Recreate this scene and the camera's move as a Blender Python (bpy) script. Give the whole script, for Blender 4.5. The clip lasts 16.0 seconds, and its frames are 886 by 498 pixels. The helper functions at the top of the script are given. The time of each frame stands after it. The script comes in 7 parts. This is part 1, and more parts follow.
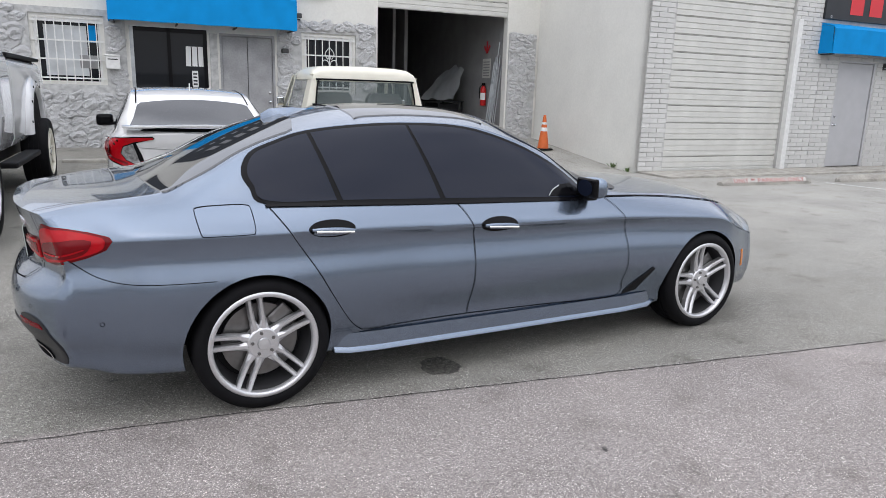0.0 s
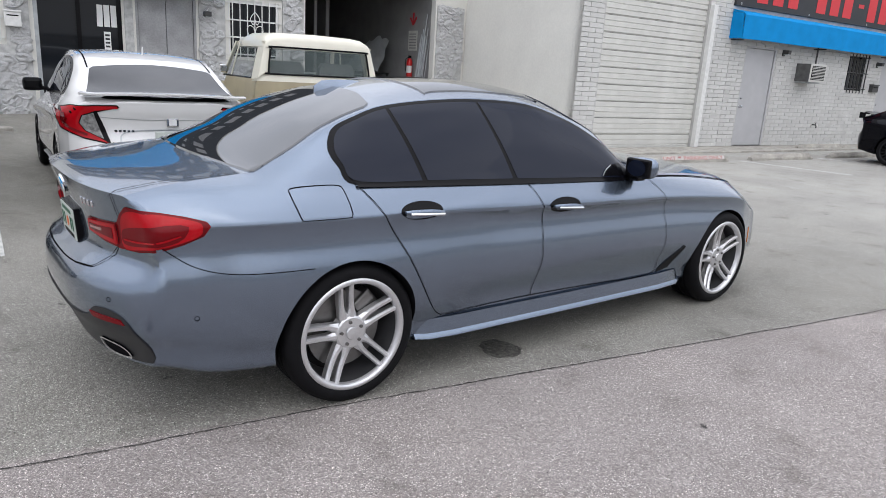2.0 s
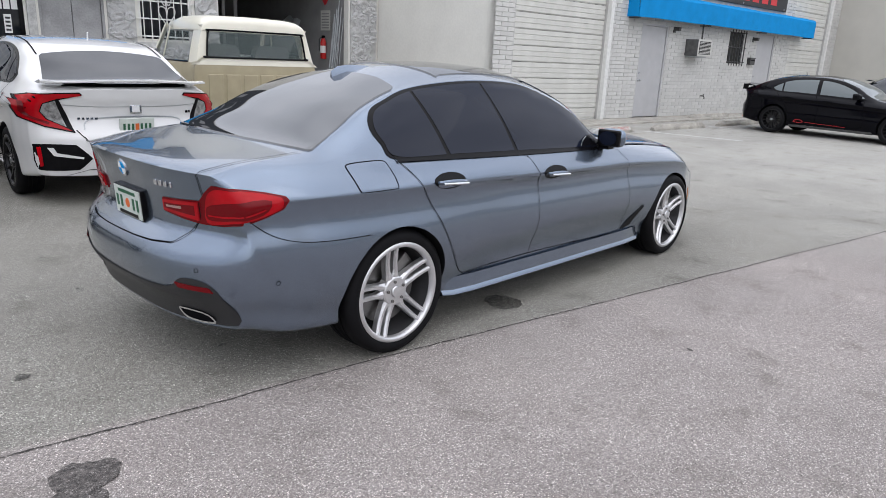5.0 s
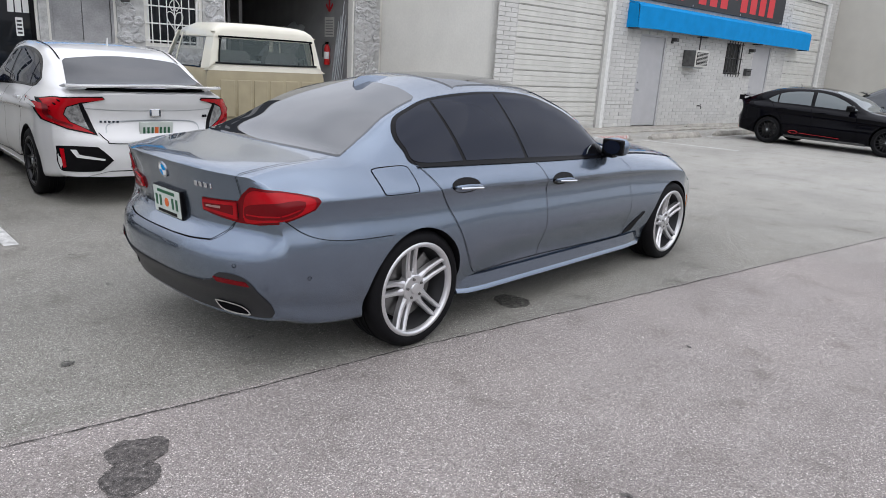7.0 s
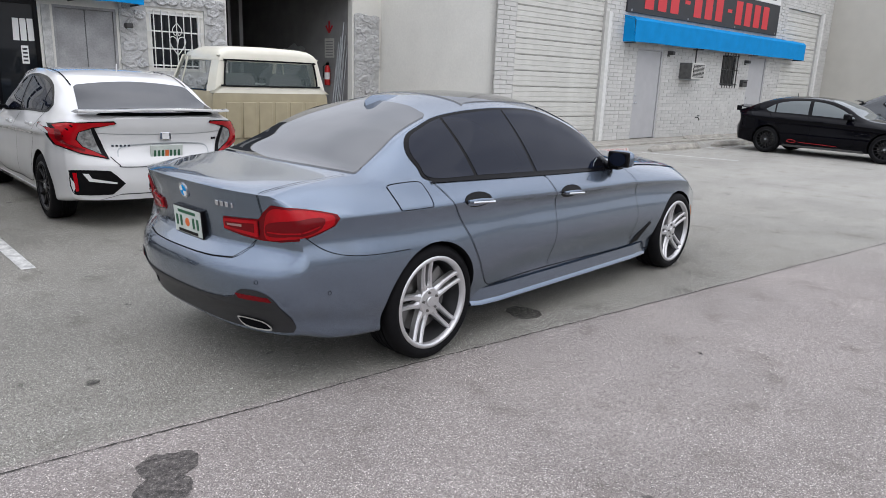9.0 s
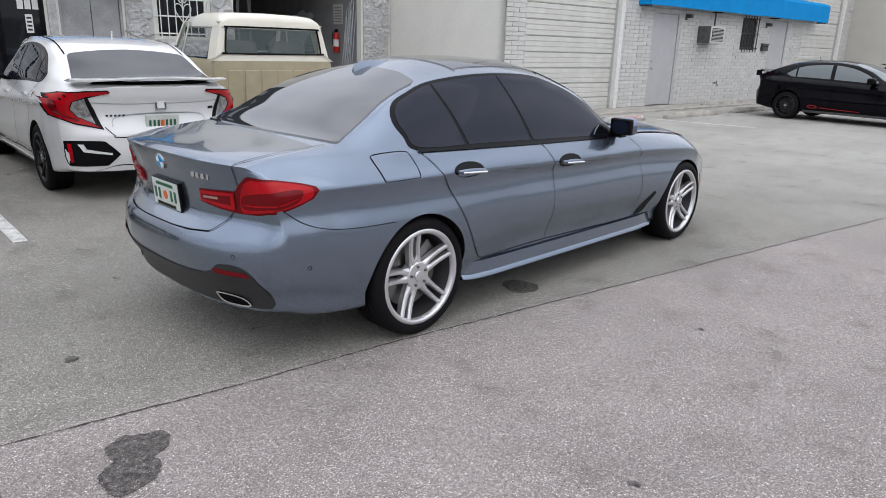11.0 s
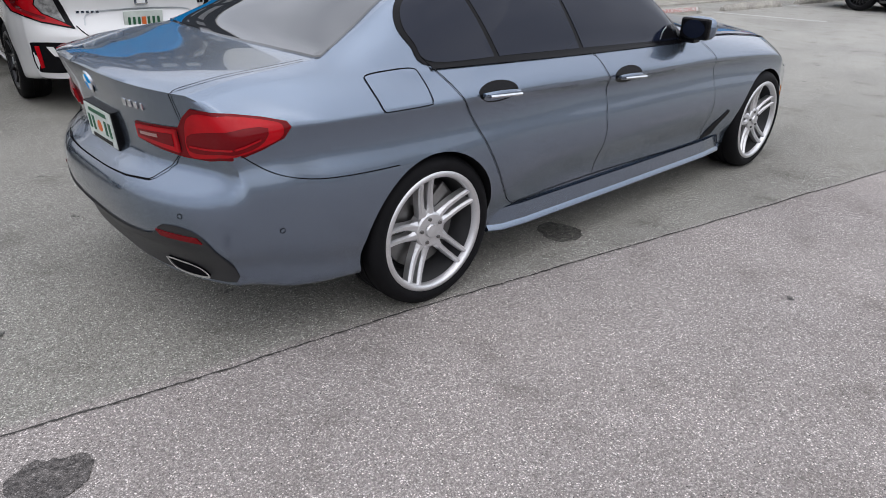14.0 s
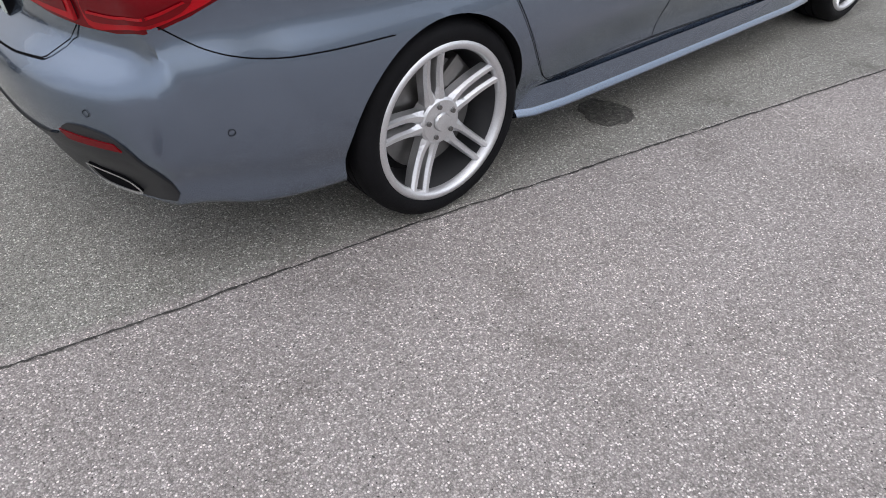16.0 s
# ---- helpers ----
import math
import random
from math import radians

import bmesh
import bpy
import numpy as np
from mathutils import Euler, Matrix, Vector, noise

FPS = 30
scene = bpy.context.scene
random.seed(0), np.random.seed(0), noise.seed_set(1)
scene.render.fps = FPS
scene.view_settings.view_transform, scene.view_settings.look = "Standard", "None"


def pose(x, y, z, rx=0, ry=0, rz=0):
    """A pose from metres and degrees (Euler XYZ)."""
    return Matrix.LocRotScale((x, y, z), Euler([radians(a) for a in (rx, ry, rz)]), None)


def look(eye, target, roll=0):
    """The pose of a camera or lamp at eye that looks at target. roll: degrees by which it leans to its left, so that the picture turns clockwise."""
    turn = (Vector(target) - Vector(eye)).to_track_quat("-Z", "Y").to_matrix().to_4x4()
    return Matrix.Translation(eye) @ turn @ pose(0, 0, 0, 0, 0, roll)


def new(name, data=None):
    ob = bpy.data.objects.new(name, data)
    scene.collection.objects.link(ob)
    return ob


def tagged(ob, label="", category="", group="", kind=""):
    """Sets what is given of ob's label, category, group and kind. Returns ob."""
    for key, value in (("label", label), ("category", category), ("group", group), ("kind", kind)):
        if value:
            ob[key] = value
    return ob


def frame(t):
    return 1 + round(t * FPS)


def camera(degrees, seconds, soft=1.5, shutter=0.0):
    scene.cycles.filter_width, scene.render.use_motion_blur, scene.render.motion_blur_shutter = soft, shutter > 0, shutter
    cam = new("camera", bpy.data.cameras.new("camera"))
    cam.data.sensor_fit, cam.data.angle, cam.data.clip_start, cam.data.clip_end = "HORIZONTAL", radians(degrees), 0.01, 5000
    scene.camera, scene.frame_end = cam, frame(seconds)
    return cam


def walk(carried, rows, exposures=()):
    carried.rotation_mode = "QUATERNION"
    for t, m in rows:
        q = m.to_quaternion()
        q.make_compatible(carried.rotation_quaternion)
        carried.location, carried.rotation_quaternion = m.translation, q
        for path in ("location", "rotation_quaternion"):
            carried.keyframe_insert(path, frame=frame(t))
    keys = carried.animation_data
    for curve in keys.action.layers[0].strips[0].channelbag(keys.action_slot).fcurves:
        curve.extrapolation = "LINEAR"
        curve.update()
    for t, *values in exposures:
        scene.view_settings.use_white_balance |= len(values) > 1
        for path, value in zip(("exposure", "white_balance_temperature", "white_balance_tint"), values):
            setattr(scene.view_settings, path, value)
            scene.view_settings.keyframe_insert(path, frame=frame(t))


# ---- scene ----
cam = camera(65.8, 16.0, 0.7)
PATH = [
    (0, (-0.735, -3.117, 1.518), (0.205, -1.408, 1.075), 1.7),
    (0.5, (-0.901, -2.948, 1.495), (0.108, -1.287, 1.022), 2.2),
    (1, (-1.064, -2.784, 1.512), (0.006, -1.168, 1.019), 0.4),
    (1.5, (-1.281, -2.622, 1.493), (-0.152, -1.046, 1.002), 2.0),
    (2, (-1.466, -2.51, 1.494), (-0.269, -0.989, 0.99), 3.5),
    (2.5, (-1.575, -2.329, 1.491), (-0.321, -0.853, 0.993), 2.4),
    (3, (-1.687, -2.239, 1.502), (-0.361, -0.825, 1.011), 3.5),
    (3.5, (-1.879, -2.197, 1.509), (-0.515, -0.842, 0.957), 3.5),
    (3.7, (-1.919, -2.205, 1.494), (-0.514, -0.903, 0.918), 3.8),
    (5.8, (-2.472, -2.503, 1.504), (-1.066, -1.186, 0.965), 2.2),
    (6, (-2.519, -2.503, 1.504), (-1.106, -1.208, 0.933), 2.7),
    (6.5, (-2.54, -2.511, 1.506), (-1.113, -1.231, 0.935), 3.1),
    (7, (-2.484, -2.5, 1.53), (-1.067, -1.192, 0.999), 3.5),
    (7.5, (-2.424, -2.467, 1.531), (-1.015, -1.135, 1.04), 3.0),
    (8, (-2.467, -2.479, 1.533), (-1.027, -1.174, 1.062), 3.5),
    (8.5, (-2.557, -2.505, 1.533), (-1.139, -1.181, 1.049), 2.5),
    (9, (-2.594, -2.501, 1.529), (-1.171, -1.182, 1.045), 2.2),
    (9.2, (-2.6, -2.517, 1.524), (-1.171, -1.204, 1.041), 2.4),
    (11.3, (-2.335, -2.507, 1.517), (-0.965, -1.171, 0.934), 1.8),
    (11.5, (-2.301, -2.483, 1.533), (-0.928, -1.149, 0.952), 2.3),
    (12, (-2.205, -2.462, 1.532), (-0.865, -1.101, 0.939), 1.3),
    (12.5, (-2.12, -2.348, 1.526), (-0.767, -1.007, 0.916), 0.3),
    (13, (-2.055, -2.189, 1.501), (-0.693, -0.866, 0.871), 0.9),
    (13.5, (-1.925, -2.103, 1.468), (-0.633, -0.806, 0.663), 1.9),
    (14, (-1.749, -1.947, 1.48), (-0.508, -0.631, 0.627), 1.5),
    (14.5, (-1.637, -1.84, 1.443), (-0.458, -0.519, 0.513), 1.4),
    (15, (-1.571, -1.606, 1.39), (-0.379, -0.37, 0.366), 0.7),
    (15.5, (-1.474, -1.493, 1.366), (-0.3, -0.358, 0.211), 3.4),
    (16, (-1.275, -1.488, 1.33), (-0.23, -0.296, 0.11), 0.7),
]
walk(cam, [(t, look(eye, target, roll)) for t, eye, target, roll in PATH], [(0, 0.1), (6, 0.06), (7, -0.02), (13, -0.01), (14.5, -0.05), (16, 0.02)])

from mathutils.bvhtree import BVHTree
from mathutils.interpolate import poly_3d_calc

# ---- light ----
SUN_ELEV, SUN_AZ = radians(58), radians(200)
world = bpy.data.worlds.new("overcast_sky")
scene.world = world
world.use_nodes = True
wn, wl = world.node_tree.nodes, world.node_tree.links
wn.clear()
w_out = wn.new("ShaderNodeOutputWorld")
w_bg = wn.new("ShaderNodeBackground")
w_sky = wn.new("ShaderNodeTexSky")
w_sky.sky_type, w_sky.sun_disc = "NISHITA", False
w_sky.sun_elevation, w_sky.sun_rotation = SUN_ELEV, SUN_AZ
w_sky.air_density, w_sky.dust_density = 1.0, 3.0
w_tc = wn.new("ShaderNodeTexCoord")
w_noise = wn.new("ShaderNodeTexNoise")
w_noise.inputs["Scale"].default_value, w_noise.inputs["Detail"].default_value = 2.2, 6.0
w_ramp = wn.new("ShaderNodeValToRGB")
w_ramp.color_ramp.elements[0].position, w_ramp.color_ramp.elements[0].color = 0.35, (6.7, 7.0, 7.85, 1)
w_ramp.color_ramp.elements[1].position, w_ramp.color_ramp.elements[1].color = 0.68, (12.2, 12.5, 13.6, 1)
w_mix = wn.new("ShaderNodeMix")
w_mix.data_type = "RGBA"
w_mix.inputs["Factor"].default_value = 0.8
w_bg.inputs["Strength"].default_value = 0.142
wl.new(w_tc.outputs["Generated"], w_noise.inputs["Vector"])
wl.new(w_noise.outputs["Fac"], w_ramp.inputs["Fac"])
wl.new(w_sky.outputs["Color"], w_mix.inputs["A"])
w_sep = wn.new("ShaderNodeSeparateXYZ")
w_rise = wn.new("ShaderNodeMapRange")  # overcast: brighter overhead than at the horizon
w_rise.inputs["From Min"].default_value, w_rise.inputs["From Max"].default_value = 0.0, 1.0
w_rise.inputs["To Min"].default_value, w_rise.inputs["To Max"].default_value = 0.55, 1.5
w_scale = wn.new("ShaderNodeVectorMath")
w_scale.operation = "SCALE"
wl.new(w_tc.outputs["Generated"], w_sep.inputs["Vector"])
wl.new(w_sep.outputs["Z"], w_rise.inputs["Value"])
wl.new(w_ramp.outputs["Color"], w_scale.inputs[0])
wl.new(w_rise.outputs["Result"], w_scale.inputs["Scale"])
wl.new(w_scale.outputs["Vector"], w_mix.inputs["B"])
wl.new(w_mix.outputs["Result"], w_bg.inputs["Color"])
wl.new(w_bg.outputs["Background"], w_out.inputs["Surface"])
sun = new("sun", bpy.data.lights.new("sun", "SUN"))
sun.data.energy, sun.data.angle, sun.data.color = 0.55, radians(110), (1.0, 0.97, 0.92)
sun.matrix_world = look((math.sin(SUN_AZ) * math.cos(SUN_ELEV) * 30, math.cos(SUN_AZ) * math.cos(SUN_ELEV) * 30, math.sin(SUN_ELEV) * 30), (0, 0, 0))

# ---- materials ----


def material(name, color, rough=0.6, metal=0.0, var=0.0, scale=4.0, fine=0.0, fine_scale=60.0, bump=0.0, bump_scale=80.0, coat=0.0, spec=0.5, emit=None, trans=0.0, ior=1.45, island=0.0, tint=None, alpha=1.0):
    """A node material: base colour with broad stains (var), fine grain, relief, and a random shade per object (island)."""
    m = bpy.data.materials.new(name)
    m.use_nodes = True
    nt = m.node_tree
    b = nt.nodes["Principled BSDF"]
    b.inputs["Roughness"].default_value, b.inputs["Metallic"].default_value = rough, metal
    b.inputs["Coat Weight"].default_value, b.inputs["Coat Roughness"].default_value = coat, 0.03
    b.inputs["Specular IOR Level"].default_value, b.inputs["IOR"].default_value = spec, ior
    b.inputs["Transmission Weight"].default_value = trans
    b.inputs["Base Color"].default_value = (*color, 1)
    b.inputs["Alpha"].default_value = alpha
    if emit:
        b.inputs["Emission Color"].default_value, b.inputs["Emission Strength"].default_value = (*emit[:3], 1), emit[3]
    tc = nt.nodes.new("ShaderNodeTexCoord")
    src = None
    shades = []
    if var:
        shades.append((var, scale, 5.0))
    if fine:
        shades.append((fine, fine_scale, 2.0))
    for amount, sc, detail in shades:
        n = nt.nodes.new("ShaderNodeTexNoise")
        n.inputs["Scale"].default_value, n.inputs["Detail"].default_value = sc, detail
        nt.links.new(tc.outputs["Object"], n.inputs["Vector"])
        r = nt.nodes.new("ShaderNodeMapRange")
        r.inputs["From Min"].default_value, r.inputs["From Max"].default_value = 0.3, 0.7
        r.inputs["To Min"].default_value, r.inputs["To Max"].default_value = 1 - amount, 1 + amount * 0.6
        nt.links.new(n.outputs["Fac"], r.inputs["Value"])
        src = mul(nt, src, r.outputs["Result"])
    if island:
        o = nt.nodes.new("ShaderNodeObjectInfo")
        g = nt.nodes.new("ShaderNodeNewGeometry")
        a = nt.nodes.new("ShaderNodeMath")
        a.operation = "ADD"
        nt.links.new(o.outputs["Random"], a.inputs[0])
        nt.links.new(g.outputs["Random Per Island"], a.inputs[1])
        r = nt.nodes.new("ShaderNodeMapRange")
        r.inputs["From Max"].default_value = 2.0
        r.inputs["To Min"].default_value, r.inputs["To Max"].default_value = 1 - island, 1 + island
        nt.links.new(a.outputs[0], r.inputs["Value"])
        src = mul(nt, src, r.outputs["Result"])
    if src:
        v = nt.nodes.new("ShaderNodeVectorMath")
        v.operation = "SCALE"
        v.inputs[0].default_value = color
        nt.links.new(src, v.inputs["Scale"])
        nt.links.new(v.outputs["Vector"], b.inputs["Base Color"])
    if bump:
        n = nt.nodes.new("ShaderNodeTexNoise")
        n.inputs["Scale"].default_value, n.inputs["Detail"].default_value = bump_scale, 3.0
        nt.links.new(tc.outputs["Object"], n.inputs["Vector"])
        bp = nt.nodes.new("ShaderNodeBump")
        bp.inputs["Strength"].default_value, bp.inputs["Distance"].default_value = bump, 0.01
        nt.links.new(n.outputs["Fac"], bp.inputs["Height"])
        nt.links.new(bp.outputs["Normal"], b.inputs["Normal"])
    return m


def mul(nt, a, b):
    if a is None:
        return b
    n = nt.nodes.new("ShaderNodeMath")
    n.operation = "MULTIPLY"
    nt.links.new(a, n.inputs[0])
    nt.links.new(b, n.inputs[1])
    return n.outputs[0]


M_PAINT = material("blue_grey_metallic_paint", (0.172, 0.213, 0.278), 0.27, 0.9, fine=0.2, fine_scale=700, coat=1.0)
M_GLASS_TINT = material("tinted_car_glass", (0.008, 0.011, 0.022), 0.02, 0.0, spec=0.28)
M_GLASS_REAR = material("tinted_rear_glass", (0.008, 0.010, 0.014), 0.02, 0.0, spec=1.0, coat=0.5, ior=1.5)
M_GLASS_DUSK = material("dark_rear_glass", (0.012, 0.013, 0.016), 0.03, 0.0, spec=0.7)
M_TRIM = material("gloss_black_trim", (0.004, 0.004, 0.005), 0.18, spec=0.15)
M_BLACK = material("matt_black_plastic", (0.007, 0.007, 0.008), 0.6, spec=0.25, var=0.2, scale=8, bump=0.1, bump_scale=300)
M_GAP = material("panel_gap", (0.003, 0.003, 0.004), 0.9, spec=0.1)
M_CHROME = material("chrome", (0.75, 0.76, 0.78), 0.1, 1.0)
M_TYRE = material("tyre_rubber", (0.006, 0.006, 0.007), 0.65, spec=0.15, var=0.25, scale=12, bump=0.15, bump_scale=150)
M_RIM = material("brushed_silver_alloy", (0.64, 0.64, 0.65), 0.36, 0.8, fine=0.08, fine_scale=200)
# same alloy as the rim, with the shade inside the wheel put into its colour
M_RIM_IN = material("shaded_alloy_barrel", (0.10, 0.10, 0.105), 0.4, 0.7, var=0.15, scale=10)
M_DISC = material("brake_steel", (0.20, 0.195, 0.19), 0.4, 0.9, var=0.2, scale=20)
M_RED = material("red_lamp_plastic", (0.38, 0.003, 0.008), 0.08, spec=0.3, var=0.25, scale=9)
M_RED_DARK = material("dark_red_lamp_plastic", (0.14, 0.002, 0.005), 0.10, spec=0.25)
M_WHITE_PAINT = material("white_car_paint", (0.70, 0.70, 0.70), 0.25, coat=1.0, var=0.03, scale=3)
M_BLACK_PAINT = material("black_car_paint", (0.002, 0.002, 0.004), 0.06, spec=0.16)
M_DIFFUSER = material("dark_grey_bumper_plastic", (0.022, 0.022, 0.024), 0.42, var=0.15, scale=6, bump=0.08, bump_scale=300)
M_CREAM = material("cream_paint", (0.74, 0.71, 0.60), 0.3, coat=0.5, var=0.05, scale=4)
M_TAN = material("tan_paint", (0.36, 0.31, 0.20), 0.38, coat=0.4, var=0.12, scale=5)
M_STONE = material("white_painted_stone", (0.58, 0.58, 0.58), 0.85, var=0.28, scale=7, fine=0.35, fine_scale=34, bump=1.0, bump_scale=26, island=0.08)
M_MORTAR = material("grey_mortar", (0.48, 0.48, 0.47), 0.95, var=0.3, scale=9, bump=0.6, bump_scale=40)
M_PLASTER = material("white_plaster", (0.70, 0.69, 0.645), 0.85, var=0.05, scale=1.3, fine=0.04, fine_scale=25, bump=0.25, bump_scale=60)
M_BRICK = material("white_painted_brick", (0.57, 0.565, 0.545), 0.75, var=0.10, scale=2.5, bump=0.3, bump_scale=50, island=0.10)
M_BRICK_MORTAR = material("painted_brick_joint", (0.48, 0.475, 0.46), 0.9, var=0.15, scale=5)
M_SHUTTER = material("cream_roller_door", (0.60, 0.595, 0.56), 0.5, var=0.08, scale=3, fine=0.03, fine_scale=30)
M_DOOR_OLD = material("dirty_grey_door_paint", (0.33, 0.33, 0.335), 0.6, var=0.22, scale=3, fine=0.12, fine_scale=30)
M_DOOR = material("pale_grey_door_paint", (0.44, 0.44, 0.45), 0.5, var=0.05, scale=4)
M_AWNING = material("blue_awning_canvas", (0.004, 0.25, 0.60), 0.8, spec=0.15, var=0.10, scale=3, bump=0.2, bump_scale=200)
M_SIGN = material("black_sign_vinyl", (0.02, 0.022, 0.026), 0.45, var=0.15, scale=4)
M_SIGN_RED = material("red_sign_vinyl", (0.62, 0.03, 0.04), 0.45)
M_IRON = material("white_iron_bars", (0.72, 0.72, 0.70), 0.5, var=0.1, scale=12)
M_IRON_DARK = material("dark_iron_bars", (0.05, 0.05, 0.05), 0.5)
M_PANE = material("window_pane", (0.010, 0.012, 0.015), 0.03, spec=0.35)
# near-black base colour stands in for the shade of unlit rooms
M_DARK = material("interior_shade_dark", (0.045, 0.045, 0.048), 0.9, var=0.3, scale=2)
M_GREYWALL = material("grey_shop_wall", (0.30, 0.30, 0.30), 0.85, var=0.15, scale=2)
M_GREYCASE = material("weathered_grey_steel", (0.11, 0.11, 0.11), 0.6, 0.2, var=0.3, scale=8)
M_WEED = material("green_weed", (0.08, 0.14, 0.03), 0.6, var=0.3, scale=20)
M_CONCRETE = material("weathered_concrete", (0.40, 0.38, 0.34), 0.9, var=0.3, scale=5, fine=0.25, fine_scale=50, bump=0.7, bump_scale=60)
M_LINE = material("worn_white_line", (0.55, 0.55, 0.53), 0.8, var=0.35, scale=12, fine=0.2, fine_scale=60)
M_CRACK = material("dark_crack_filler", (0.05, 0.047, 0.043), 0.9, var=0.4, scale=6)
M_ORANGE = material("orange_cone_plastic", (0.62, 0.13, 0.03), 0.5, var=0.12, scale=10)
M_PLATE = material("number_plate_white", (0.56, 0.60, 0.56), 0.4, var=0.12, scale=18)
M_FADED = material("faded_red_paint", (0.40, 0.15, 0.14), 0.8, var=0.35, scale=20)
M_BAND = material("worn_white_paint", (0.52, 0.50, 0.47), 0.8, var=0.3, scale=14)
M_BEIGE = material("beige_plaster", (0.50, 0.485, 0.44), 0.85, var=0.06, scale=1.3, bump=0.25, bump_scale=60)
M_PAPER = material("white_paper", (0.75, 0.75, 0.74), 0.7)
M_FIRE = material("red_extinguisher_paint", (0.5, 0.015, 0.015), 0.3)
M_STEEL = material("galvanised_steel", (0.42, 0.44, 0.45), 0.4, 0.8, var=0.2, scale=6)
M_LAMP = material("clear_lamp_plastic", (0.55, 0.58, 0.6), 0.08, coat=1.0, var=0.3, scale=20)
M_LAMP_SMOKE = material("smoked_lamp_plastic", (0.34, 0.16, 0.15), 0.12, coat=1.0)
# clear lamp plastic with shade put into a darker base colour
M_LAMP_DIM = material("shaded_clear_lamp", (0.22, 0.22, 0.22), 0.08, coat=1.0, var=0.6, scale=30)
M_AMBER = material("amber_marker", (0.6, 0.17, 0.02), 0.15, coat=1.0)
M_SEAT = material("grey_vinyl_seat", (0.28, 0.28, 0.28), 0.7, var=0.1, scale=6)
M_CLEAR = material("clear_car_glass", (0.16, 0.20, 0.20), 0.03, spec=0.5, alpha=0.28)
M_SHEET = material("plastic_sheet", (0.55, 0.57, 0.58), 0.35, var=0.15, scale=4)


def asphalt(name="worn_grey_asphalt", soak=1.0):
    """Worn asphalt: pale chips in a dark binder, two pours meeting at the joint, smoother pale paving further out. soak darkens it where oil has sunk in."""
    m = bpy.data.materials.new(name)
    m.use_nodes = True
    nt = m.node_tree
    b = nt.nodes["Principled BSDF"]
    b.inputs["Roughness"].default_value = 0.85 if soak == 1 else 0.6
    b.inputs["Specular IOR Level"].default_value = 0.3
    geo = nt.nodes.new("ShaderNodeTexCoord")

    def noise_node(scale, detail=4.0):
        n = nt.nodes.new("ShaderNodeTexNoise")
        n.inputs["Scale"].default_value, n.inputs["Detail"].default_value = scale, detail
        nt.links.new(geo.outputs["Object"], n.inputs["Vector"])
        return n.outputs["Fac"]

    def cells(scale):
        v = nt.nodes.new("ShaderNodeTexVoronoi")
        v.inputs["Scale"].default_value = scale
        nt.links.new(geo.outputs["Object"], v.inputs["Vector"])
        sep = nt.nodes.new("ShaderNodeSeparateColor")
        nt.links.new(v.outputs["Color"], sep.inputs["Color"])
        return sep.outputs["Red"], v.outputs["Distance"]

    def ramp(src, stops):
        r = nt.nodes.new("ShaderNodeValToRGB")
        r.color_ramp.elements[0].position, r.color_ramp.elements[0].color = stops[0][0], (*stops[0][1], 1)
        r.color_ramp.elements[1].position, r.color_ramp.elements[1].color = stops[-1][0], (*stops[-1][1], 1)
        for p, c in stops[1:-1]:
            e = r.color_ramp.elements.new(p)
            e.color = (*c, 1)
        nt.links.new(src, r.inputs["Fac"])
        return r.outputs["Color"]

    def grey(*stops):
        return [(p, (g, g, g)) for p, g in stops]

    def mix(a, b2, fac, mode="MIX"):
        n = nt.nodes.new("ShaderNodeMix")
        n.data_type, n.blend_type = "RGBA", mode
        if isinstance(fac, float):
            n.inputs["Factor"].default_value = fac
        else:
            nt.links.new(fac, n.inputs["Factor"])
        nt.links.new(a, n.inputs["A"])
        nt.links.new(b2, n.inputs["B"])
        return n.outputs["Result"]

    def math_node(op, a, b2):
        n = nt.nodes.new("ShaderNodeMath")
        n.operation = op
        for k, v in enumerate((a, b2)):
            if isinstance(v, (int, float)):
                n.inputs[k].default_value = v
            else:
                nt.links.new(v, n.inputs[k])
        return n.outputs[0]

    sx = nt.nodes.new("ShaderNodeSeparateXYZ")
    nt.links.new(geo.outputs["Object"], sx.inputs["Vector"])
    # small chips of every grey, pressed into the binder, and a few large pale ones
    shade, dist = cells(215.0)
    chips = ramp(shade, [(0.0, (0.19, 0.182, 0.176)), (0.35, (0.27, 0.258, 0.25)), (0.75, (0.345, 0.33, 0.32)), (0.92, (0.44, 0.425, 0.41)), (1.0, (0.74, 0.72, 0.71))])
    chips = mix(chips, ramp(dist, grey((0.30, 1.0), (0.65, 0.66))), 1.0, "MULTIPLY")
    shade2, dist2 = cells(115.0)
    big = mix(ramp(shade2, grey((0.89, 0.0), (0.93, 1.0))), ramp(dist2, grey((0.30, 1.0), (0.40, 0.0))), 1.0, "MULTIPLY")
    pale_chip = ramp(shade2, [(0.86, (0.42, 0.405, 0.395)), (1.0, (0.72, 0.70, 0.685))])
    near = mix(chips, pale_chip, big)
    pit = mix(ramp(shade2, grey((0.05, 1.0), (0.09, 0.0))), ramp(dist2, grey((0.22, 1.0), (0.34, 0.0))), 1.0, "MULTIPLY")
    near = mix(near, ramp(shade2, [(0.0, (0.05, 0.048, 0.045)), (1.0, (0.05, 0.048, 0.045))]), pit)
    grain = ramp(noise_node(75, 3), grey((0.3, 0.92), (0.7, 1.16)))
    near = mix(near, grain, 1.0, "MULTIPLY")
    # the pour under the car is greener and darker than the one in front of the joint
    side = math_node("ADD", math_node("MULTIPLY", sx.outputs["X"], 0.18), sx.outputs["Y"])
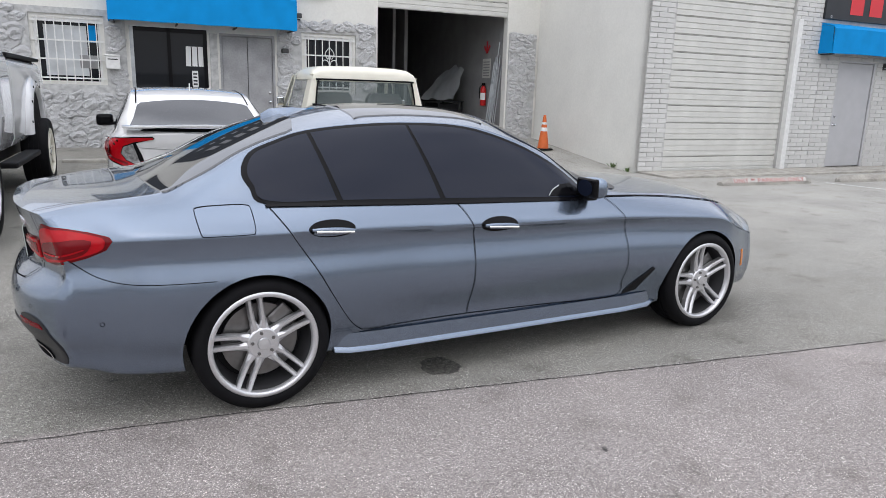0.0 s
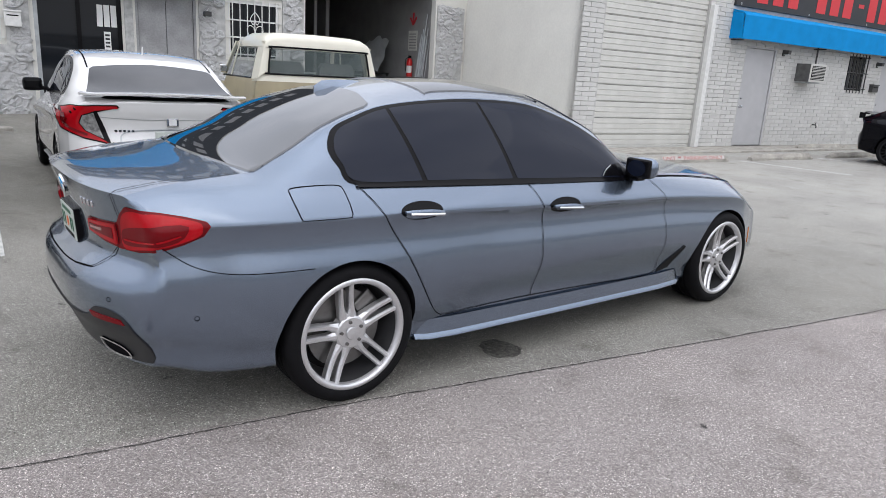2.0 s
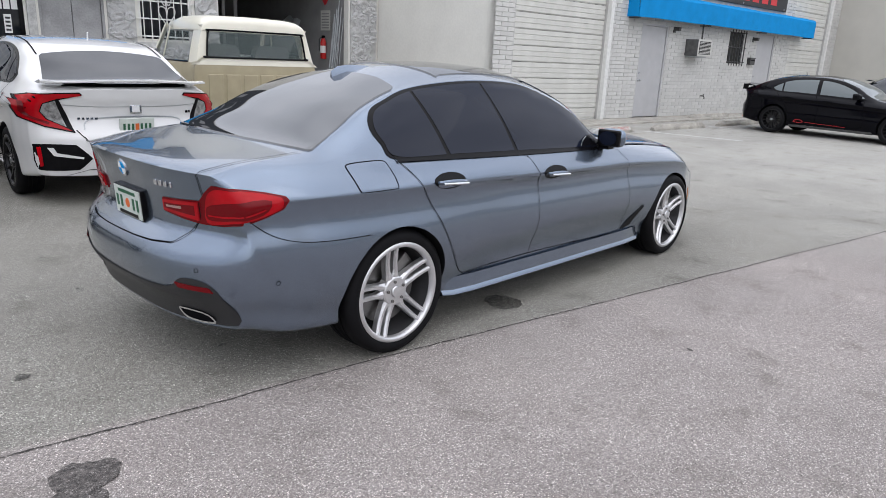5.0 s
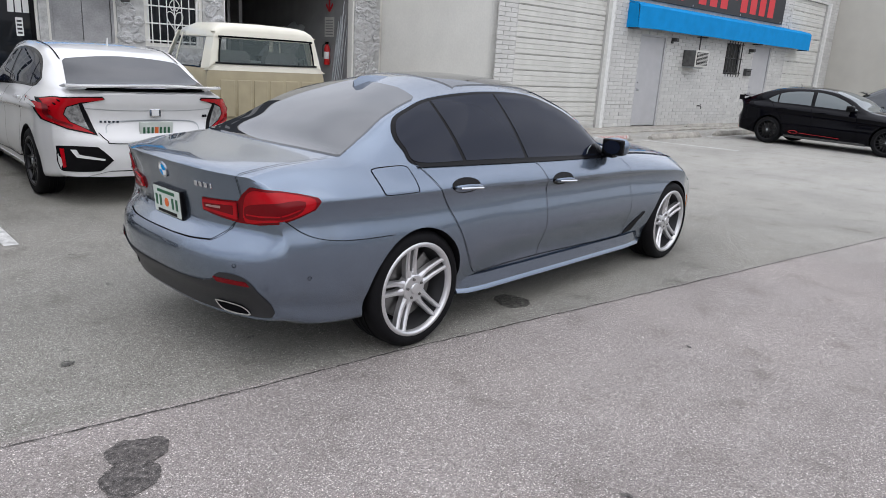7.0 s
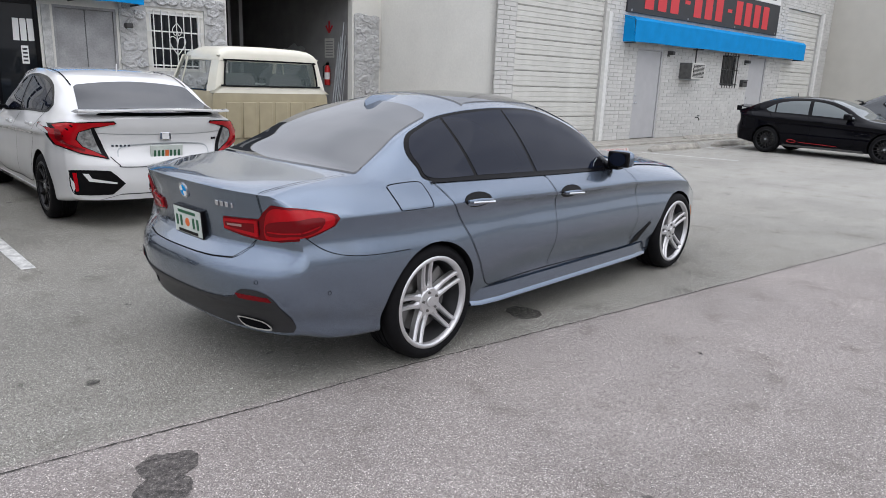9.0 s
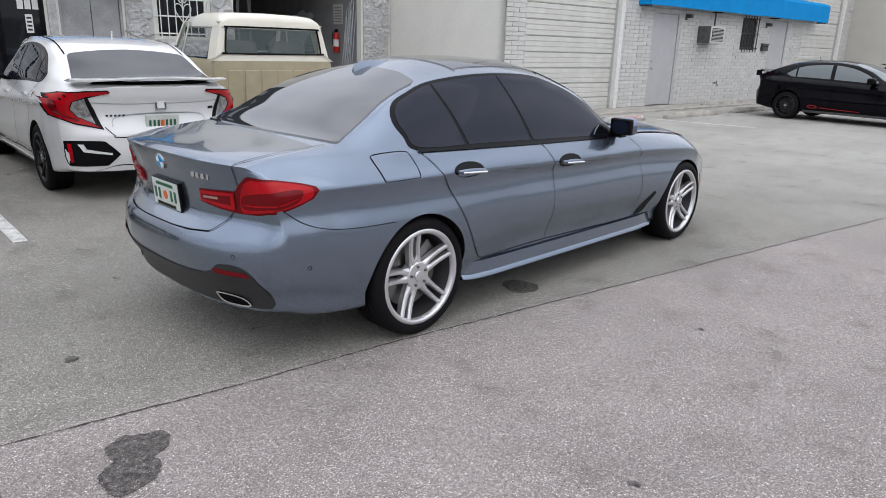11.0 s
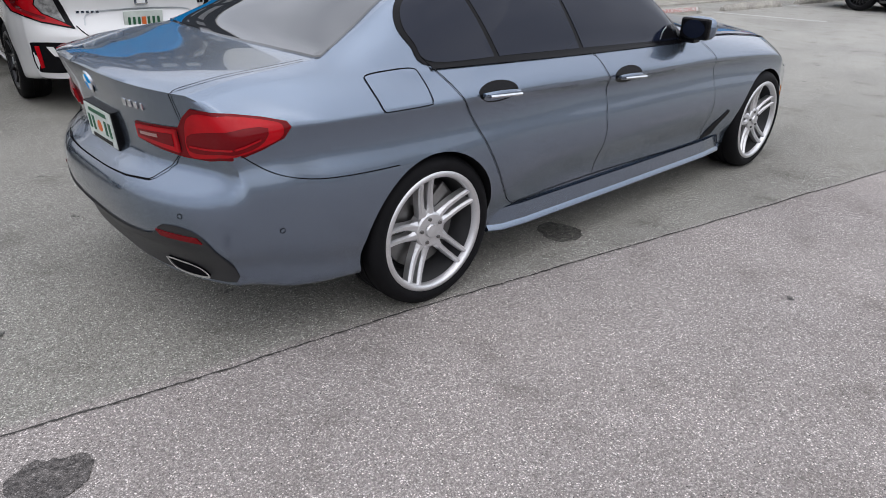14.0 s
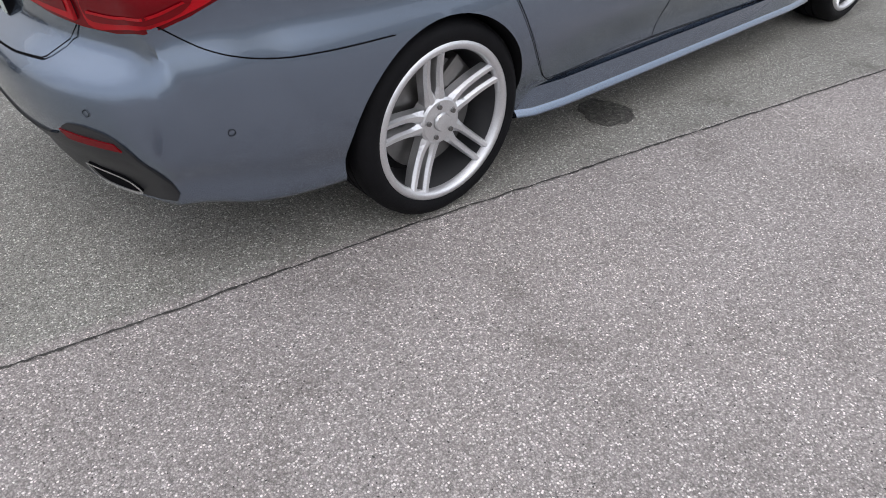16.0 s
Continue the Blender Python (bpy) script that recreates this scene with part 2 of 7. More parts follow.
    pours = ramp(math_node("ADD", math_node("MULTIPLY", math_node("ADD", side, 0.035), 6.0), 0.5), [(0.35, (1.09, 1.03, 1.02)), (0.65, (0.91, 0.915, 0.86))])
    near = mix(near, pours, 1.0, "MULTIPLY")
    # pale, smoother paving further out
    pale = ramp(noise_node(48, 6), [(0.25, (0.225, 0.222, 0.205)), (0.5, (0.352, 0.343, 0.32)), (0.78, (0.485, 0.474, 0.442))])
    reach = math_node("MULTIPLY_ADD", noise_node(0.6, 5), 5.0)
    nt.links.new(sx.outputs["X"], reach.node.inputs[2])
    mr = nt.nodes.new("ShaderNodeMapRange")
    mr.inputs["From Min"].default_value, mr.inputs["From Max"].default_value = 6.6, 11.5
    nt.links.new(reach, mr.inputs["Value"])
    base = mix(near, pale, mr.outputs["Result"])
    base = mix(base, ramp(noise_node(0.8, 6), [(0.3, (0.86, 0.86, 0.85)), (0.5, (0.99, 0.99, 0.98)), (0.7, (1.08, 1.075, 1.06))]), 1.0, "MULTIPLY")
    base = mix(base, ramp(noise_node(3.1, 9), [(0.27, (0.70, 0.69, 0.67)), (0.40, (0.97, 0.965, 0.955)), (0.75, (1.06, 1.06, 1.06))]), 1.0, "MULTIPLY")
    # drips and rubber marks, thickest where cars park
    drips = ramp(noise_node(9.0, 5), grey((0.27, 0.45), (0.34, 1.0), (1.0, 1.0)))
    drips = mix(drips, ramp(noise_node(27.0, 3), grey((0.26, 0.42), (0.32, 1.0), (1.0, 1.0))), 1.0, "MULTIPLY")
    parked = ramp(math_node("MULTIPLY", side, 0.2), grey((0.0, 0.0), (0.02, 0.5), (0.4, 1.0)))
    base = mix(base, mix(ramp(shade, grey((0.0, 1.0), (1.0, 1.0))), drips, parked), 1.0, "MULTIPLY")
    if soak < 1:
        wet = ramp(noise_node(38, 4), grey((0.32, soak * 0.6), (0.68, soak * 2.1)))
        base = mix(base, wet, 1.0, "MULTIPLY")
    nt.links.new(base, b.inputs["Base Color"])
    bp = nt.nodes.new("ShaderNodeBump")
    bp.invert = True
    bp.inputs["Strength"].default_value, bp.inputs["Distance"].default_value = 0.6, 0.005
    nt.links.new(dist, bp.inputs["Height"])
    nt.links.new(bp.outputs["Normal"], b.inputs["Normal"])
    return m


M_ASPHALT = asphalt()
M_OIL = asphalt("oil_soaked_asphalt", 0.26)

# ---- helpers for building ----


def part(name, bm, mat, parent=None, label="", smooth=False, sharp=40, matrix=None, kind=""):
    """Links a bmesh as one mesh object, under a thing or part if one is given."""
    me = bpy.data.meshes.new(name)
    if bm.verts.layers.float_vector.get("soft") is None:
        bmesh.ops.recalc_face_normals(bm, faces=bm.faces[:])
    bm.to_mesh(me)
    bm.free()
    for m in (mat if isinstance(mat, (list, tuple)) else [mat]):
        me.materials.append(m)
    if smooth:
        me.polygons.foreach_set("use_smooth", [True] * len(me.polygons))
        me.set_sharp_from_angle(angle=radians(sharp))
    if smooth and "soft" in me.attributes:
        soft = np.empty(len(me.vertices) * 3)
        me.attributes["soft"].data.foreach_get("vector", soft)
        me.normals_split_custom_set_from_vertices(soft.reshape(-1, 3).tolist())
    ob = new(name, me)
    if parent:
        ob.parent = parent
    if matrix:
        ob.matrix_basis = matrix
    if label:
        ob["label"] = label
    if kind:
        ob["kind"] = kind
    return ob


def share(name, me, parent, matrix, label=""):
    ob = new(name, me)
    ob.parent = parent
    ob.matrix_basis = matrix
    if label:
        ob["label"] = label
    return ob


def thing(name, label, category, matrix=None, group="", kind=""):
    ob = new(name)
    ob.empty_display_size = 0.1
    if matrix:
        ob.matrix_basis = matrix
    return tagged(ob, label, category, group, kind)


def box(x0, x1, y0, y1, z0, z1, bevel=0.0, seg=2, bm=None):
    bm = bm or bmesh.new()
    vs = [bm.verts.new((x, y, z)) for x in (x0, x1) for y in (y0, y1) for z in (z0, z1)]
    fs = [bm.faces.new([vs[i] for i in f]) for f in ((0, 1, 3, 2), (4, 6, 7, 5), (0, 4, 5, 1), (2, 3, 7, 6), (0, 2, 6, 4), (1, 5, 7, 3))]
    if bevel:
        es = list({e for f in fs for e in f.edges})
        bmesh.ops.bevel(bm, geom=es, offset=bevel, segments=seg, profile=0.6, affect="EDGES")
    return bm


def lathe(profile, n=48, axis="y", bm=None, a0=0.0, a1=2 * math.pi):
    """Turns (radius, along) pairs round an axis."""
    bm = bm or bmesh.new()
    full = abs(a1 - a0 - 2 * math.pi) < 1e-6
    rings = []
    for i in range(n if full else n + 1):
        a = a0 + (a1 - a0) * i / n
        c, s = math.cos(a), math.sin(a)
        rings.append([bm.verts.new((r * c, h, r * s) if axis == "y" else (r * c, r * s, h)) for r, h in profile])
    m = len(rings)
    for i in range(m if full else m - 1):
        a, b = rings[i], rings[(i + 1) % m]
        for j in range(len(profile) - 1):
            bm.faces.new((a[j], a[j + 1], b[j + 1], b[j]))
    return bm


def tube(points, r, n=8, bm=None):
    """A round bar along a polyline."""
    bm = bm or bmesh.new()
    pts = [Vector(p) for p in points]
    rings = []
    for i, p in enumerate(pts):
        d = (pts[min(i + 1, len(pts) - 1)] - pts[max(i - 1, 0)]).normalized()
        u = d.cross(Vector((0, 0, 1)) if abs(d.z) < 0.9 else Vector((1, 0, 0))).normalized()
        w = d.cross(u)
        rings.append([bm.verts.new(p + r * (math.cos(2 * math.pi * k / n) * u + math.sin(2 * math.pi * k / n) * w)) for k in range(n)])
    for a, b in zip(rings, rings[1:]):
        for k in range(n):
            bm.faces.new((a[k], a[(k + 1) % n], b[(k + 1) % n], b[k]))
    bm.faces.new(rings[0][::-1])
    bm.faces.new(rings[-1])
    return bm


def curve(table):
    """A smooth monotone interpolation through (x, value) pairs."""
    xs = np.array([p[0] for p in table], float)
    ys = np.array([p[1] for p in table], float)
    h = np.diff(xs)
    d = np.diff(ys) / h
    m = np.zeros(len(xs))
    m[0], m[-1] = d[0], d[-1]
    for i in range(1, len(xs) - 1):
        if d[i - 1] * d[i] > 0:
            w1, w2 = 2 * h[i] + h[i - 1], h[i] + 2 * h[i - 1]
            m[i] = (w1 + w2) / (w1 / d[i - 1] + w2 / d[i])

    def f(x):
        x = min(max(x, xs[0]), xs[-1])
        i = min(int(np.searchsorted(xs, x, side="right")) - 1, len(h) - 1)
        t = (x - xs[i]) / h[i]
        a, b = ys[i], ys[i + 1]
        return float((2 * t**3 - 3 * t**2 + 1) * a + (t**3 - 2 * t**2 + t) * h[i] * m[i] + (-2 * t**3 + 3 * t**2) * b + (t**3 - t**2) * h[i] * m[i + 1])

    return f


def spline(pts, n=8, closed=False):
    """Catmull-Rom through 2D points."""
    out = []
    k = len(pts)
    for i in range(k if closed else k - 1):
        g = (lambda j: pts[j % k]) if closed else (lambda j: pts[min(max(j, 0), k - 1)])
        p0, p1, p2, p3 = (np.array(g(i + o), float) for o in (-1, 0, 1, 2))
        for q in range(n):
            t = q / n
            out.append(tuple(0.5 * (2 * p1 + (p2 - p0) * t + (2 * p0 - 5 * p1 + 4 * p2 - p3) * t**2 + (3 * p1 - p0 - 3 * p2 + p3) * t**3)))
    if not closed:
        out.append(tuple(pts[-1]))
    return out


def smooth01(a, b, x):
    t = min(max((x - a) / (b - a), 0.0), 1.0)
    return t * t * (3 - 2 * t)


# ---- ground ----


def ground_z(y, x=0.0):
    """The lot rises gently towards the far shop front, most in its corner."""
    return 0.055 * max(0.0, min(y, 14.0) - 8.0) * (1 + 0.12 * max(0.0, min(x, 10.0)))


def build_ground():
    bm = bmesh.new()
    xs = [-900, -60, -20, -8, -4, -2, 0, 2, 4, 6, 9, 12, 16, 22, 30, 60, 900]
    ys = [-900, -60, -20, -8, -4, -2, 0, 2, 4, 6, 8, 10, 12, 14, 20, 60, 900]
    g = [[bm.verts.new((x, y, ground_z(y, x))) for y in ys] for x in xs]
    for i in range(len(xs) - 1):
        for j in range(len(ys) - 1):
            bm.faces.new((g[i][j], g[i + 1][j], g[i + 1][j + 1], g[i][j + 1]))
    ob = part("ground", bm, M_ASPHALT)
    return tagged(ob, "worn grey asphalt and pale concrete parking lot", "ground", kind="structure")


build_ground()


def blot(name, cx, cy, rx, ry, mat, label, seed, rot=0.0, jag=1.0, waist=1.0):
    """A thin stain with an uneven outline on the ground."""
    rnd = random.Random(seed)
    bm = bmesh.new()
    n = 72
    ph = [rnd.uniform(0, 6.28) for _ in range(5)]
    ring = []
    for i in range(n):
        a = 2 * math.pi * i / n
        k = 1 + jag * (0.16 * math.sin(2 * a + ph[0]) + 0.13 * math.sin(3 * a + ph[1]) + 0.09 * math.sin(5 * a + ph[2]) + 0.06 * math.sin(9 * a + ph[3]) + rnd.uniform(-0.08, 0.08))
        k *= waist + (1 - waist) * abs(math.cos(a)) ** 1.3
        x, y = rx * k * math.cos(a), ry * k * math.sin(a)
        ring.append(bm.verts.new((cx + x * math.cos(rot) - y * math.sin(rot), cy + x * math.sin(rot) + y * math.cos(rot), 0.004 + ground_z(cy))))
    bm.faces.new(ring)
    return tagged(part(name, bm, mat), label, "stain", kind="structure")


blot("oil_stain", 1.03, 0.09, 0.105, 0.135, M_OIL, "dark oily spot on the asphalt", 3, -0.1, 0.45)
blot("oil_stain", -1.585, -0.16, 0.205, 0.205, M_OIL, "dark dried spill on the asphalt", 5, 1.1, 0.45, 0.3)
for cx, cy, r, seed in ((-0.337, -1.529, 0.022, 4), (-1.47, 0.87, 0.035, 6), (-0.62, 0.62, 0.02, 7), (1.25, -1.05, 0.018, 9), (-2.1, 0.75, 0.03, 12)):
    blot("oil_drip", cx, cy, r, r * 0.75, M_OIL, "small dark drip on the asphalt", seed, seed * 0.5)


def crack(points, width, name, label, seed):
    rnd = random.Random(seed)
    fine = spline(points, 60)
    bm = bmesh.new()
    prev = None
    off = 0.0
    for i, (x, y) in enumerate(fine):
        j = min(i + 1, len(fine) - 1)
        k = max(i - 1, 0)
        d = Vector((fine[j][0] - fine[k][0], fine[j][1] - fine[k][1], 0)).normalized()
        nrm = Vector((-d.y, d.x, 0))
        off = off * 0.8 + rnd.uniform(-0.0025, 0.0025)
        w = width * rnd.uniform(0.35, 1.25)
        p = Vector((x, y, 0.0035 + ground_z(y))) + nrm * off
        cur = (bm.verts.new(p + nrm * w / 2), bm.verts.new(p - nrm * w / 2))
        if prev:
            bm.faces.new((prev[0], cur[0], cur[1], prev[1]))
        prev = cur
    return tagged(part(name, bm, M_CRACK), label, "paving joint", kind="structure")


crack([(-9, 1.45), (-5.5, 0.86), (-1.95, 0.27), (-1.1, 0.115), (-0.2, -0.015), (1.0, -0.23), (2.4, -0.485), (4.06, -0.78), (5.0, -0.96), (7.5, -1.4), (14, -2.5)], 0.009, "paving_joint", "dark cracked joint between two asphalt pours", 11)


def ground_strip(name, x0, y0, x1, y1, width, mat, label, category):
    d = Vector((x1 - x0, y1 - y0, 0)).normalized() * 1.0
    n = Vector((-d.y, d.x, 0)) * width / 2
    bm = bmesh.new()
    a, b = Vector((x0, y0, 0.004 + ground_z(y0))), Vector((x1, y1, 0.004 + ground_z(y1)))
    bm.faces.new([bm.verts.new(p) for p in (a + n, a - n, b - n, b + n)])
    return tagged(part(name, bm, mat), label, category, kind="structure")


ground_strip("parking_line", -1.07, 3.2, -0.86, 6.6, 0.10, M_LINE, "worn white painted parking line", "parking line")

# ---- buildings: local u along the fronts, v into the building ----
MB = pose(9.85, 7.5, 0, 0, 0, -4.5)
FV = 4.2  # set-back of the stone shop front
FZ = 0.22  # ground height at that front
TOP = 5.6


def slab(name, u0, u1, v0, v1, z0, z1, mat, label="", category="wall", bevel=0.0):
    ob = part(name, box(u0, u1, v0, v1, z0, z1, bevel), mat, matrix=MB)
    return tagged(ob, label, category, kind="structure")


def wall_with_holes(name, u0, u1, v0, v1, z0, z1, holes, mat, label):
    """One wall mesh, with rectangular openings through it: holes are (u0, u1, z0, z1)."""
    us = sorted({u0, u1, *[h[0] for h in holes], *[h[1] for h in holes]})
    zs = sorted({z0, z1, *[h[2] for h in holes], *[h[3] for h in holes]})
    us = [u for u in us if u0 <= u <= u1]
    zs = [z for z in zs if z0 <= z <= z1]
    solid = lambda i, j: 0 <= i < len(us) - 1 and 0 <= j < len(zs) - 1 and not any(h[0] - 1e-6 < (us[i] + us[i + 1]) / 2 < h[1] + 1e-6 and h[2] - 1e-6 < (zs[j] + zs[j + 1]) / 2 < h[3] + 1e-6 for h in holes)
    bm = bmesh.new()
    cache = {}

    def vert(i, j, v):
        key = (i, j, v)
        if key not in cache:
            cache[key] = bm.verts.new((us[i], v, zs[j]))
        return cache[key]

    for i in range(len(us) - 1):
        for j in range(len(zs) - 1):
            if not solid(i, j):
                continue
            bm.faces.new([vert(i, j, v0), vert(i + 1, j, v0), vert(i + 1, j + 1, v0), vert(i, j + 1, v0)])
            bm.faces.new([vert(i, j, v1), vert(i, j + 1, v1), vert(i + 1, j + 1, v1), vert(i + 1, j, v1)])
            for di, dj, a, b in ((-1, 0, (i, j), (i, j + 1)), (1, 0, (i + 1, j), (i + 1, j + 1)), (0, -1, (i, j), (i + 1, j)), (0, 1, (i, j + 1), (i + 1, j + 1))):
                if not solid(i + di, j + dj):
                    bm.faces.new([vert(*a, v0), vert(*b, v0), vert(*b, v1), vert(*a, v1)])
    return tagged(part(name, bm, mat, matrix=MB), label, "wall", kind="structure")


# stone shop front, set back
F_HOLES = [(-11.35, -10.2, 1.55, 2.72), (-9.68, -8.2, FZ, 2.66), (-7.95, -6.8, FZ, 2.62), (-6.15, -5.05, 1.52, 2.66), (-4.45, -1.05, FZ, 4.4)]
wall_1 = wall_with_holes("wall_north", -16, -0.12, FV + 0.06, FV + 0.26, FZ - 0.1, TOP, F_HOLES, M_PLASTER, "white plastered shop front with stone veneer below")
# projecting side wall, brick front, second side wall
slab("wall_side", -0.14, 0.06, 0.05, FV + 0.06, -0.1, TOP, M_PLASTER, "plain off-white plastered side wall with faint streaks")
B_HOLES = [(0.52, 3.9, 0.0, 4.3), (5.55, 6.85, 0.0, 2.55), (10.5, 11.6, 1.62, 2.65), (12.45, 13.75, 0.0, 2.66), (15.0, 18.1, 0.0, 4.45)]
wall_2 = wall_with_holes("wall_brick_front", -0.14, 19.2, 0.05, 0.28, -0.1, TOP, B_HOLES, M_BRICK_MORTAR, "white-painted brick shop front")
slab("wall_side_far", 19.2, 19.4, -4.2, 0.05, -0.1, TOP, M_BEIGE, "plain beige plastered side wall")
slab("wall_far_front", 19.4, 40, -4.2, -4.0, -0.1, TOP, M_BEIGE, "plain plastered front further along the lot")
# unseen wall, added to shape the reflections in car paint and glass
slab("wall_behind", -40, 60, -26, -25.8, -0.1, 2.2, M_CONCRETE, "plain wall closing the lot behind")
slab("roof_slab", -16, 40, FV + 0.3, 14, TOP - 0.2, TOP, M_CONCRETE, "flat concrete roof", "roof")
# shop interiors; the dark walls and ceiling have the room's shade in their colour
slab("interior_floor", -16, -0.14, FV + 0.26, 12, 0.0, FZ, M_CONCRETE, "grey concrete shop floor", "floor")
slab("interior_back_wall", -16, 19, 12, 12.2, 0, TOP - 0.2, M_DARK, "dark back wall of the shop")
slab("interior_partition", -1.0, -0.3, FV + 0.27, 12, FZ, TOP - 0.2, M_GREYWALL, "grey painted wall inside the garage")
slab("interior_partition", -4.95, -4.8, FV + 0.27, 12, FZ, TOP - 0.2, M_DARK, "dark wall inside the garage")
slab("interior_partition", -2.6, -2.5, FV + 3.2, 12, FZ, TOP - 0.2, M_GREYWALL, "grey wall inside the garage")
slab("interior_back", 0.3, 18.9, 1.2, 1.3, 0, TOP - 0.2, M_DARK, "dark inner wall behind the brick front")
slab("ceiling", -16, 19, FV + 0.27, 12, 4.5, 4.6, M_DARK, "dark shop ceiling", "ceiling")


def shutter(name, u0, u1, z0, z1, v, pitch, label, post=True):
    """A sectional roller door: ribbed sections with dark joints."""
    th = thing(name, label, "garage door", MB, kind="structure")
    n = max(1, round((z1 - z0) / pitch))
    h = (z1 - z0) / n
    bm = bmesh.new()
    prof = [(0.0, 0.03), (0.055, 0.03), (0.06, 0.0), (0.30, 0.0), (0.32, 0.014), (0.36, 0.014), (0.38, 0.0), (0.62, 0.0), (0.64, 0.014), (0.68, 0.014), (0.70, 0.0), (0.975, 0.0), (0.985, 0.03)]
    a = [bm.verts.new((u0, d, f * h)) for f, d in prof]
    b = [bm.verts.new((u1, d, f * h)) for f, d in prof]
    for i in range(len(prof) - 1):
        bm.faces.new((a[i], b[i], b[i + 1], a[i + 1]))
    first = part("panel", bm, M_SHUTTER, th, matrix=pose(0, v, z0))
    for i in range(1, n):
        share("panel", first.data, th, pose(0, v, z0 + i * h))
    part("backing", box(u0, u1, v + 0.035, v + 0.06, z0, z1), M_GAP, th)
    return th


shutter("garage_door_1", 0.5, 3.92, -0.03, 4.3, 0.12, 0.35, "cream sectional roller door, closed, with dark joints")
shutter("garage_door_2", 15.0, 18.1, 0.02, 4.45, 0.12, 0.45, "white sectional roller door, closed")
shutter("garage_door_3", -4.45, -1.05, 3.4, 4.4, FV + 0.1, 0.3, "cream roller door rolled up above the dark opening")
tagged(part("door_trim", box(3.9, 4.04, -0.07, 0.05, 0.02, 3.35, 0.01), M_IRON, matrix=MB), "white steel guard post beside the roller door", "trim", kind="structure")
tagged(part("door_trim", box(18.1, 18.25, -0.05, 0.05, 0.02, 4.5, 0.01), M_IRON, matrix=MB), "white steel guard post beside the roller door", "trim", kind="structure")


def flush_door(name, u0, u1, z0, z1, v, mat, label, knob_left=True, panels=1):
    th = thing(name, label, "door", MB, kind="structure")
    f = 0.05
    part("frame", box(u0, u0 + f, v - 0.03, v + 0.1, z0, z1), mat, th)
    part("frame", box(u1 - f, u1, v - 0.03, v + 0.1, z0, z1), mat, th)
    part("frame", box(u0 + f, u1 - f, v - 0.03, v + 0.1, z1 - f, z1), mat, th)
    w = (u1 - u0 - 2 * f) / panels
    for i in range(panels):
        a = u0 + f + i * w
        part("leaf", box(a + 0.006, a + w - 0.006, v, v + 0.05, z0 + 0.01, z1 - f - 0.006, 0.006), mat, th)
    k = u0 + f + 0.07 if knob_left else u1 - f - 0.07
    part("knob", lathe([(0.0, -0.07), (0.03, -0.065), (0.034, -0.045), (0.018, -0.03), (0.018, 0.0), (0.04, 0.0)], 16), M_CHROME, th, matrix=pose(k, v, z0 + 1.0), smooth=True)
    part("lock", lathe([(0.0, -0.02), (0.025, -0.018), (0.028, 0.0)], 16), M_CHROME, th, matrix=pose(k, v, z0 + 1.2), smooth=True)
    return th


flush_door("door_1", 5.55, 6.85, 0.05, 2.55, 0.08, M_DOOR, "pale grey flush steel door, closed")
flush_door("door_2", 12.45, 13.75, 0.05, 2.66, 0.08, M_DOOR, "pale grey flush steel door, closed, under the awning")
flush_door("door_3", -7.95, -6.8, FZ, 2.62, FV + 0.1, M_DOOR_OLD, "pale grey double door, closed, with locks", False, 2)


def glazed_door():
    th = thing("door_4", "dark glass shop door with paper notices taped inside", "door", MB, kind="structure")
    u0, u1, z1, v = -9.68, -8.2, 2.66, FV + 0.12
    for a, b in ((u0, u0 + 0.07), (u1 - 0.07, u1), (u0 + 0.70, u0 + 0.77)):
        part("frame", box(a, b, v - 0.04, v + 0.06, FZ, z1), M_STEEL if a == u0 else M_TRIM, th)
    part("frame", box(u0 + 0.07, u1 - 0.07, v - 0.04, v + 0.06, z1 - 0.08, z1), M_TRIM, th)
    part("pane", box(u0 + 0.07, u1 - 0.07, v + 0.01, v + 0.02, FZ, z1 - 0.08), M_PANE, th)
    for k in range(3):
        bm = box(0, 0.10, 0, 0.004, 0, 0.40)
        part("notice", bm, M_PAPER, th, matrix=pose(-8.63 + k * 0.125, v + 0.002, 1.92, 0, 1.5 - k, 0))
    part("notice", box(-8.52, -8.40, v, v + 0.004, 1.50, 1.83), M_PAPER, th)
    for k in range(4):
        part("notice_print", box(-8.50, -8.42, v - 0.003, v - 0.001, 1.54 + k * 0.07, 1.575 + k * 0.07), M_SIGN, th)
    return th


glazed_door()


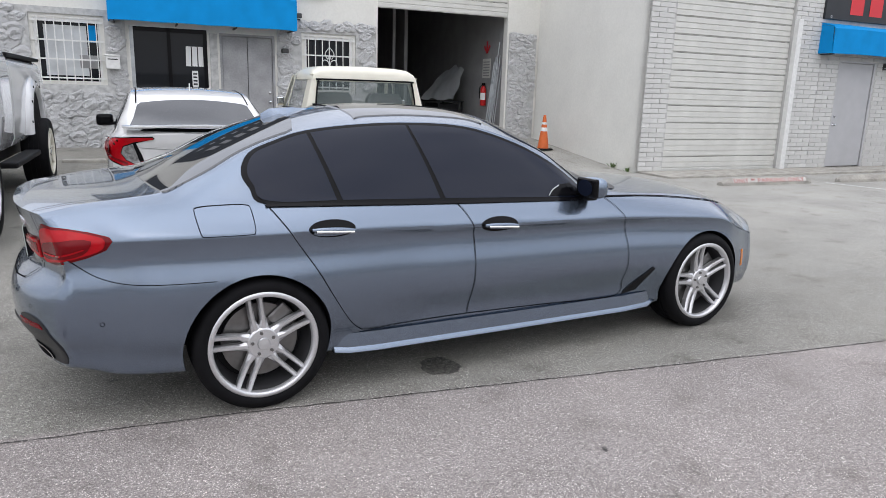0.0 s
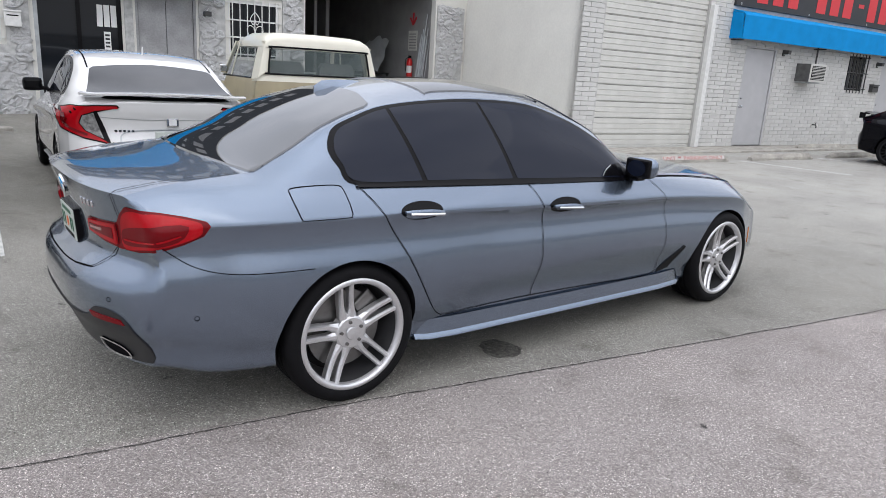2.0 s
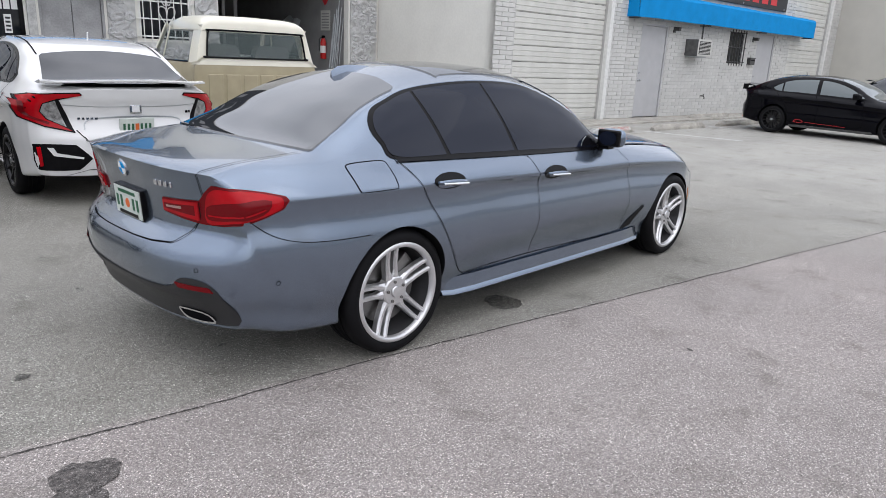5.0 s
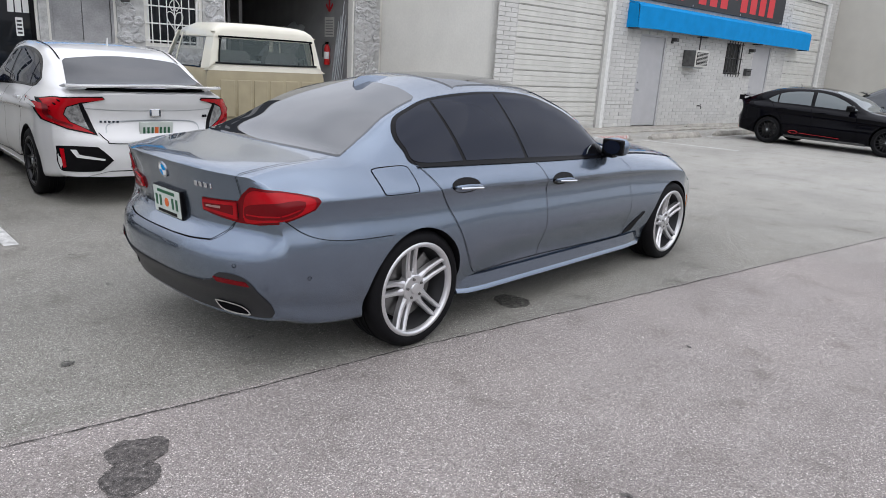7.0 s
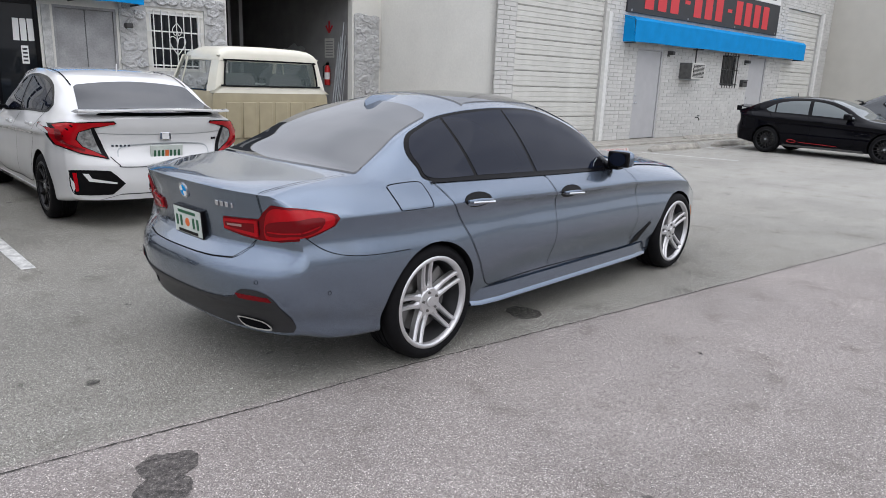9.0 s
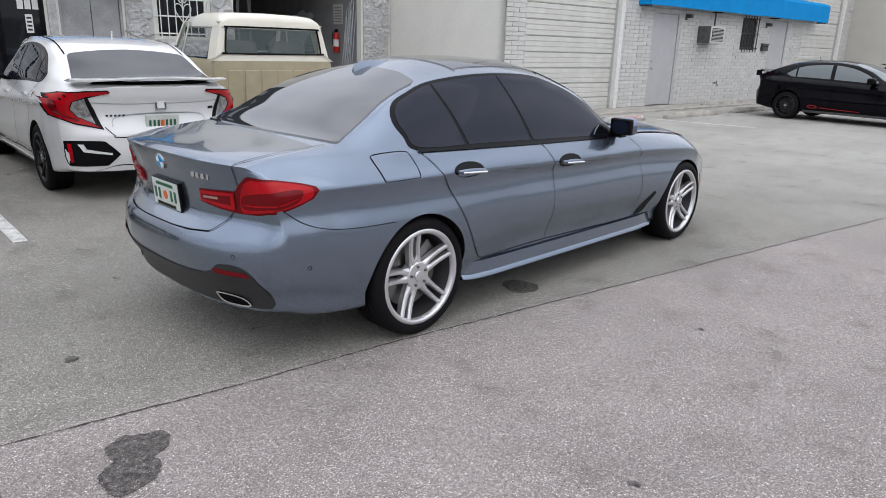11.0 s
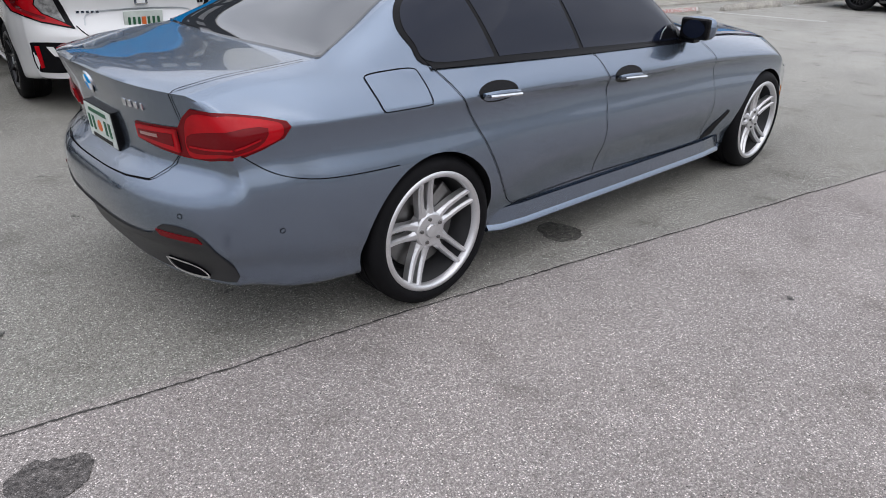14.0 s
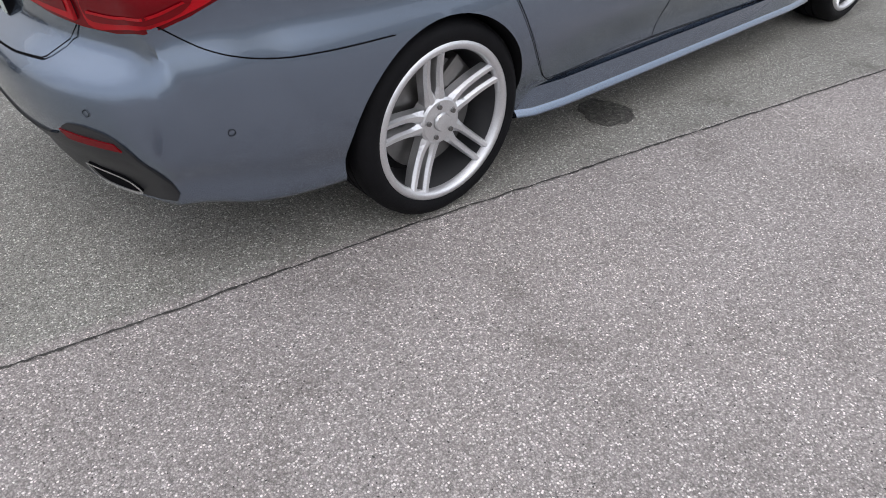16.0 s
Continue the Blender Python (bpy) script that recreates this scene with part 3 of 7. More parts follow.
def barred_window(name, u0, u1, z0, z1, v, bars, rails, label, scroll=False, mat=None, blind=False):
    mat = mat or M_IRON
    th = thing(name, label, "window", MB, kind="structure")
    f = 0.05
    for a, b, c, d in ((u0, u1, z0 - 0.04, z0), (u0, u1, z1 - f, z1), (u0, u0 + f, z0, z1 - f), (u1 - f, u1, z0, z1 - f)):
        part("window_frame", box(a, b, v - 0.02, v + 0.08, c, d), M_IRON, th)
    part("pane", box(u0 + f, u1 - f, v + 0.04, v + 0.05, z0, z1 - f), M_PANE, th)
    if blind:
        part("blind", box(u0 + 0.16, u1 - 0.25, v + 0.03, v + 0.036, z0 + 0.1, z1 - 0.12), M_SHEET, th, "pale curtain behind the glass")
        part("sticker", box(u1 - 0.22, u1 - 0.08, v + 0.03, v + 0.036, z1 - 0.42, z1 - 0.1), M_AWNING, th)
        part("sticker", box(u1 - 0.40, u1 - 0.08, v + 0.028, v + 0.034, z0 + 0.25, z0 + 0.5), M_GREYWALL, th)
    for i in range(bars):
        u = u0 + (u1 - u0) * (i + 0.5) / bars
        part("bar", box(u - 0.008, u + 0.008, v - 0.10, v - 0.078, z0 - 0.06, z1 + 0.02), mat, th)
    for j in range(rails):
        z = z0 + (z1 - z0) * (j + 0.15) / (rails - 0.7)
        part("rail", box(u0 - 0.05, u1 + 0.05, v - 0.076, v - 0.06, z - 0.014, z + 0.014), mat, th)
    if scroll:
        cu, cz = (u0 + u1) / 2, (z0 + z1) / 2
        for s in (-1, 1):
            pts = [(cu + s * x, v - 0.11, cz + z) for x, z in spline([(0, -0.3), (0.13, -0.12), (0.17, 0.0), (0.12, 0.08), (0.03, 0.04), (0.0, -0.08)], 6)]
            part("scroll", tube(pts, 0.010, 6), mat, th)
            part("scroll", tube([(cu + s * x, v - 0.11, cz + z) for x, z in spline([(0, 0.36), (0.10, 0.22), (0.04, 0.1), (0, 0.2)], 6)], 0.009, 6), mat, th)
    return th


barred_window("window_1", -11.35, -10.2, 1.55, 2.72, FV + 0.1, 8, 4, "white-barred shop window with a pale curtain and stickers", blind=True)
barred_window("window_2", -6.15, -5.05, 1.52, 2.66, FV + 0.1, 7, 4, "dark shop window behind a white scrolled iron grille", True)
barred_window("window_3", 10.5, 11.6, 1.62, 2.65, 0.1, 6, 3, "small dark window behind iron bars", mat=M_IRON_DARK)


def awning(name, u0, u1, v_wall, depth, z0, z1, label):
    th = thing(name, label, "awning", MB)
    bm = bmesh.new()
    n = 12
    prof = [(v_wall - depth, z0), (v_wall - depth, z0 + (z1 - z0) * 0.86), (v_wall - depth + 0.06, z1 - 0.02), (v_wall, z1 + 0.05), (v_wall, z1 + 0.02), (v_wall - depth + 0.06, z1 - 0.05), (v_wall - depth + 0.02, z0 + (z1 - z0) * 0.85), (v_wall - depth + 0.02, z0)]
    rows = [[bm.verts.new((u0 + (u1 - u0) * i / n, v, z + 0.008 * math.sin(i * 2.1 + v * 3))) for v, z in prof] for i in range(n + 1)]
    for a, b in zip(rows, rows[1:]):
        for j in range(len(prof)):
            k = (j + 1) % len(prof)
            bm.faces.new((a[j], b[j], b[k], a[k]))
    bm.faces.new(rows[0][::-1])
    bm.faces.new(rows[-1])
    part("canopy", bm, M_AWNING, th)
    for u in (u0, u1 - 0.02):
        bm = bmesh.new()
        vs = [[bm.verts.new((uu, v, z)) for v, z in ((v_wall - depth + 0.02, z0), (v_wall, z0), (v_wall, z1 + 0.01), (v_wall - depth + 0.06, z1 - 0.06))] for uu in (u, u + 0.02)]
        bm.faces.new(vs[0]), bm.faces.new(vs[1][::-1])
        for j in range(4):
            bm.faces.new((vs[0][j], vs[0][(j + 1) % 4], vs[1][(j + 1) % 4], vs[1][j]))
        part("side_cloth", bm, M_AWNING, th)
    for u in np.linspace(u0 + 0.1, u1 - 0.1, 4):
        part("bracket", box(u - 0.015, u + 0.015, v_wall - depth + 0.03, v_wall, z0 - 0.03, z0, 0.004), M_IRON_DARK, th)
    return th


awning("awning", -10.04, -6.42, FV + 0.06, 0.55, 2.72, 3.42, "blue canvas awning over the dark shop door")
awning("awning", 4.76, 16.05, 0.05, 0.38, 2.66, 3.29, "long blue canvas awning on the white brick front")


def sign_board():
    th = thing("sign_board", "black banner with large red unreadable writing under a white strip", "sign", MB)
    part("panel", box(4.75, 14.1, -0.02, 0.045, 3.42, 4.42, 0.01), M_SIGN, th)
    part("top_panel", box(4.75, 14.1, -0.02, 0.045, 4.424, 5.4, 0.01), M_PAPER, th, "white upper strip of the banner")
    # writing kept as plain bars
    for i in range(12):
        if i in (3, 7):
            part("bar", box(5.66 + i * 0.66, 5.95 + i * 0.66, -0.026, -0.021, 3.88, 3.98), M_SIGN_RED, th)
        else:
            part("bar", box(5.55 + i * 0.66, 5.99 + i * 0.66, -0.026, -0.021, 3.56, 4.28), M_SIGN_RED, th)
    for k in range(4):
        part("bar", box(12.2 + 0.4 * k, 12.5 + 0.4 * k, -0.026, -0.021, 4.55, 4.75), M_SIGN, th)
    for u in (4.95, 7.9, 10.9, 13.9):
        part("eyelet", lathe([(0.012, -0.004), (0.028, -0.004), (0.03, 0.0)], 12), M_STEEL, th, matrix=pose(u, -0.022, 3.48))
    return th


sign_board()


def shop_banner():
    th = thing("shop_banner", "black banner with pale unreadable writing above the awning", "sign", MB)
    part("panel", box(-10.9, -5.6, FV - 0.03, FV + 0.055, 3.50, 5.5, 0.01), M_SIGN, th)
    for i in range(9):
        part("bar", box(-10.4 + i * 0.5, -10.1 + i * 0.5, FV - 0.038, FV - 0.031, 4.40, 4.82), M_GREYWALL, th)
    for i in range(12):
        part("bar", box(-10.3 + i * 0.38, -10.14 + i * 0.38, FV - 0.038, FV - 0.031, 3.82, 3.95), M_GREYWALL, th)
    return th


shop_banner()


def air_conditioner():
    th = thing("air_conditioner", "beige window air conditioner through the brick wall", "air conditioner", MB)
    part("case", box(7.85, 8.6, -0.36, 0.05, 1.78, 2.24, 0.02), M_GREYCASE, th, "dark weathered case")
    part("front_frame", box(7.845, 8.605, -0.38, -0.362, 1.775, 2.245, 0.008), M_SHUTTER, th, "beige front")
    part("grille_back", box(7.9, 8.55, -0.386, -0.382, 1.83, 2.19), M_BLACK, th)
    for i in range(9):
        z = 1.85 + i * 0.038
        part("slat", box(7.92, 8.53, -0.4, -0.388, z, z + 0.014), M_SHUTTER, th)
    part("bracket", box(7.9, 8.5, -0.3, 0.05, 1.74, 1.777), M_STEEL, th)
    part("conduit", tube([(8.72, 0.02, 2.05), (8.72, 0.02, 2.4), (8.72, 0.02, 2.72)], 0.022, 8), M_GREYCASE, th, "grey wiring conduit")


air_conditioner()


def hose_tap(u, z):
    th = thing("hose_tap", "small dark hose tap on the white brick wall", "tap", MB)
    part("pipe", tube([(u, 0.05, z), (u, -0.06, z), (u, -0.09, z - 0.03), (u, -0.09, z - 0.09)], 0.016, 8), M_IRON_DARK, th)
    part("handle", lathe([(0.0, -0.005), (0.045, -0.004), (0.045, 0.004), (0.0, 0.005)], 12, "z"), M_IRON_DARK, th, matrix=pose(u, -0.06, z + 0.06))
    part("stem", tube([(u, -0.06, z), (u, -0.06, z + 0.056)], 0.008, 6), M_IRON_DARK, th)


hose_tap(9.15, 0.62)


def weed(x, y, seed):
    rnd = random.Random(seed)
    bm = bmesh.new()
    for _ in range(26):
        a, l, b = rnd.uniform(0, 6.28), rnd.uniform(0.05, 0.13), rnd.uniform(0.2, 0.9)
        d, q = Vector((math.cos(a), math.sin(a), 0)), Vector((-math.sin(a), math.cos(a), 0)) * rnd.uniform(0.006, 0.014)
        o = d * rnd.uniform(0, 0.06)
        bm.faces.new([bm.verts.new(p) for p in (o, o + d * l * b * 0.5 + q + Vector((0, 0, l * 0.6)), o + d * l * b + Vector((0, 0, l)), o + d * l * b * 0.5 - q + Vector((0, 0, l * 0.6)))])
    return tagged(part("weed", bm, M_WEED, matrix=pose(x, y, ground_z(y, x))), "small green weed at the foot of the wall", "weed", kind="stuff")


def wall_lamp(u, v, z, label):
    th = thing("wall_lamp", label, "wall lamp", MB, "wall lamps")
    part("plate", box(u - 0.06, u + 0.06, v - 0.03, v, z - 0.08, z + 0.08, 0.01), M_IRON_DARK, th)
    part("head", box(u - 0.07, u + 0.07, v - 0.19, v - 0.03, z - 0.03, z + 0.07, 0.02), M_IRON_DARK, th)
    part("lens", box(u - 0.05, u + 0.05, v - 0.17, v - 0.05, z - 0.045, z - 0.031), M_LAMP, th)


wall_lamp(7.15, 0.05, 2.46, "small dark lamp under the awning")
wall_lamp(12.1, 0.05, 2.42, "small dark lamp under the awning")
wall_lamp(-6.6, FV + 0.06, 2.30, "small dark lamp beside the double door")
wall_lamp(-6.30, FV + 0.06, 3.05, "small dark lamp beside the awning")
for uw, seed in ((-0.19, 3), (-0.2, 5)):
    p = MB @ Vector((uw, 0.3 + 0.25 * (seed - 3), 0))
    weed(p.x, p.y, seed)


def mailbox(u0, u1, v, z0, z1, mat, label):
    th = thing("mailbox", label, "mailbox", MB)
    part("case", box(u0, u1, v - 0.12, v, z0, z1, 0.015), mat, th)
    part("lid", box(u0 - 0.01, u1 + 0.01, v - 0.14, v, z1, z1 + 0.03, 0.01), mat, th)
    part("slot", box(u0 + 0.04, u1 - 0.04, v - 0.124, v - 0.121, z1 - 0.07, z1 - 0.05), M_GAP, th)


mailbox(-10.14, -9.88, FV, 1.80, 2.05, M_IRON, "white steel mailbox on the stone wall")
mailbox(11.9, 12.25, 0.05, 1.62, 1.82, M_IRON_DARK, "dark steel mailbox on the brick wall")


def wheel_stop(x, y, rz, length, label, words=False):
    th = thing("wheel_stop", label, "wheel stop", pose(x, y, 0, 0, 0, rz), "wheel stops")
    bm = bmesh.new()
    prof = [(-0.09, 0.0), (-0.085, 0.06), (-0.05, 0.125), (-0.035, 0.135), (0.035, 0.135), (0.05, 0.125), (0.085, 0.06), (0.09, 0.0)]
    rnd = random.Random(int(x * 10))
    n = 14
    rows = []
    for i in range(n + 1):
        u = -length / 2 + length * i / n
        e = 0.55 if i in (0, n) else 1.0
        rows.append([bm.verts.new((u + rnd.uniform(-0.008, 0.008), p * (0.8 if e < 1 else 1) + rnd.uniform(-0.006, 0.006), q * e + (rnd.uniform(-0.008, 0.004) if q else 0))) for p, q in prof])
    for a, b in zip(rows, rows[1:]):
        for j in range(len(prof) - 1):
            bm.faces.new((a[j], b[j], b[j + 1], a[j + 1]))
        bm.faces.new((a[0], a[-1], b[-1], b[0]))
    bm.faces.new(rows[0]), bm.faces.new(rows[-1][::-1])
    part("body", bm, M_CONCRETE, th)
    if words:
        part("band", box(-length * 0.40, length * 0.42, -0.001, 0.001, -0.038, 0.04), M_BAND, th, "white painted band", matrix=Matrix.Translation((0, -0.0725, 0.094)) @ Matrix.Rotation(radians(-28), 4, "X"))
        m = Matrix.Translation((0, -0.0745, 0.094)) @ Matrix.Rotation(radians(62), 4, "X")
        for text, x0 in (("UNIT", -length * 0.39), ("PARKING", -length * 0.13), ("ONLY", length * 0.21)):
            cu = bpy.data.curves.new("lettering", "FONT")
            cu.body, cu.size, cu.extrude = text, 0.105, 0.001
            cu.space_character = 1.12
            cu.offset = 0.002
            tmp = bpy.data.objects.new("lettering", cu)
            me = bpy.data.meshes.new_from_object(tmp)
            bpy.data.objects.remove(tmp)
            me.materials.clear()
            me.materials.append(M_FADED)
            ob = new("lettering", me)
            ob.parent = th
            wide = max(v.co.x for v in me.vertices)
            room = length * {"UNIT": 0.16, "PARKING": 0.31, "ONLY": 0.19}[text]
            ob.matrix_basis = m @ Matrix.Translation((x0, -0.036, 0)) @ Matrix.Diagonal((room / wide, 1, 1, 1))
        part("bar", box(-length * 0.205, -length * 0.165, -0.0745, -0.0735, 0.06, 0.128), M_FADED, th)
    return th


wheel_stop(10.95, 5.40, -5.5, 2.3, "weathered concrete wheel stop with red stencilled words", True)
wheel_stop(14.05, 5.1, -5.5, 2.3, "weathered concrete wheel stop with worn faint paint")
wheel_stop(17.2, 4.85, -5.5, 2.3, "weathered concrete wheel stop with worn faint paint")
wheel_stop(18.6, 6.3, -5.5, 2.3, "weathered concrete wheel stop near the brick wall")
ground_strip("parking_line", 12.5, 5.2, 12.9, 3.1, 0.11, M_LINE, "worn white painted parking line", "parking line")
ground_strip("parking_line", 15.6, 5.0, 15.75, 4.4, 0.11, M_LINE, "worn white painted parking line", "parking line")
slab("pavement", -0.1, 19.2, -0.9, 0.05, -0.05, 0.04, M_CONCRETE, "low grey concrete walk along the brick front", "pavement", 0.01)
tagged(part("wheel_stop", box(-10.9, -10.2, FV - 2.0, FV - 1.8, 0.0, 0.2, 0.03), M_CONCRETE, matrix=MB), "weathered concrete wheel stop by the stone front", "wheel stop", "wheel stops")


def cone():
    th = thing("traffic_cone", "faded orange traffic cone with pale bands on a black base", "traffic cone", pose(9.3, 10.3, ground_z(10.3, 9.3)))
    part("base", box(-0.17, 0.17, -0.17, 0.17, 0.0, 0.04, 0.015), M_BLACK, th)
    r = lambda z: 0.135 - 0.105 * (z - 0.04) / 0.78
    bm = lathe([(r(z), z) for z in (0.04, 0.2, 0.43, 0.52, 0.60, 0.82)] + [(0.0, 0.82)], 28, "z")
    part("body", bm, M_ORANGE, th, smooth=True)
    for a, b in ((0.44, 0.53), (0.60, 0.65)):
        part("band", lathe([(r(a) + 0.003, a), (r(b) + 0.003, b)], 28, "z"), M_PAPER, th, smooth=True)


cone()

# ---- cars ----


def clip_poly(poly, f):
    res = []
    for i, p in enumerate(poly):
        q = poly[(i + 1) % len(poly)]
        a, b = f(p), f(q)
        if a >= 0:
            res.append(p)
        if (a >= 0) != (b >= 0):
            t = a / (a - b)
            res.append((p[0] + (q[0] - p[0]) * t, p[1] + (q[1] - p[1]) * t))
    return res


def shell(spec, n_len=110, n_cap=22):
    """A closed car body lofted along x from tables of heights and half-widths. Returns a bmesh, centred on y = 0."""
    c = {k: curve(v) for k, v in spec["tables"].items()}
    x0, x1 = spec["x0"], spec["x1"]
    zc, dish0 = spec["z_char"], spec.get("dish", 0.02)
    rear, front = curve(spec["rear"]), curve(spec["front"])
    if "haunch" in spec:
        haunch, under = curve(spec["haunch"]), curve(spec["under"])

    def section(x):
        w, zb, zl, wl, zr, wr, zt = (c[k](x) for k in ("w", "zb", "zbelt", "wbelt", "zrail", "wrail", "ztop"))
        zch = min(zc(x), zl - 0.03)
        span = zch - zb
        dish = dish0 * (0.30 + 0.70 * smooth01(-0.45, 0.5, x))
        low = 0.020 * (1 - smooth01(-0.45, 0.5, x))
        tuck = 0.018 * smooth01(-0.1, 0.5, x)
        side = [(w - 0.16 - tuck, zb), (w - 0.075 - tuck, zb + 0.006), (w - 0.042 - tuck, zb + 0.03), (w - 0.030 - tuck, zb + 0.10), (w - dish * 0.70 - low * 0.7, zb + 0.30 * span), (w - dish * 0.48 - low * 0.15, zb + 0.48 * span), (w - dish * 0.72, zb + 0.66 * span), (w - dish * 0.92, zch - 0.055), (w - dish * 0.28, zch - 0.014), (w, zch)]
        if "haunch" in spec:
            # undercut below the character line, fullest at mid height and over the wheels, tucked in above the sill
            h, u = haunch(x), under(x)
            low = 0.003 + 1.6 * u
            side[4:] = [(w + h - low, zb + 0.30 * span), (w + h, zb + 0.50 * span), (w + h * 0.72, zb + 0.68 * span), (w - u * 0.75, zb + 0.83 * span), (w - u, zch - 0.045), (w - u * 0.42, zch - 0.012), (w, zch)]
        pts = spline(side, 4)
        # shoulder from the character line to the belt
        for i in range(1, 7):
            t = i / 6
            pts.append((w + (wl - w) * (t**1.4), zch + (zl - zch) * t))
        # side glass, slightly bowed
        for i in range(1, 8):
            t = i / 7
            pts.append((wl + (wr - wl) * t + 0.022 * math.sin(math.pi * t) * min(1, (zr - zl) / 0.2), zl + (zr - zl) * t))
        # crowned top
        for i in range(1, 15):
            t = i / 14
            y = wr * math.cos(t * math.pi / 2)
            pts.append((y, zr + (zt - zr) * (1 - (y / wr) ** 2.3)))
        return pts

    def warp(X, y, z, w):
        er = 1 - smooth01(x0, x0 + spec["rear_len"], X)
        ef = smooth01(x1 - spec["front_len"], x1, X)
        k = abs(y) / max(w, 0.01)
        tail = (1 - smooth01(x0, x0 + 0.32, X)) * (1 - min(k, 1.0) ** spec.get("tail_p", 5))
        return X + tail * rear(z) + er * spec["rear_c"] * k ** spec["rear_p"] - ef * (front(z) + spec["front_c"] * k ** spec["front_p"])

    bm = bmesh.new()
    xs = [x0 + (x1 - x0) * i / n_len for i in range(n_len + 1)]
    rings = []
    for X in xs:
        s = section(X)
        w = max(p[0] for p in s)
        full = s[:-1] + [(0.0, s[-1][1])] + [(-y, z) for y, z in reversed(s[:-1])]
        rings.append([bm.verts.new((warp(X, y, z, w), y, z)) for y, z in full])
    for a, b in zip(rings, rings[1:]):
        for j in range(len(a) - 1):
            bm.faces.new((a[j], a[j + 1], b[j + 1], b[j]))
        bm.faces.new((a[0], b[0], b[-1], a[-1]))
    for X, ring, flip in ((x0, rings[0], False), (x1, rings[-1], True)):
        s = section(X)
        w = max(p[0] for p in s)
        m = len(ring)
        half = len(s) - 1
        rows = []
        for k in range(half):
            y, z = s[k]
            row = [ring[k]]
            for q in range(1, n_cap):
                yy = y - 2 * y * q / n_cap
                row.append(bm.verts.new((warp(X, yy, z, w), yy, z)))
            row.append(ring[m - 1 - k])
            rows.append(row)
        for a, b in zip(rows, rows[1:]):
            for q in range(n_cap):
                f = (a[q], b[q], b[q + 1], a[q + 1])
                bm.faces.new(f if flip else f[::-1])
        for q in range(n_cap):
            f = (rows[-1][q], ring[half], rows[-1][q + 1])
            bm.faces.new(f if flip else f[::-1])
        bm.faces.new(rows[0] if flip else rows[0][::-1])
    bmesh.ops.remove_doubles(bm, verts=bm.verts[:], dist=0.0004)
    bmesh.ops.recalc_face_normals(bm, faces=bm.faces[:])
    return bm


def cut_arches(bm, arches, width, mats, name, parent, selfcut=False):
    """Cuts the wheel arches out of a body, and links it."""
    me = bpy.data.meshes.new(name)
    bm.to_mesh(me)
    tmp = bpy.data.objects.new(name, me)
    scene.collection.objects.link(tmp)
    for m in mats:
        me.materials.append(m)
    cutters = []
    for x, z, r in arches:
        for s in (-1, 1):
            cb = lathe([(0.0, -0.35), (r * 0.93, -0.35), (r, -0.30), (r, 0.30), (0.0, 0.30)], 56)
            for f in cb.faces:
                f.material_index = 1
            bmesh.ops.remove_doubles(cb, verts=cb.verts[:], dist=0.0005)
            bmesh.ops.recalc_face_normals(cb, faces=cb.faces[:])
            cm = bpy.data.meshes.new("cutter")
            cb.to_mesh(cm)
            cb.free()
            for m in mats:
                cm.materials.append(m)
            c = bpy.data.objects.new("cutter", cm)
            scene.collection.objects.link(c)
            c.matrix_basis = pose(x, s * width, z, 0, 0, 0 if s < 0 else 180)
            md = tmp.modifiers.new("cut", "BOOLEAN")
            md.operation, md.object, md.solver = "DIFFERENCE", c, "EXACT"
            md.use_self = selfcut
            cutters.append(c)
    bpy.context.view_layer.update()
    dg = bpy.context.evaluated_depsgraph_get()
    out = bpy.data.meshes.new_from_object(tmp.evaluated_get(dg))
    out.name = name
    for c in (tmp, *cutters):
        bpy.data.objects.remove(c)
    out.polygons.foreach_set("use_smooth", [True] * len(out.polygons))
    out.set_sharp_from_angle(angle=radians(75))
    ob = new(name, out)
    ob.parent = parent
    bm.free()
    return ob


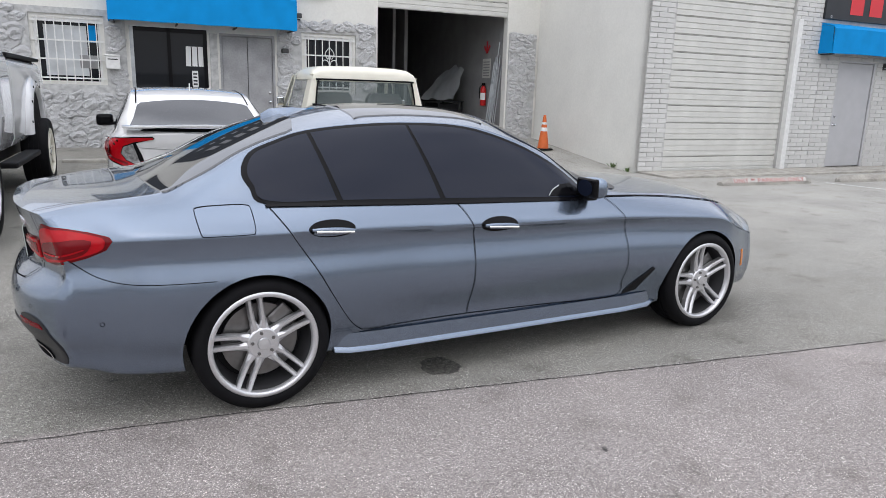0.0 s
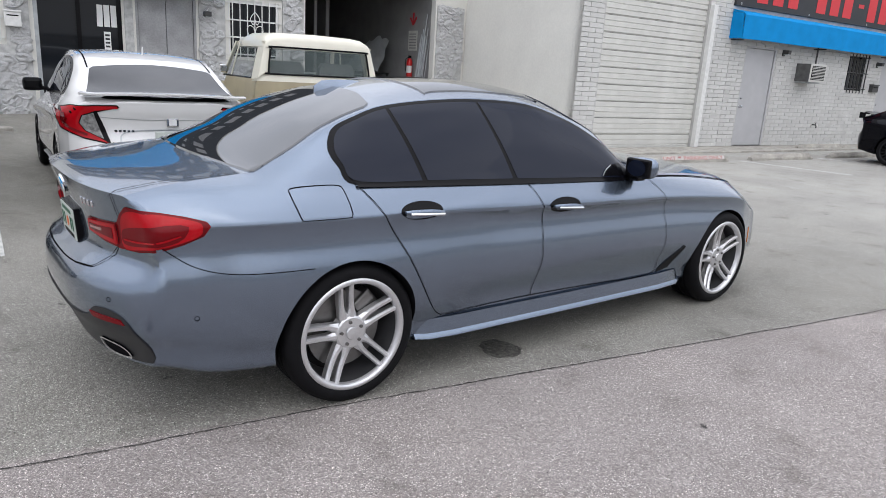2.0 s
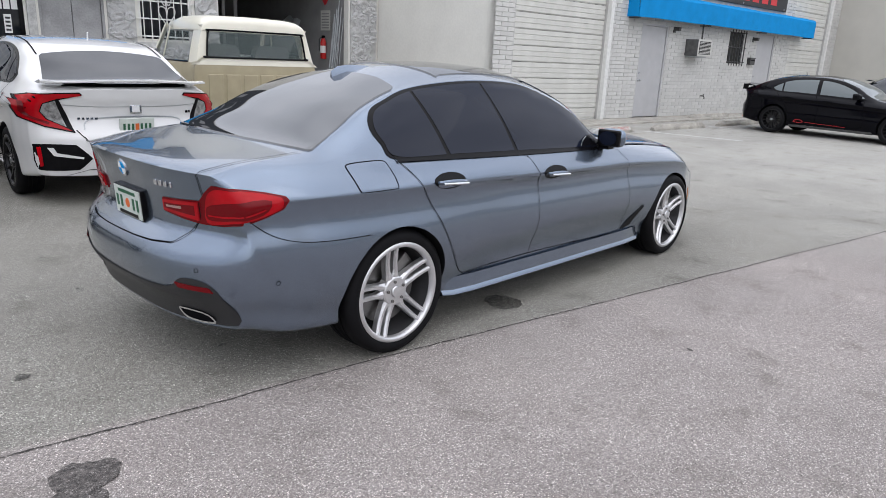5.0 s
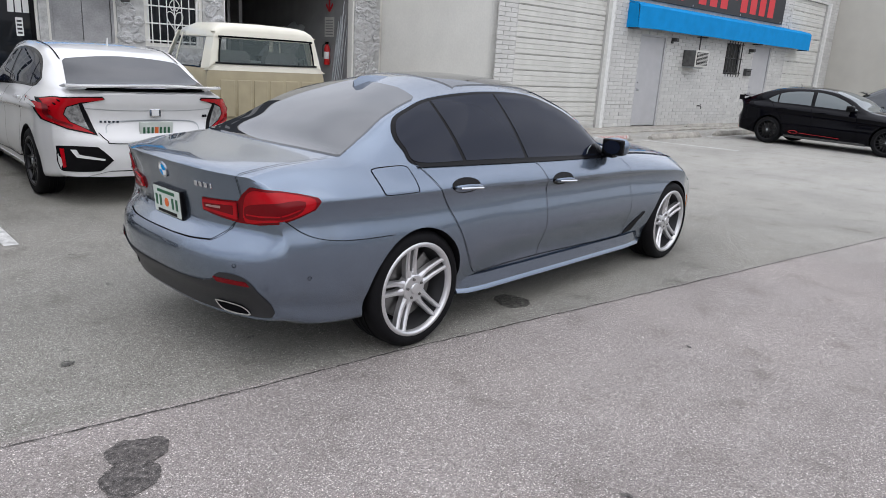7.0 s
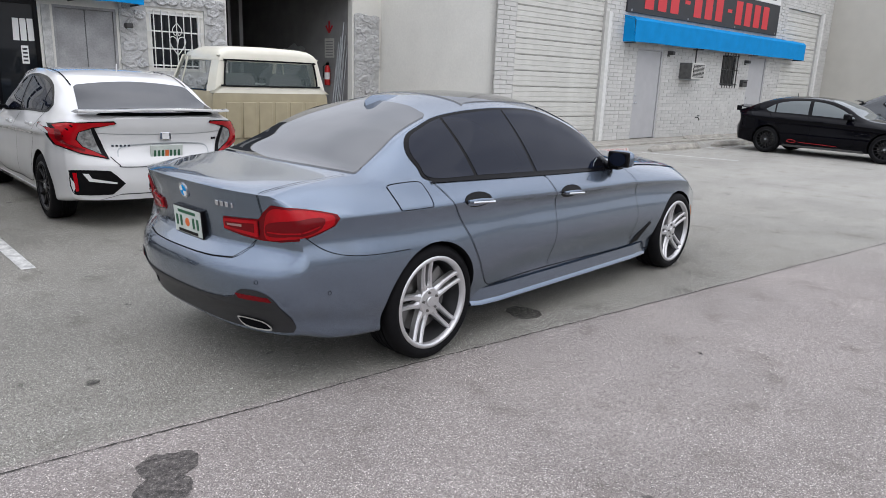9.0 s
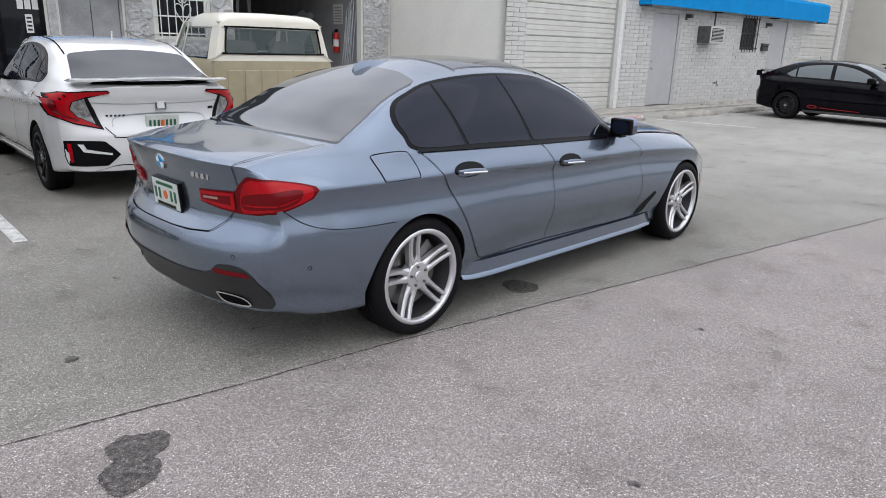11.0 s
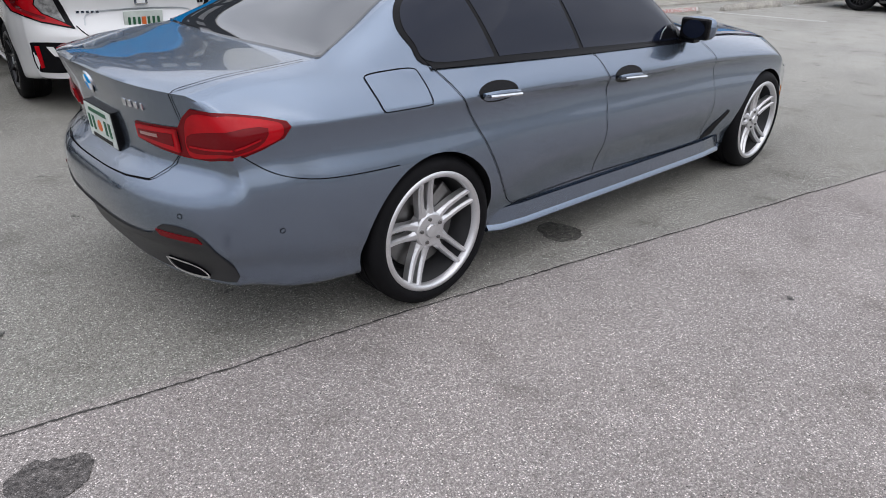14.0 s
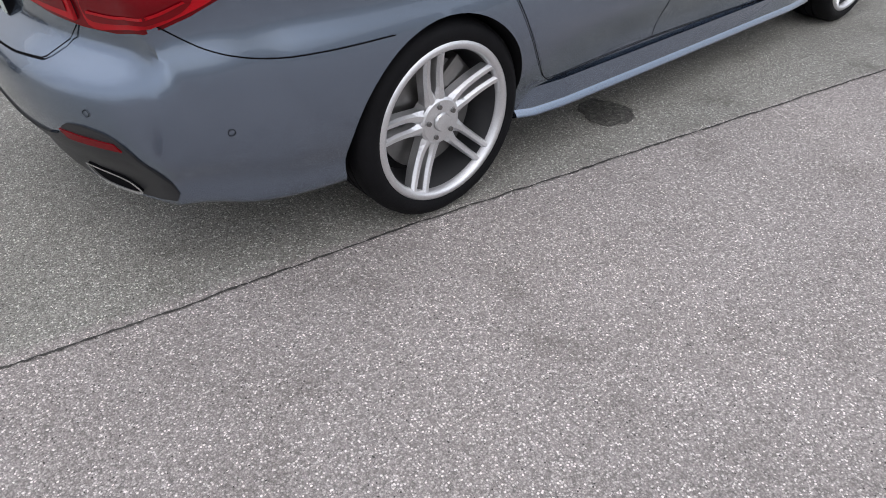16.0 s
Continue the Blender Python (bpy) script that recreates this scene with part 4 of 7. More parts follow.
class Skin:
    """Lays panes, panels, lamps and joints on a body by dropping them onto it along one direction."""

    def __init__(self, bm):
        bm.normal_update()
        bm.faces.ensure_lookup_table()
        self.tree = BVHTree.FromBMesh(bm)
        self.corners = [[(v.co.copy(), v.normal.copy()) for v in f.verts] for f in bm.faces]

    def axes(self, view):
        if view == "right":
            return Vector((0, 1, 0)), Vector((1, 0, 0)), Vector((0, 0, 1))
        if view == "left":
            return Vector((0, -1, 0)), Vector((1, 0, 0)), Vector((0, 0, 1))
        if view == "rear":
            return Vector((1, 0, 0)), Vector((0, 1, 0)), Vector((0, 0, 1))
        if view == "front":
            return Vector((-1, 0, 0)), Vector((0, 1, 0)), Vector((0, 0, 1))
        if view == "top":
            return Vector((0, 0, -1)), Vector((1, 0, 0)), Vector((0, 1, 0))
        a = radians(view)
        d = Vector((math.cos(a), math.sin(a), 0))
        return d, Vector((d.y, -d.x, 0)), Vector((0, 0, 1))

    def drop(self, view, s, t, off):
        d, u, v = self.axes(view)
        o = u * s + v * t - d * 6
        hit, n, face, _ = self.tree.ray_cast(o, d)
        if hit is None:
            hit, n, face, _ = self.tree.find_nearest(u * s + v * t)
        soft = Vector()
        around = self.corners[face]
        for k, (_, nm) in zip(poly_3d_calc([co for co, _ in around], hit), around):
            soft += nm * k
        soft.normalize()
        if soft.dot(d) > 0:
            soft = -soft
        self.last = soft
        return hit + soft * off

    def patch(self, view, poly, off=0.003, res=0.05, depth=0.006):
        """A sheet with a rim, of the outline poly, laid on the body."""
        bm = bmesh.new()
        lay = bm.verts.layers.float_vector.new("soft")
        bm.faces.new([bm.verts.new((s, t, 0)) for s, t in poly])
        lo = [min(p[i] for p in poly) for i in (0, 1)]
        hi = [max(p[i] for p in poly) for i in (0, 1)]
        for i in (0, 1):
            k = lo[i] + res
            while k < hi[i]:
                co, no = [0, 0, 0], [0, 0, 0]
                co[i], no[i] = k, 1
                bmesh.ops.bisect_plane(bm, geom=bm.verts[:] + bm.edges[:] + bm.faces[:], plane_co=co, plane_no=no, dist=1e-5)
                k += res
        bmesh.ops.triangulate(bm, faces=[f for f in bm.faces if len(f.verts) > 4])
        rim = [e for e in bm.edges if e.is_boundary]
        st = {v: (v.co.x, v.co.y) for v in bm.verts}
        for v, (s, t) in st.items():
            v.co = self.drop(view, s, t, off)
            v[lay] = self.last
        if depth:
            low = {}
            for e in rim:
                for v in e.verts:
                    if v not in low:
                        low[v] = bm.verts.new(self.drop(view, *st[v], off - depth))
                        low[v][lay] = self.last
            mid = sum((v.co for v in st), Vector()) / len(st)
            edge = [bm.faces.new((*e.verts, low[e.verts[1]], low[e.verts[0]])) for e in rim]
        bm.normal_update()
        edge = set(edge) if depth else set()
        for f in bm.faces:
            if f in edge:
                flip = f.normal.dot(f.calc_center_median() - mid) < 0
            else:
                flip = sum((f.normal.dot(v[lay]) for v in f.verts), 0.0) < 0
            if flip:
                f.normal_flip()
        return bm

    def line(self, view, pts, width=0.006, off=0.004, closed=False, n=6, straight=False):
        """A thin dark joint along a path on the body."""
        path = list(pts) if straight else spline(pts, n, closed)
        if closed:
            path.append(path[0])
        fine = []
        for a, b in zip(path, path[1:]):
            k = max(1, int(math.dist(a, b) / 0.03))
            fine += [(a[0] + (b[0] - a[0]) * i / k, a[1] + (b[1] - a[1]) * i / k) for i in range(k)]
        fine.append(path[-1])
        bm = bmesh.new()
        prev = None
        for i, p in enumerate(fine):
            q, r = fine[max(i - 1, 0)], fine[min(i + 1, len(fine) - 1)]
            if closed and i in (0, len(fine) - 1):
                q, r = fine[-2], fine[1]
            l = math.dist(q, r) or 1
            nx, ny = -(r[1] - q[1]) / l * width / 2, (r[0] - q[0]) / l * width / 2
            cur = [bm.verts.new(self.drop(view, p[0] + k * nx, p[1] + k * ny, off)) for k in (1, -1)]
            if prev:
                bm.faces.new((prev[0], cur[0], cur[1], prev[1]))
            prev = cur
        return bm


def mirror(poly, s):
    return [(s * a, b) for a, b in poly]


def wheel(parent, x, y, z, r_tyre, r_rim, width, side, spokes, mats, twin=True, label="", deep=0.0):
    """A wheel whose outer face looks to -y (side = -1) or +y."""
    rim_m, in_m = mats
    wh = new("wheel")
    wh.parent = parent
    wh.matrix_basis = pose(x, y, z, 0, 0, 0 if side < 0 else 180)
    wh["label"] = label
    if not label:
        del wh["label"]
    h = width
    R, r = r_tyre, r_rim
    tyre_p = [(r - 0.012, 0.012), (r + 0.004, 0.004), (r + (R - r) * 0.35, -0.004), (R - 0.022, 0.004), (R - 0.006, 0.020), (R, 0.045)]
    for k in range(1, 4):
        g = 0.045 + (h - 0.09) * k / 4
        tyre_p += [(R, g - 0.006), (R - 0.007, g - 0.005), (R - 0.007, g + 0.005), (R, g + 0.006)]
    tyre_p += [(R, h - 0.045), (R - 0.006, h - 0.02), (R - 0.02, h), (r, h), (r - 0.012, h - 0.01)]
    part("tyre", lathe(tyre_p, 64), M_TYRE, wh, smooth=True, sharp=50)
    part("rim", lathe([(r + 0.002, 0.006), (r - 0.004, 0.0), (r - 0.017, 0.0), (r - 0.024, 0.007), (r - 0.028, 0.03)], 64), rim_m, wh, smooth=True, sharp=50)
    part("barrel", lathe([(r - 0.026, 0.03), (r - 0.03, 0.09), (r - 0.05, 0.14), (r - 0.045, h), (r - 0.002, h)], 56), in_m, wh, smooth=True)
    part("brake_disc", lathe([(0.05, 0.105), (r * 0.70, 0.105), (r * 0.70, 0.13), (0.05, 0.13)], 40), M_DISC, wh)
    part("brake_caliper", box(-0.055, 0.055, 0.085, 0.15, -0.06, 0.06, 0.012), M_DISC, wh, matrix=pose(r * 0.42, 0, r * 0.38, 0, -40, 0))
    # black disc stands in for the dark behind the brake
    part("hub_back", lathe([(0.0, 0.15), (r * 0.99, 0.15), (r * 0.99, 0.17)], 32), M_BLACK, wh)
    hub_r = 0.078 if deep else 0.066
    part("hub", lathe([(0.0, deep + 0.012), (0.028, deep + 0.012), (0.03, deep + 0.018), (hub_r - 0.008, deep + 0.020), (hub_r, deep + 0.026), (hub_r + 0.002, deep + 0.075)], 40), rim_m, wh, smooth=True, sharp=30)
    part("hub_cap", lathe([(0.0, deep + 0.005), (0.027, deep + 0.008), (0.031, deep + 0.014)], 24), rim_m if deep else M_STEEL, wh, smooth=True)
    bolt_me = None
    for k in range(5):
        a = math.radians(100 + 72 * k + (0 if deep else 36))
        m = pose(0.053 * math.cos(a), deep, 0.053 * math.sin(a))
        if bolt_me is None:
            bolt_me = part("bolt", lathe([(0.0, 0.011), (0.0075, 0.011), (0.0085, 0.02), (0.012, 0.0195), (0.013, 0.025)], 8), M_DISC, wh, matrix=m).data
        else:
            share("bolt", bolt_me, wh, m)
    # one spoke: a chamfered bar from the hub to the lip, dished inwards, forked when twin
    bm = bmesh.new()
    for s in ((-1, 1) if twin else (0,)):
        rows = []
        for i in range(13):
            t = i / 12
            rr = hub_r - 0.03 + (r - 0.014 - hub_r + 0.03) * t
            root = 1 - smooth01(0.10, 0.36, t)
            off = s * (0.0235 + 0.004 * t - 0.006 * root)
            hw = 0.0115 + 0.0035 * (1 - t) + 0.010 * root if twin else 0.011 + 0.008 * (1 - t)
            y0 = 0.022 + deep * (1 - t**1.5) + 0.010 * math.sin(math.pi * t) - 0.016 * t
            crest = 0.5 - 0.2 * root
            rows.append([bm.verts.new((off + k * hw, y0 + d, rr)) for k, d in ((-1, 0.011), (-crest, 0), (crest, 0), (1, 0.011), (0.9, 0.045), (-0.9, 0.045))])
        for a, b in zip(rows, rows[1:]):
            for j in range(6):
                bm.faces.new((a[j], a[(j + 1) % 6], b[(j + 1) % 6], b[j]))
        bm.faces.new(rows[0][::-1]), bm.faces.new(rows[-1])
    sp = None
    for k in range(spokes):
        m = pose(0, 0, 0, 0, 360 / spokes * k - 10, 0)
        if sp is None:
            sp = part("spoke", bm, rim_m, wh, matrix=m).data
        else:
            share("spoke", sp, wh, m)
    return wh


SEDAN = dict(
    x0=-1.03, x1=3.95, tail_p=10, rear_len=0.85, front_len=1.0, rear_c=0.24, rear_p=3.2, front_c=0.36, front_p=3.0,
    z_char=curve([(-1.1, 0.84), (-0.6, 0.865), (0.3, 0.85), (1.4, 0.815), (2.2, 0.80), (3.0, 0.76), (3.9, 0.62)]),
    dish=0.034,
    haunch=[(-1.03, 0.020), (-0.75, 0.026), (-0.4, 0.024), (0.0, 0.022), (0.4, 0.014), (0.8, 0.004), (1.6, 0.002), (2.3, 0.004), (2.7, 0.013), (3.0, 0.017), (3.4, 0.010), (3.95, 0.0)],
    under=[(-1.03, 0.008), (-0.6, 0.010), (-0.2, 0.009), (0.4, 0.014), (1.0, 0.025), (2.2, 0.025), (2.8, 0.013), (3.95, 0.002)],
    tables=dict(
        w=[(-1.03, 0.775), (-0.85, 0.80), (-0.6, 0.848), (-0.25, 0.866), (0.1, 0.868), (0.6, 0.862), (1.4, 0.858), (2.2, 0.856), (2.9, 0.862), (3.3, 0.85), (3.65, 0.81), (3.95, 0.74)],
        zb=[(-1.03, 0.29), (-0.75, 0.245), (-0.4, 0.225), (0.4, 0.205), (2.5, 0.19), (3.4, 0.20), (3.95, 0.20)],
        zbelt=[(-1.03, 0.955), (-0.8, 0.985), (-0.5, 1.0), (-0.2, 1.0), (0.06, 0.985), (0.5, 0.978), (1.0, 0.96), (2.0, 0.925), (2.2, 0.925), (2.6, 0.90), (3.0, 0.865), (3.45, 0.79), (3.78, 0.70), (3.95, 0.62)],
        wbelt=[(-1.03, 0.67), (-0.8, 0.685), (-0.4, 0.725), (0.0, 0.75), (0.4, 0.77), (1.0, 0.78), (2.0, 0.77), (2.4, 0.745), (3.0, 0.73), (3.55, 0.70), (3.95, 0.60)],
        zrail=[(-1.03, 0.972), (-0.8, 1.004), (-0.5, 1.03), (-0.4, 1.04), (-0.2, 1.108), (0.0, 1.212), (0.15, 1.272), (0.32, 1.317), (0.6, 1.350), (0.9, 1.363), (1.23, 1.348), (1.53, 1.277), (1.76, 1.185), (1.94, 1.06), (2.08, 0.965), (2.25, 0.945), (2.6, 0.922), (3.0, 0.89), (3.45, 0.815), (3.78, 0.725), (3.95, 0.645)],
        wrail=[(-1.03, 0.63), (-0.5, 0.635), (-0.2, 0.60), (0.1, 0.555), (0.32, 0.535), (0.9, 0.545), (1.3, 0.555), (1.7, 0.60), (2.0, 0.655), (2.25, 0.69), (2.6, 0.68), (3.45, 0.64), (3.95, 0.54)],
        ztop=[(-1.03, 0.985), (-0.97, 1.008), (-0.8, 1.017), (-0.5, 1.036), (-0.4, 1.055), (-0.2, 1.15), (0.0, 1.245), (0.2, 1.325), (0.4, 1.388), (0.65, 1.43), (0.95, 1.443), (1.25, 1.432), (1.5, 1.395), (1.7, 1.315), (2.0, 1.165), (2.3, 1.01), (2.45, 0.985), (3.0, 0.945), (3.45, 0.875), (3.78, 0.77), (3.95, 0.67)],
    ),
    rear=[(0.2, 0.10), (0.36, 0.07), (0.46, 0.01), (0.55, 0.0), (0.60, 0.006), (0.64, 0.028), (0.68, 0.076), (0.715, 0.106), (0.76, 0.103), (0.85, 0.088), (0.95, 0.058), (1.02, 0.04)],
    front=[(0.15, 0.12), (0.25, 0.04), (0.4, 0.0), (0.6, 0.03), (0.75, 0.10), (0.95, 0.16)],
)


def build_sedan():
    th = thing("sedan", "blue-grey metallic four-door sedan on silver twin-spoke wheels", "car", pose(0, 0.83, 0))
    bm = shell(SEDAN, 150, 26)
    sk = Skin(bm)
    body = cut_arches(bm, [(0.0, 0.325, 0.352), (2.985, 0.312, 0.362)], 0.72, [M_PAINT, M_BLACK], "body", th)
    for x in (0.0, 2.975):
        for s in (-1, 1):
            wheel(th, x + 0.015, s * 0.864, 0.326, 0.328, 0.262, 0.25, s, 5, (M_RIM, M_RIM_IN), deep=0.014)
    dlo = spline([(0.068, 0.985), (-0.002, 1.06), (-0.025, 1.13), (0.03, 1.21), (0.15, 1.262), (0.315, 1.311), (0.576, 1.343), (0.889, 1.356), (1.231, 1.338), (1.52, 1.262), (1.76, 1.152), (1.93, 1.03), (1.985, 0.935), (1.9, 0.926), (1.07, 0.952), (0.5, 0.97)], 5, True)

    def window(s0, s1, lean):
        """The part of the side glass between two pillars."""
        inner = spline([(0.083, 0.997), (0.020, 1.07), (0.004, 1.133), (0.052, 1.203), (0.163, 1.250), (0.322, 1.297), (0.58, 1.328), (0.889, 1.341), (1.225, 1.323), (1.51, 1.247), (1.745, 1.14), (1.912, 1.02), (1.958, 0.948), (1.89, 0.941), (1.07, 0.97), (0.5, 0.987)], 5, True)
        poly = clip_poly(inner, lambda p: p[0] - (s0 + lean * (1.35 - p[1])))
        return clip_poly(poly, lambda p: (s1 + lean * (1.35 - p[1])) - p[0])

    for view in ("right", "left"):
        part("window_surround", sk.patch(view, dlo, 0.004, 0.06), M_TRIM, th, smooth=True)
        for a, b, lean in ((-1, 0.312, 0.27), (0.332, 0.868, 0.30), (0.886, 3, 0.34)):
            part("side_window", sk.patch(view, window(a, b, lean), 0.007, 0.05, 0.004), M_GLASS_TINT, th, "dark tinted side window", smooth=True)
        # joints of the doors, fuel flap, wings and bumper
        joints = [
            [(0.03, 1.02), (0.09, 0.95), (0.165, 0.839), (0.27, 0.68), (0.358, 0.526), (0.44, 0.40), (0.50, 0.338), (0.56, 0.322), (0.8, 0.325), (1.152, 0.325), (1.7, 0.312), (2.235, 0.300), (2.275, 0.42), (2.282, 0.573), (2.262, 0.72), (2.225, 0.83), (2.13, 0.928)],
            [(1.055, 0.965), (1.10, 0.92), (1.150, 0.828), (1.168, 0.733), (1.165, 0.55), (1.150, 0.325)],
        ]
        for j in joints:
            part("door_gap", sk.line(view, j, 0.0034), M_GAP, th)
        part("bumper_gap", sk.line(view, [(-0.775, 0.795), (-0.73, 0.757), (-0.68, 0.722), (-0.62, 0.697), (-0.54, 0.682), (-0.40, 0.673), (-0.195, 0.668)], 0.003), M_GAP, th)
        part("wing_gap", sk.line(view, [(2.13, 0.928), (2.3, 0.925), (2.7, 0.90), (3.1, 0.855), (3.4, 0.80)], 0.005), M_GAP, th)
        part("belt_strip", sk.line(view, [(0.06, 0.978), (0.5, 0.966), (1.07, 0.948), (1.98, 0.922)], 0.012, 0.009), M_TRIM, th)
        part("mirror_sail", sk.patch(view, [(1.70, 0.953), (1.735, 0.985), (1.80, 1.012), (1.88, 1.015), (1.958, 0.962), (1.955, 0.942)], 0.0095, 0.05, 0.004), M_TRIM, th, "black mirror mount in the window corner")
        part("sail_edge", sk.line(view, [(1.70, 0.953), (1.735, 0.985), (1.79, 1.008)], 0.006, 0.012), M_STEEL, th)
        sg = -1 if view == "right" else 1
        blade = bmesh.new()
        rows = [[blade.verts.new((x, sg * (y + dy), z + dz)) for y, z in ((0.76, 0.195), (0.838, 0.196), (0.854, 0.203), (0.852, 0.212), (0.838, 0.228), (0.828, 0.300))] for x, dy, dz in ((0.375, -0.03, 0.015), (0.45, -0.012, 0.008), (0.6, 0, 0.006), (1.4, 0, 0), (2.3, 0, -0.004), (2.5, -0.01, 0.0), (2.6, -0.05, 0.02))]
        for a, b in zip(rows, rows[1:]):
            for j in range(6):
                blade.faces.new((a[j], a[(j + 1) % 6], b[(j + 1) % 6], b[j]))
        blade.faces.new(rows[0]), blade.faces.new(rows[-1][::-1])
        part("sill_trim", blade, M_PAINT, th, smooth=True, sharp=30)
        vent = [(2.50, 0.475), (2.52, 0.465), (2.41, 0.325), (2.30, 0.305), (2.31, 0.325)]
        part("wing_vent", sk.patch(view, vent, 0.006, 0.05), M_BLACK, th, "black wing vent")
        rear_door = part("rear_door", sk.patch(view, [(0.065, 0.972), (0.11, 0.925), (0.173, 0.839), (0.278, 0.68), (0.366, 0.526), (0.447, 0.405), (0.505, 0.345), (0.56, 0.33), (0.8, 0.332), (1.144, 0.332), (1.158, 0.55), (1.161, 0.733), (1.143, 0.828), (1.094, 0.92), (1.06, 0.945), (0.5, 0.962)], 0.0016, 0.02, 0.004), M_PAINT, th, smooth=True)
        front_door = part("front_door", sk.patch(view, [(1.075, 0.943), (1.107, 0.92), (1.157, 0.828), (1.175, 0.733), (1.172, 0.55), (1.158, 0.332), (1.7, 0.319), (2.228, 0.307), (2.268, 0.42), (2.275, 0.573), (2.255, 0.72), (2.218, 0.83), (2.125, 0.918), (1.95, 0.916)], 0.0016, 0.02, 0.004), M_PAINT, th, smooth=True)
        for x0, z0 in ((0.355, 0.868), (1.318, 0.828)):
            leaf = rear_door if x0 < 1 else front_door
            cup = [(x0 + 0.118 * math.cos(a), z0 + 0.040 * math.sin(a)) for a in np.linspace(0, 2 * math.pi, 29)[:-1]]
            # flat black patch stands in for the shadow in the body-coloured cup
            part("handle_recess", sk.patch(view, cup, 0.0035, 0.04, 0.003), M_TRIM, leaf, "dark shadowed handle cup")
            s = -1 if view == "right" else 1
            base = sk.drop(view, x0, z0, 0.0)
            hb = bmesh.new()
            rows = []
            for i in range(11):
                t = i / 10
                e = math.sin(math.pi * min(max(t, 0.04), 0.96)) ** 0.35
                rows.append([hb.verts.new((x0 - 0.108 + 0.216 * t, base.y + s * (0.006 + 0.030 * e + b * 0.010), z0 - 0.004 + a * 0.017 * e - 0.012 * (t - 0.5))) for a, b in ((-1, 0), (-0.5, 0.9), (0.4, 1), (1, 0.3), (0.8, -0.6), (-0.8, -0.6))])
            for a, b in zip(rows, rows[1:]):
                for j in range(6):
                    hb.faces.new((a[j], a[(j + 1) % 6], b[(j + 1) % 6], b[j]))
            hb.faces.new(rows[0]), hb.faces.new(rows[-1][::-1])
            part("door_handle", hb, M_PAINT, leaf, smooth=True, sharp=60)
            part("handle_strip", tube([(x0 - 0.095, base.y + s * 0.044, z0 - 0.002), (x0 + 0.095, base.y + s * 0.044, z0 - 0.014)], 0.0068, 6), M_CHROME, leaf, "chrome strip on the handle")
        part("side_marker", sk.patch(view, [(3.42, 0.50), (3.45, 0.50), (3.455, 0.38), (3.43, 0.38)], 0.004, 0.05), M_AMBER, th, "amber side marker")
        part("headlamp", sk.patch(view, spline([(3.30, 0.745), (3.42, 0.74), (3.58, 0.69), (3.60, 0.63), (3.50, 0.62), (3.38, 0.675)], 4, True), 0.004, 0.05), M_LAMP, th, "clear headlamp")
        part("parking_sensor", sk.line(view, [(-0.665 + 0.009 * math.cos(a), 0.51 + 0.009 * math.sin(a)) for a in np.linspace(0, 2 * math.pi, 13)[:-1]], 0.0018, 0.002, True, straight=True), M_GAP, th)
    # fuel flap on the right side only
    flap = spline([(-0.245, 0.985), (-0.13, 0.990), (-0.03, 0.986), (-0.012, 0.965), (-0.010, 0.89), (-0.016, 0.874), (-0.035, 0.867), (-0.225, 0.869), (-0.245, 0.876), (-0.252, 0.892), (-0.262, 0.965)], 4, True)
    part("fuel_flap", sk.patch("right", flap, 0.002, 0.05, 0.002), M_PAINT, th, smooth=True)
    part("fuel_flap_gap", sk.line("right", flap, 0.003, 0.0035, True, straight=True), M_GAP, th)
    # mirrors
    for s in (-1, 1):
        mr = new("mirror")
        mr.parent = th
        mr.matrix_basis = pose(1.95, s * 0.77, 0.945) @ Matrix.Diagonal((0.85, 0.82, 1, 1))
        hb = bmesh.new()
        rows = []
        for i in range(9):
            t = i / 8
            e = math.sin(math.pi * (0.12 + 0.80 * t)) ** 0.5
            rows.append([hb.verts.new((0.13 * t - 0.045 + 0.01 * math.cos(a), s * (0.10 + 0.115 * e * math.copysign(abs(math.cos(a)) ** 0.6, math.cos(a))), 0.060 + 0.064 * e * math.copysign(abs(math.sin(a)) ** 0.6, math.sin(a)))) for a in np.linspace(0, 2 * math.pi, 17)[:-1]])
        for a, b in zip(rows, rows[1:]):
            for j in range(16):
                hb.faces.new((a[j], a[(j + 1) % 16], b[(j + 1) % 16], b[j]))
        hb.faces.new(rows[0]), hb.faces.new(rows[-1][::-1])
        part("mirror_cap", hb, M_PAINT, mr, "painted mirror shell", smooth=True, sharp=50)
        part("mirror_bezel", box(-0.058, -0.010, s * 0.10 - 0.102, s * 0.10 + 0.102, 0.004, 0.116, 0.02, 3), M_TRIM, mr, "black mirror surround")
        part("mirror_glass", lathe([(0.0, -0.060), (0.05, -0.060)], 20, "y"), M_GLASS_TINT, mr, matrix=pose(0.0, s * 0.10, 0.060, 0, 0, -90) @ Matrix.Diagonal((1.6, 1, 0.95, 1)))
        part("mirror_foot", box(-0.03, 0.06, min(0, s * 0.06) - 0.04, max(0, s * 0.06), -0.02, 0.025, 0.01), M_TRIM, mr)
    # glass and roof
    rear_glass = [(-0.375, -0.625), (-0.40, -0.45), (-0.42, -0.2), (-0.425, 0), (-0.42, 0.2), (-0.40, 0.45), (-0.375, 0.625), (-0.355, 0.63), (-0.2, 0.578), (0.0, 0.532), (0.24, 0.505), (0.275, 0.48), (0.325, 0.3), (0.34, 0), (0.325, -0.3), (0.275, -0.48), (0.24, -0.505), (0.0, -0.532), (-0.2, -0.578), (-0.355, -0.63)]
    part("rear_window", sk.patch("top", rear_glass, 0.007, 0.03, 0.016), M_GLASS_REAR, th, "dark tinted rear window", smooth=True)
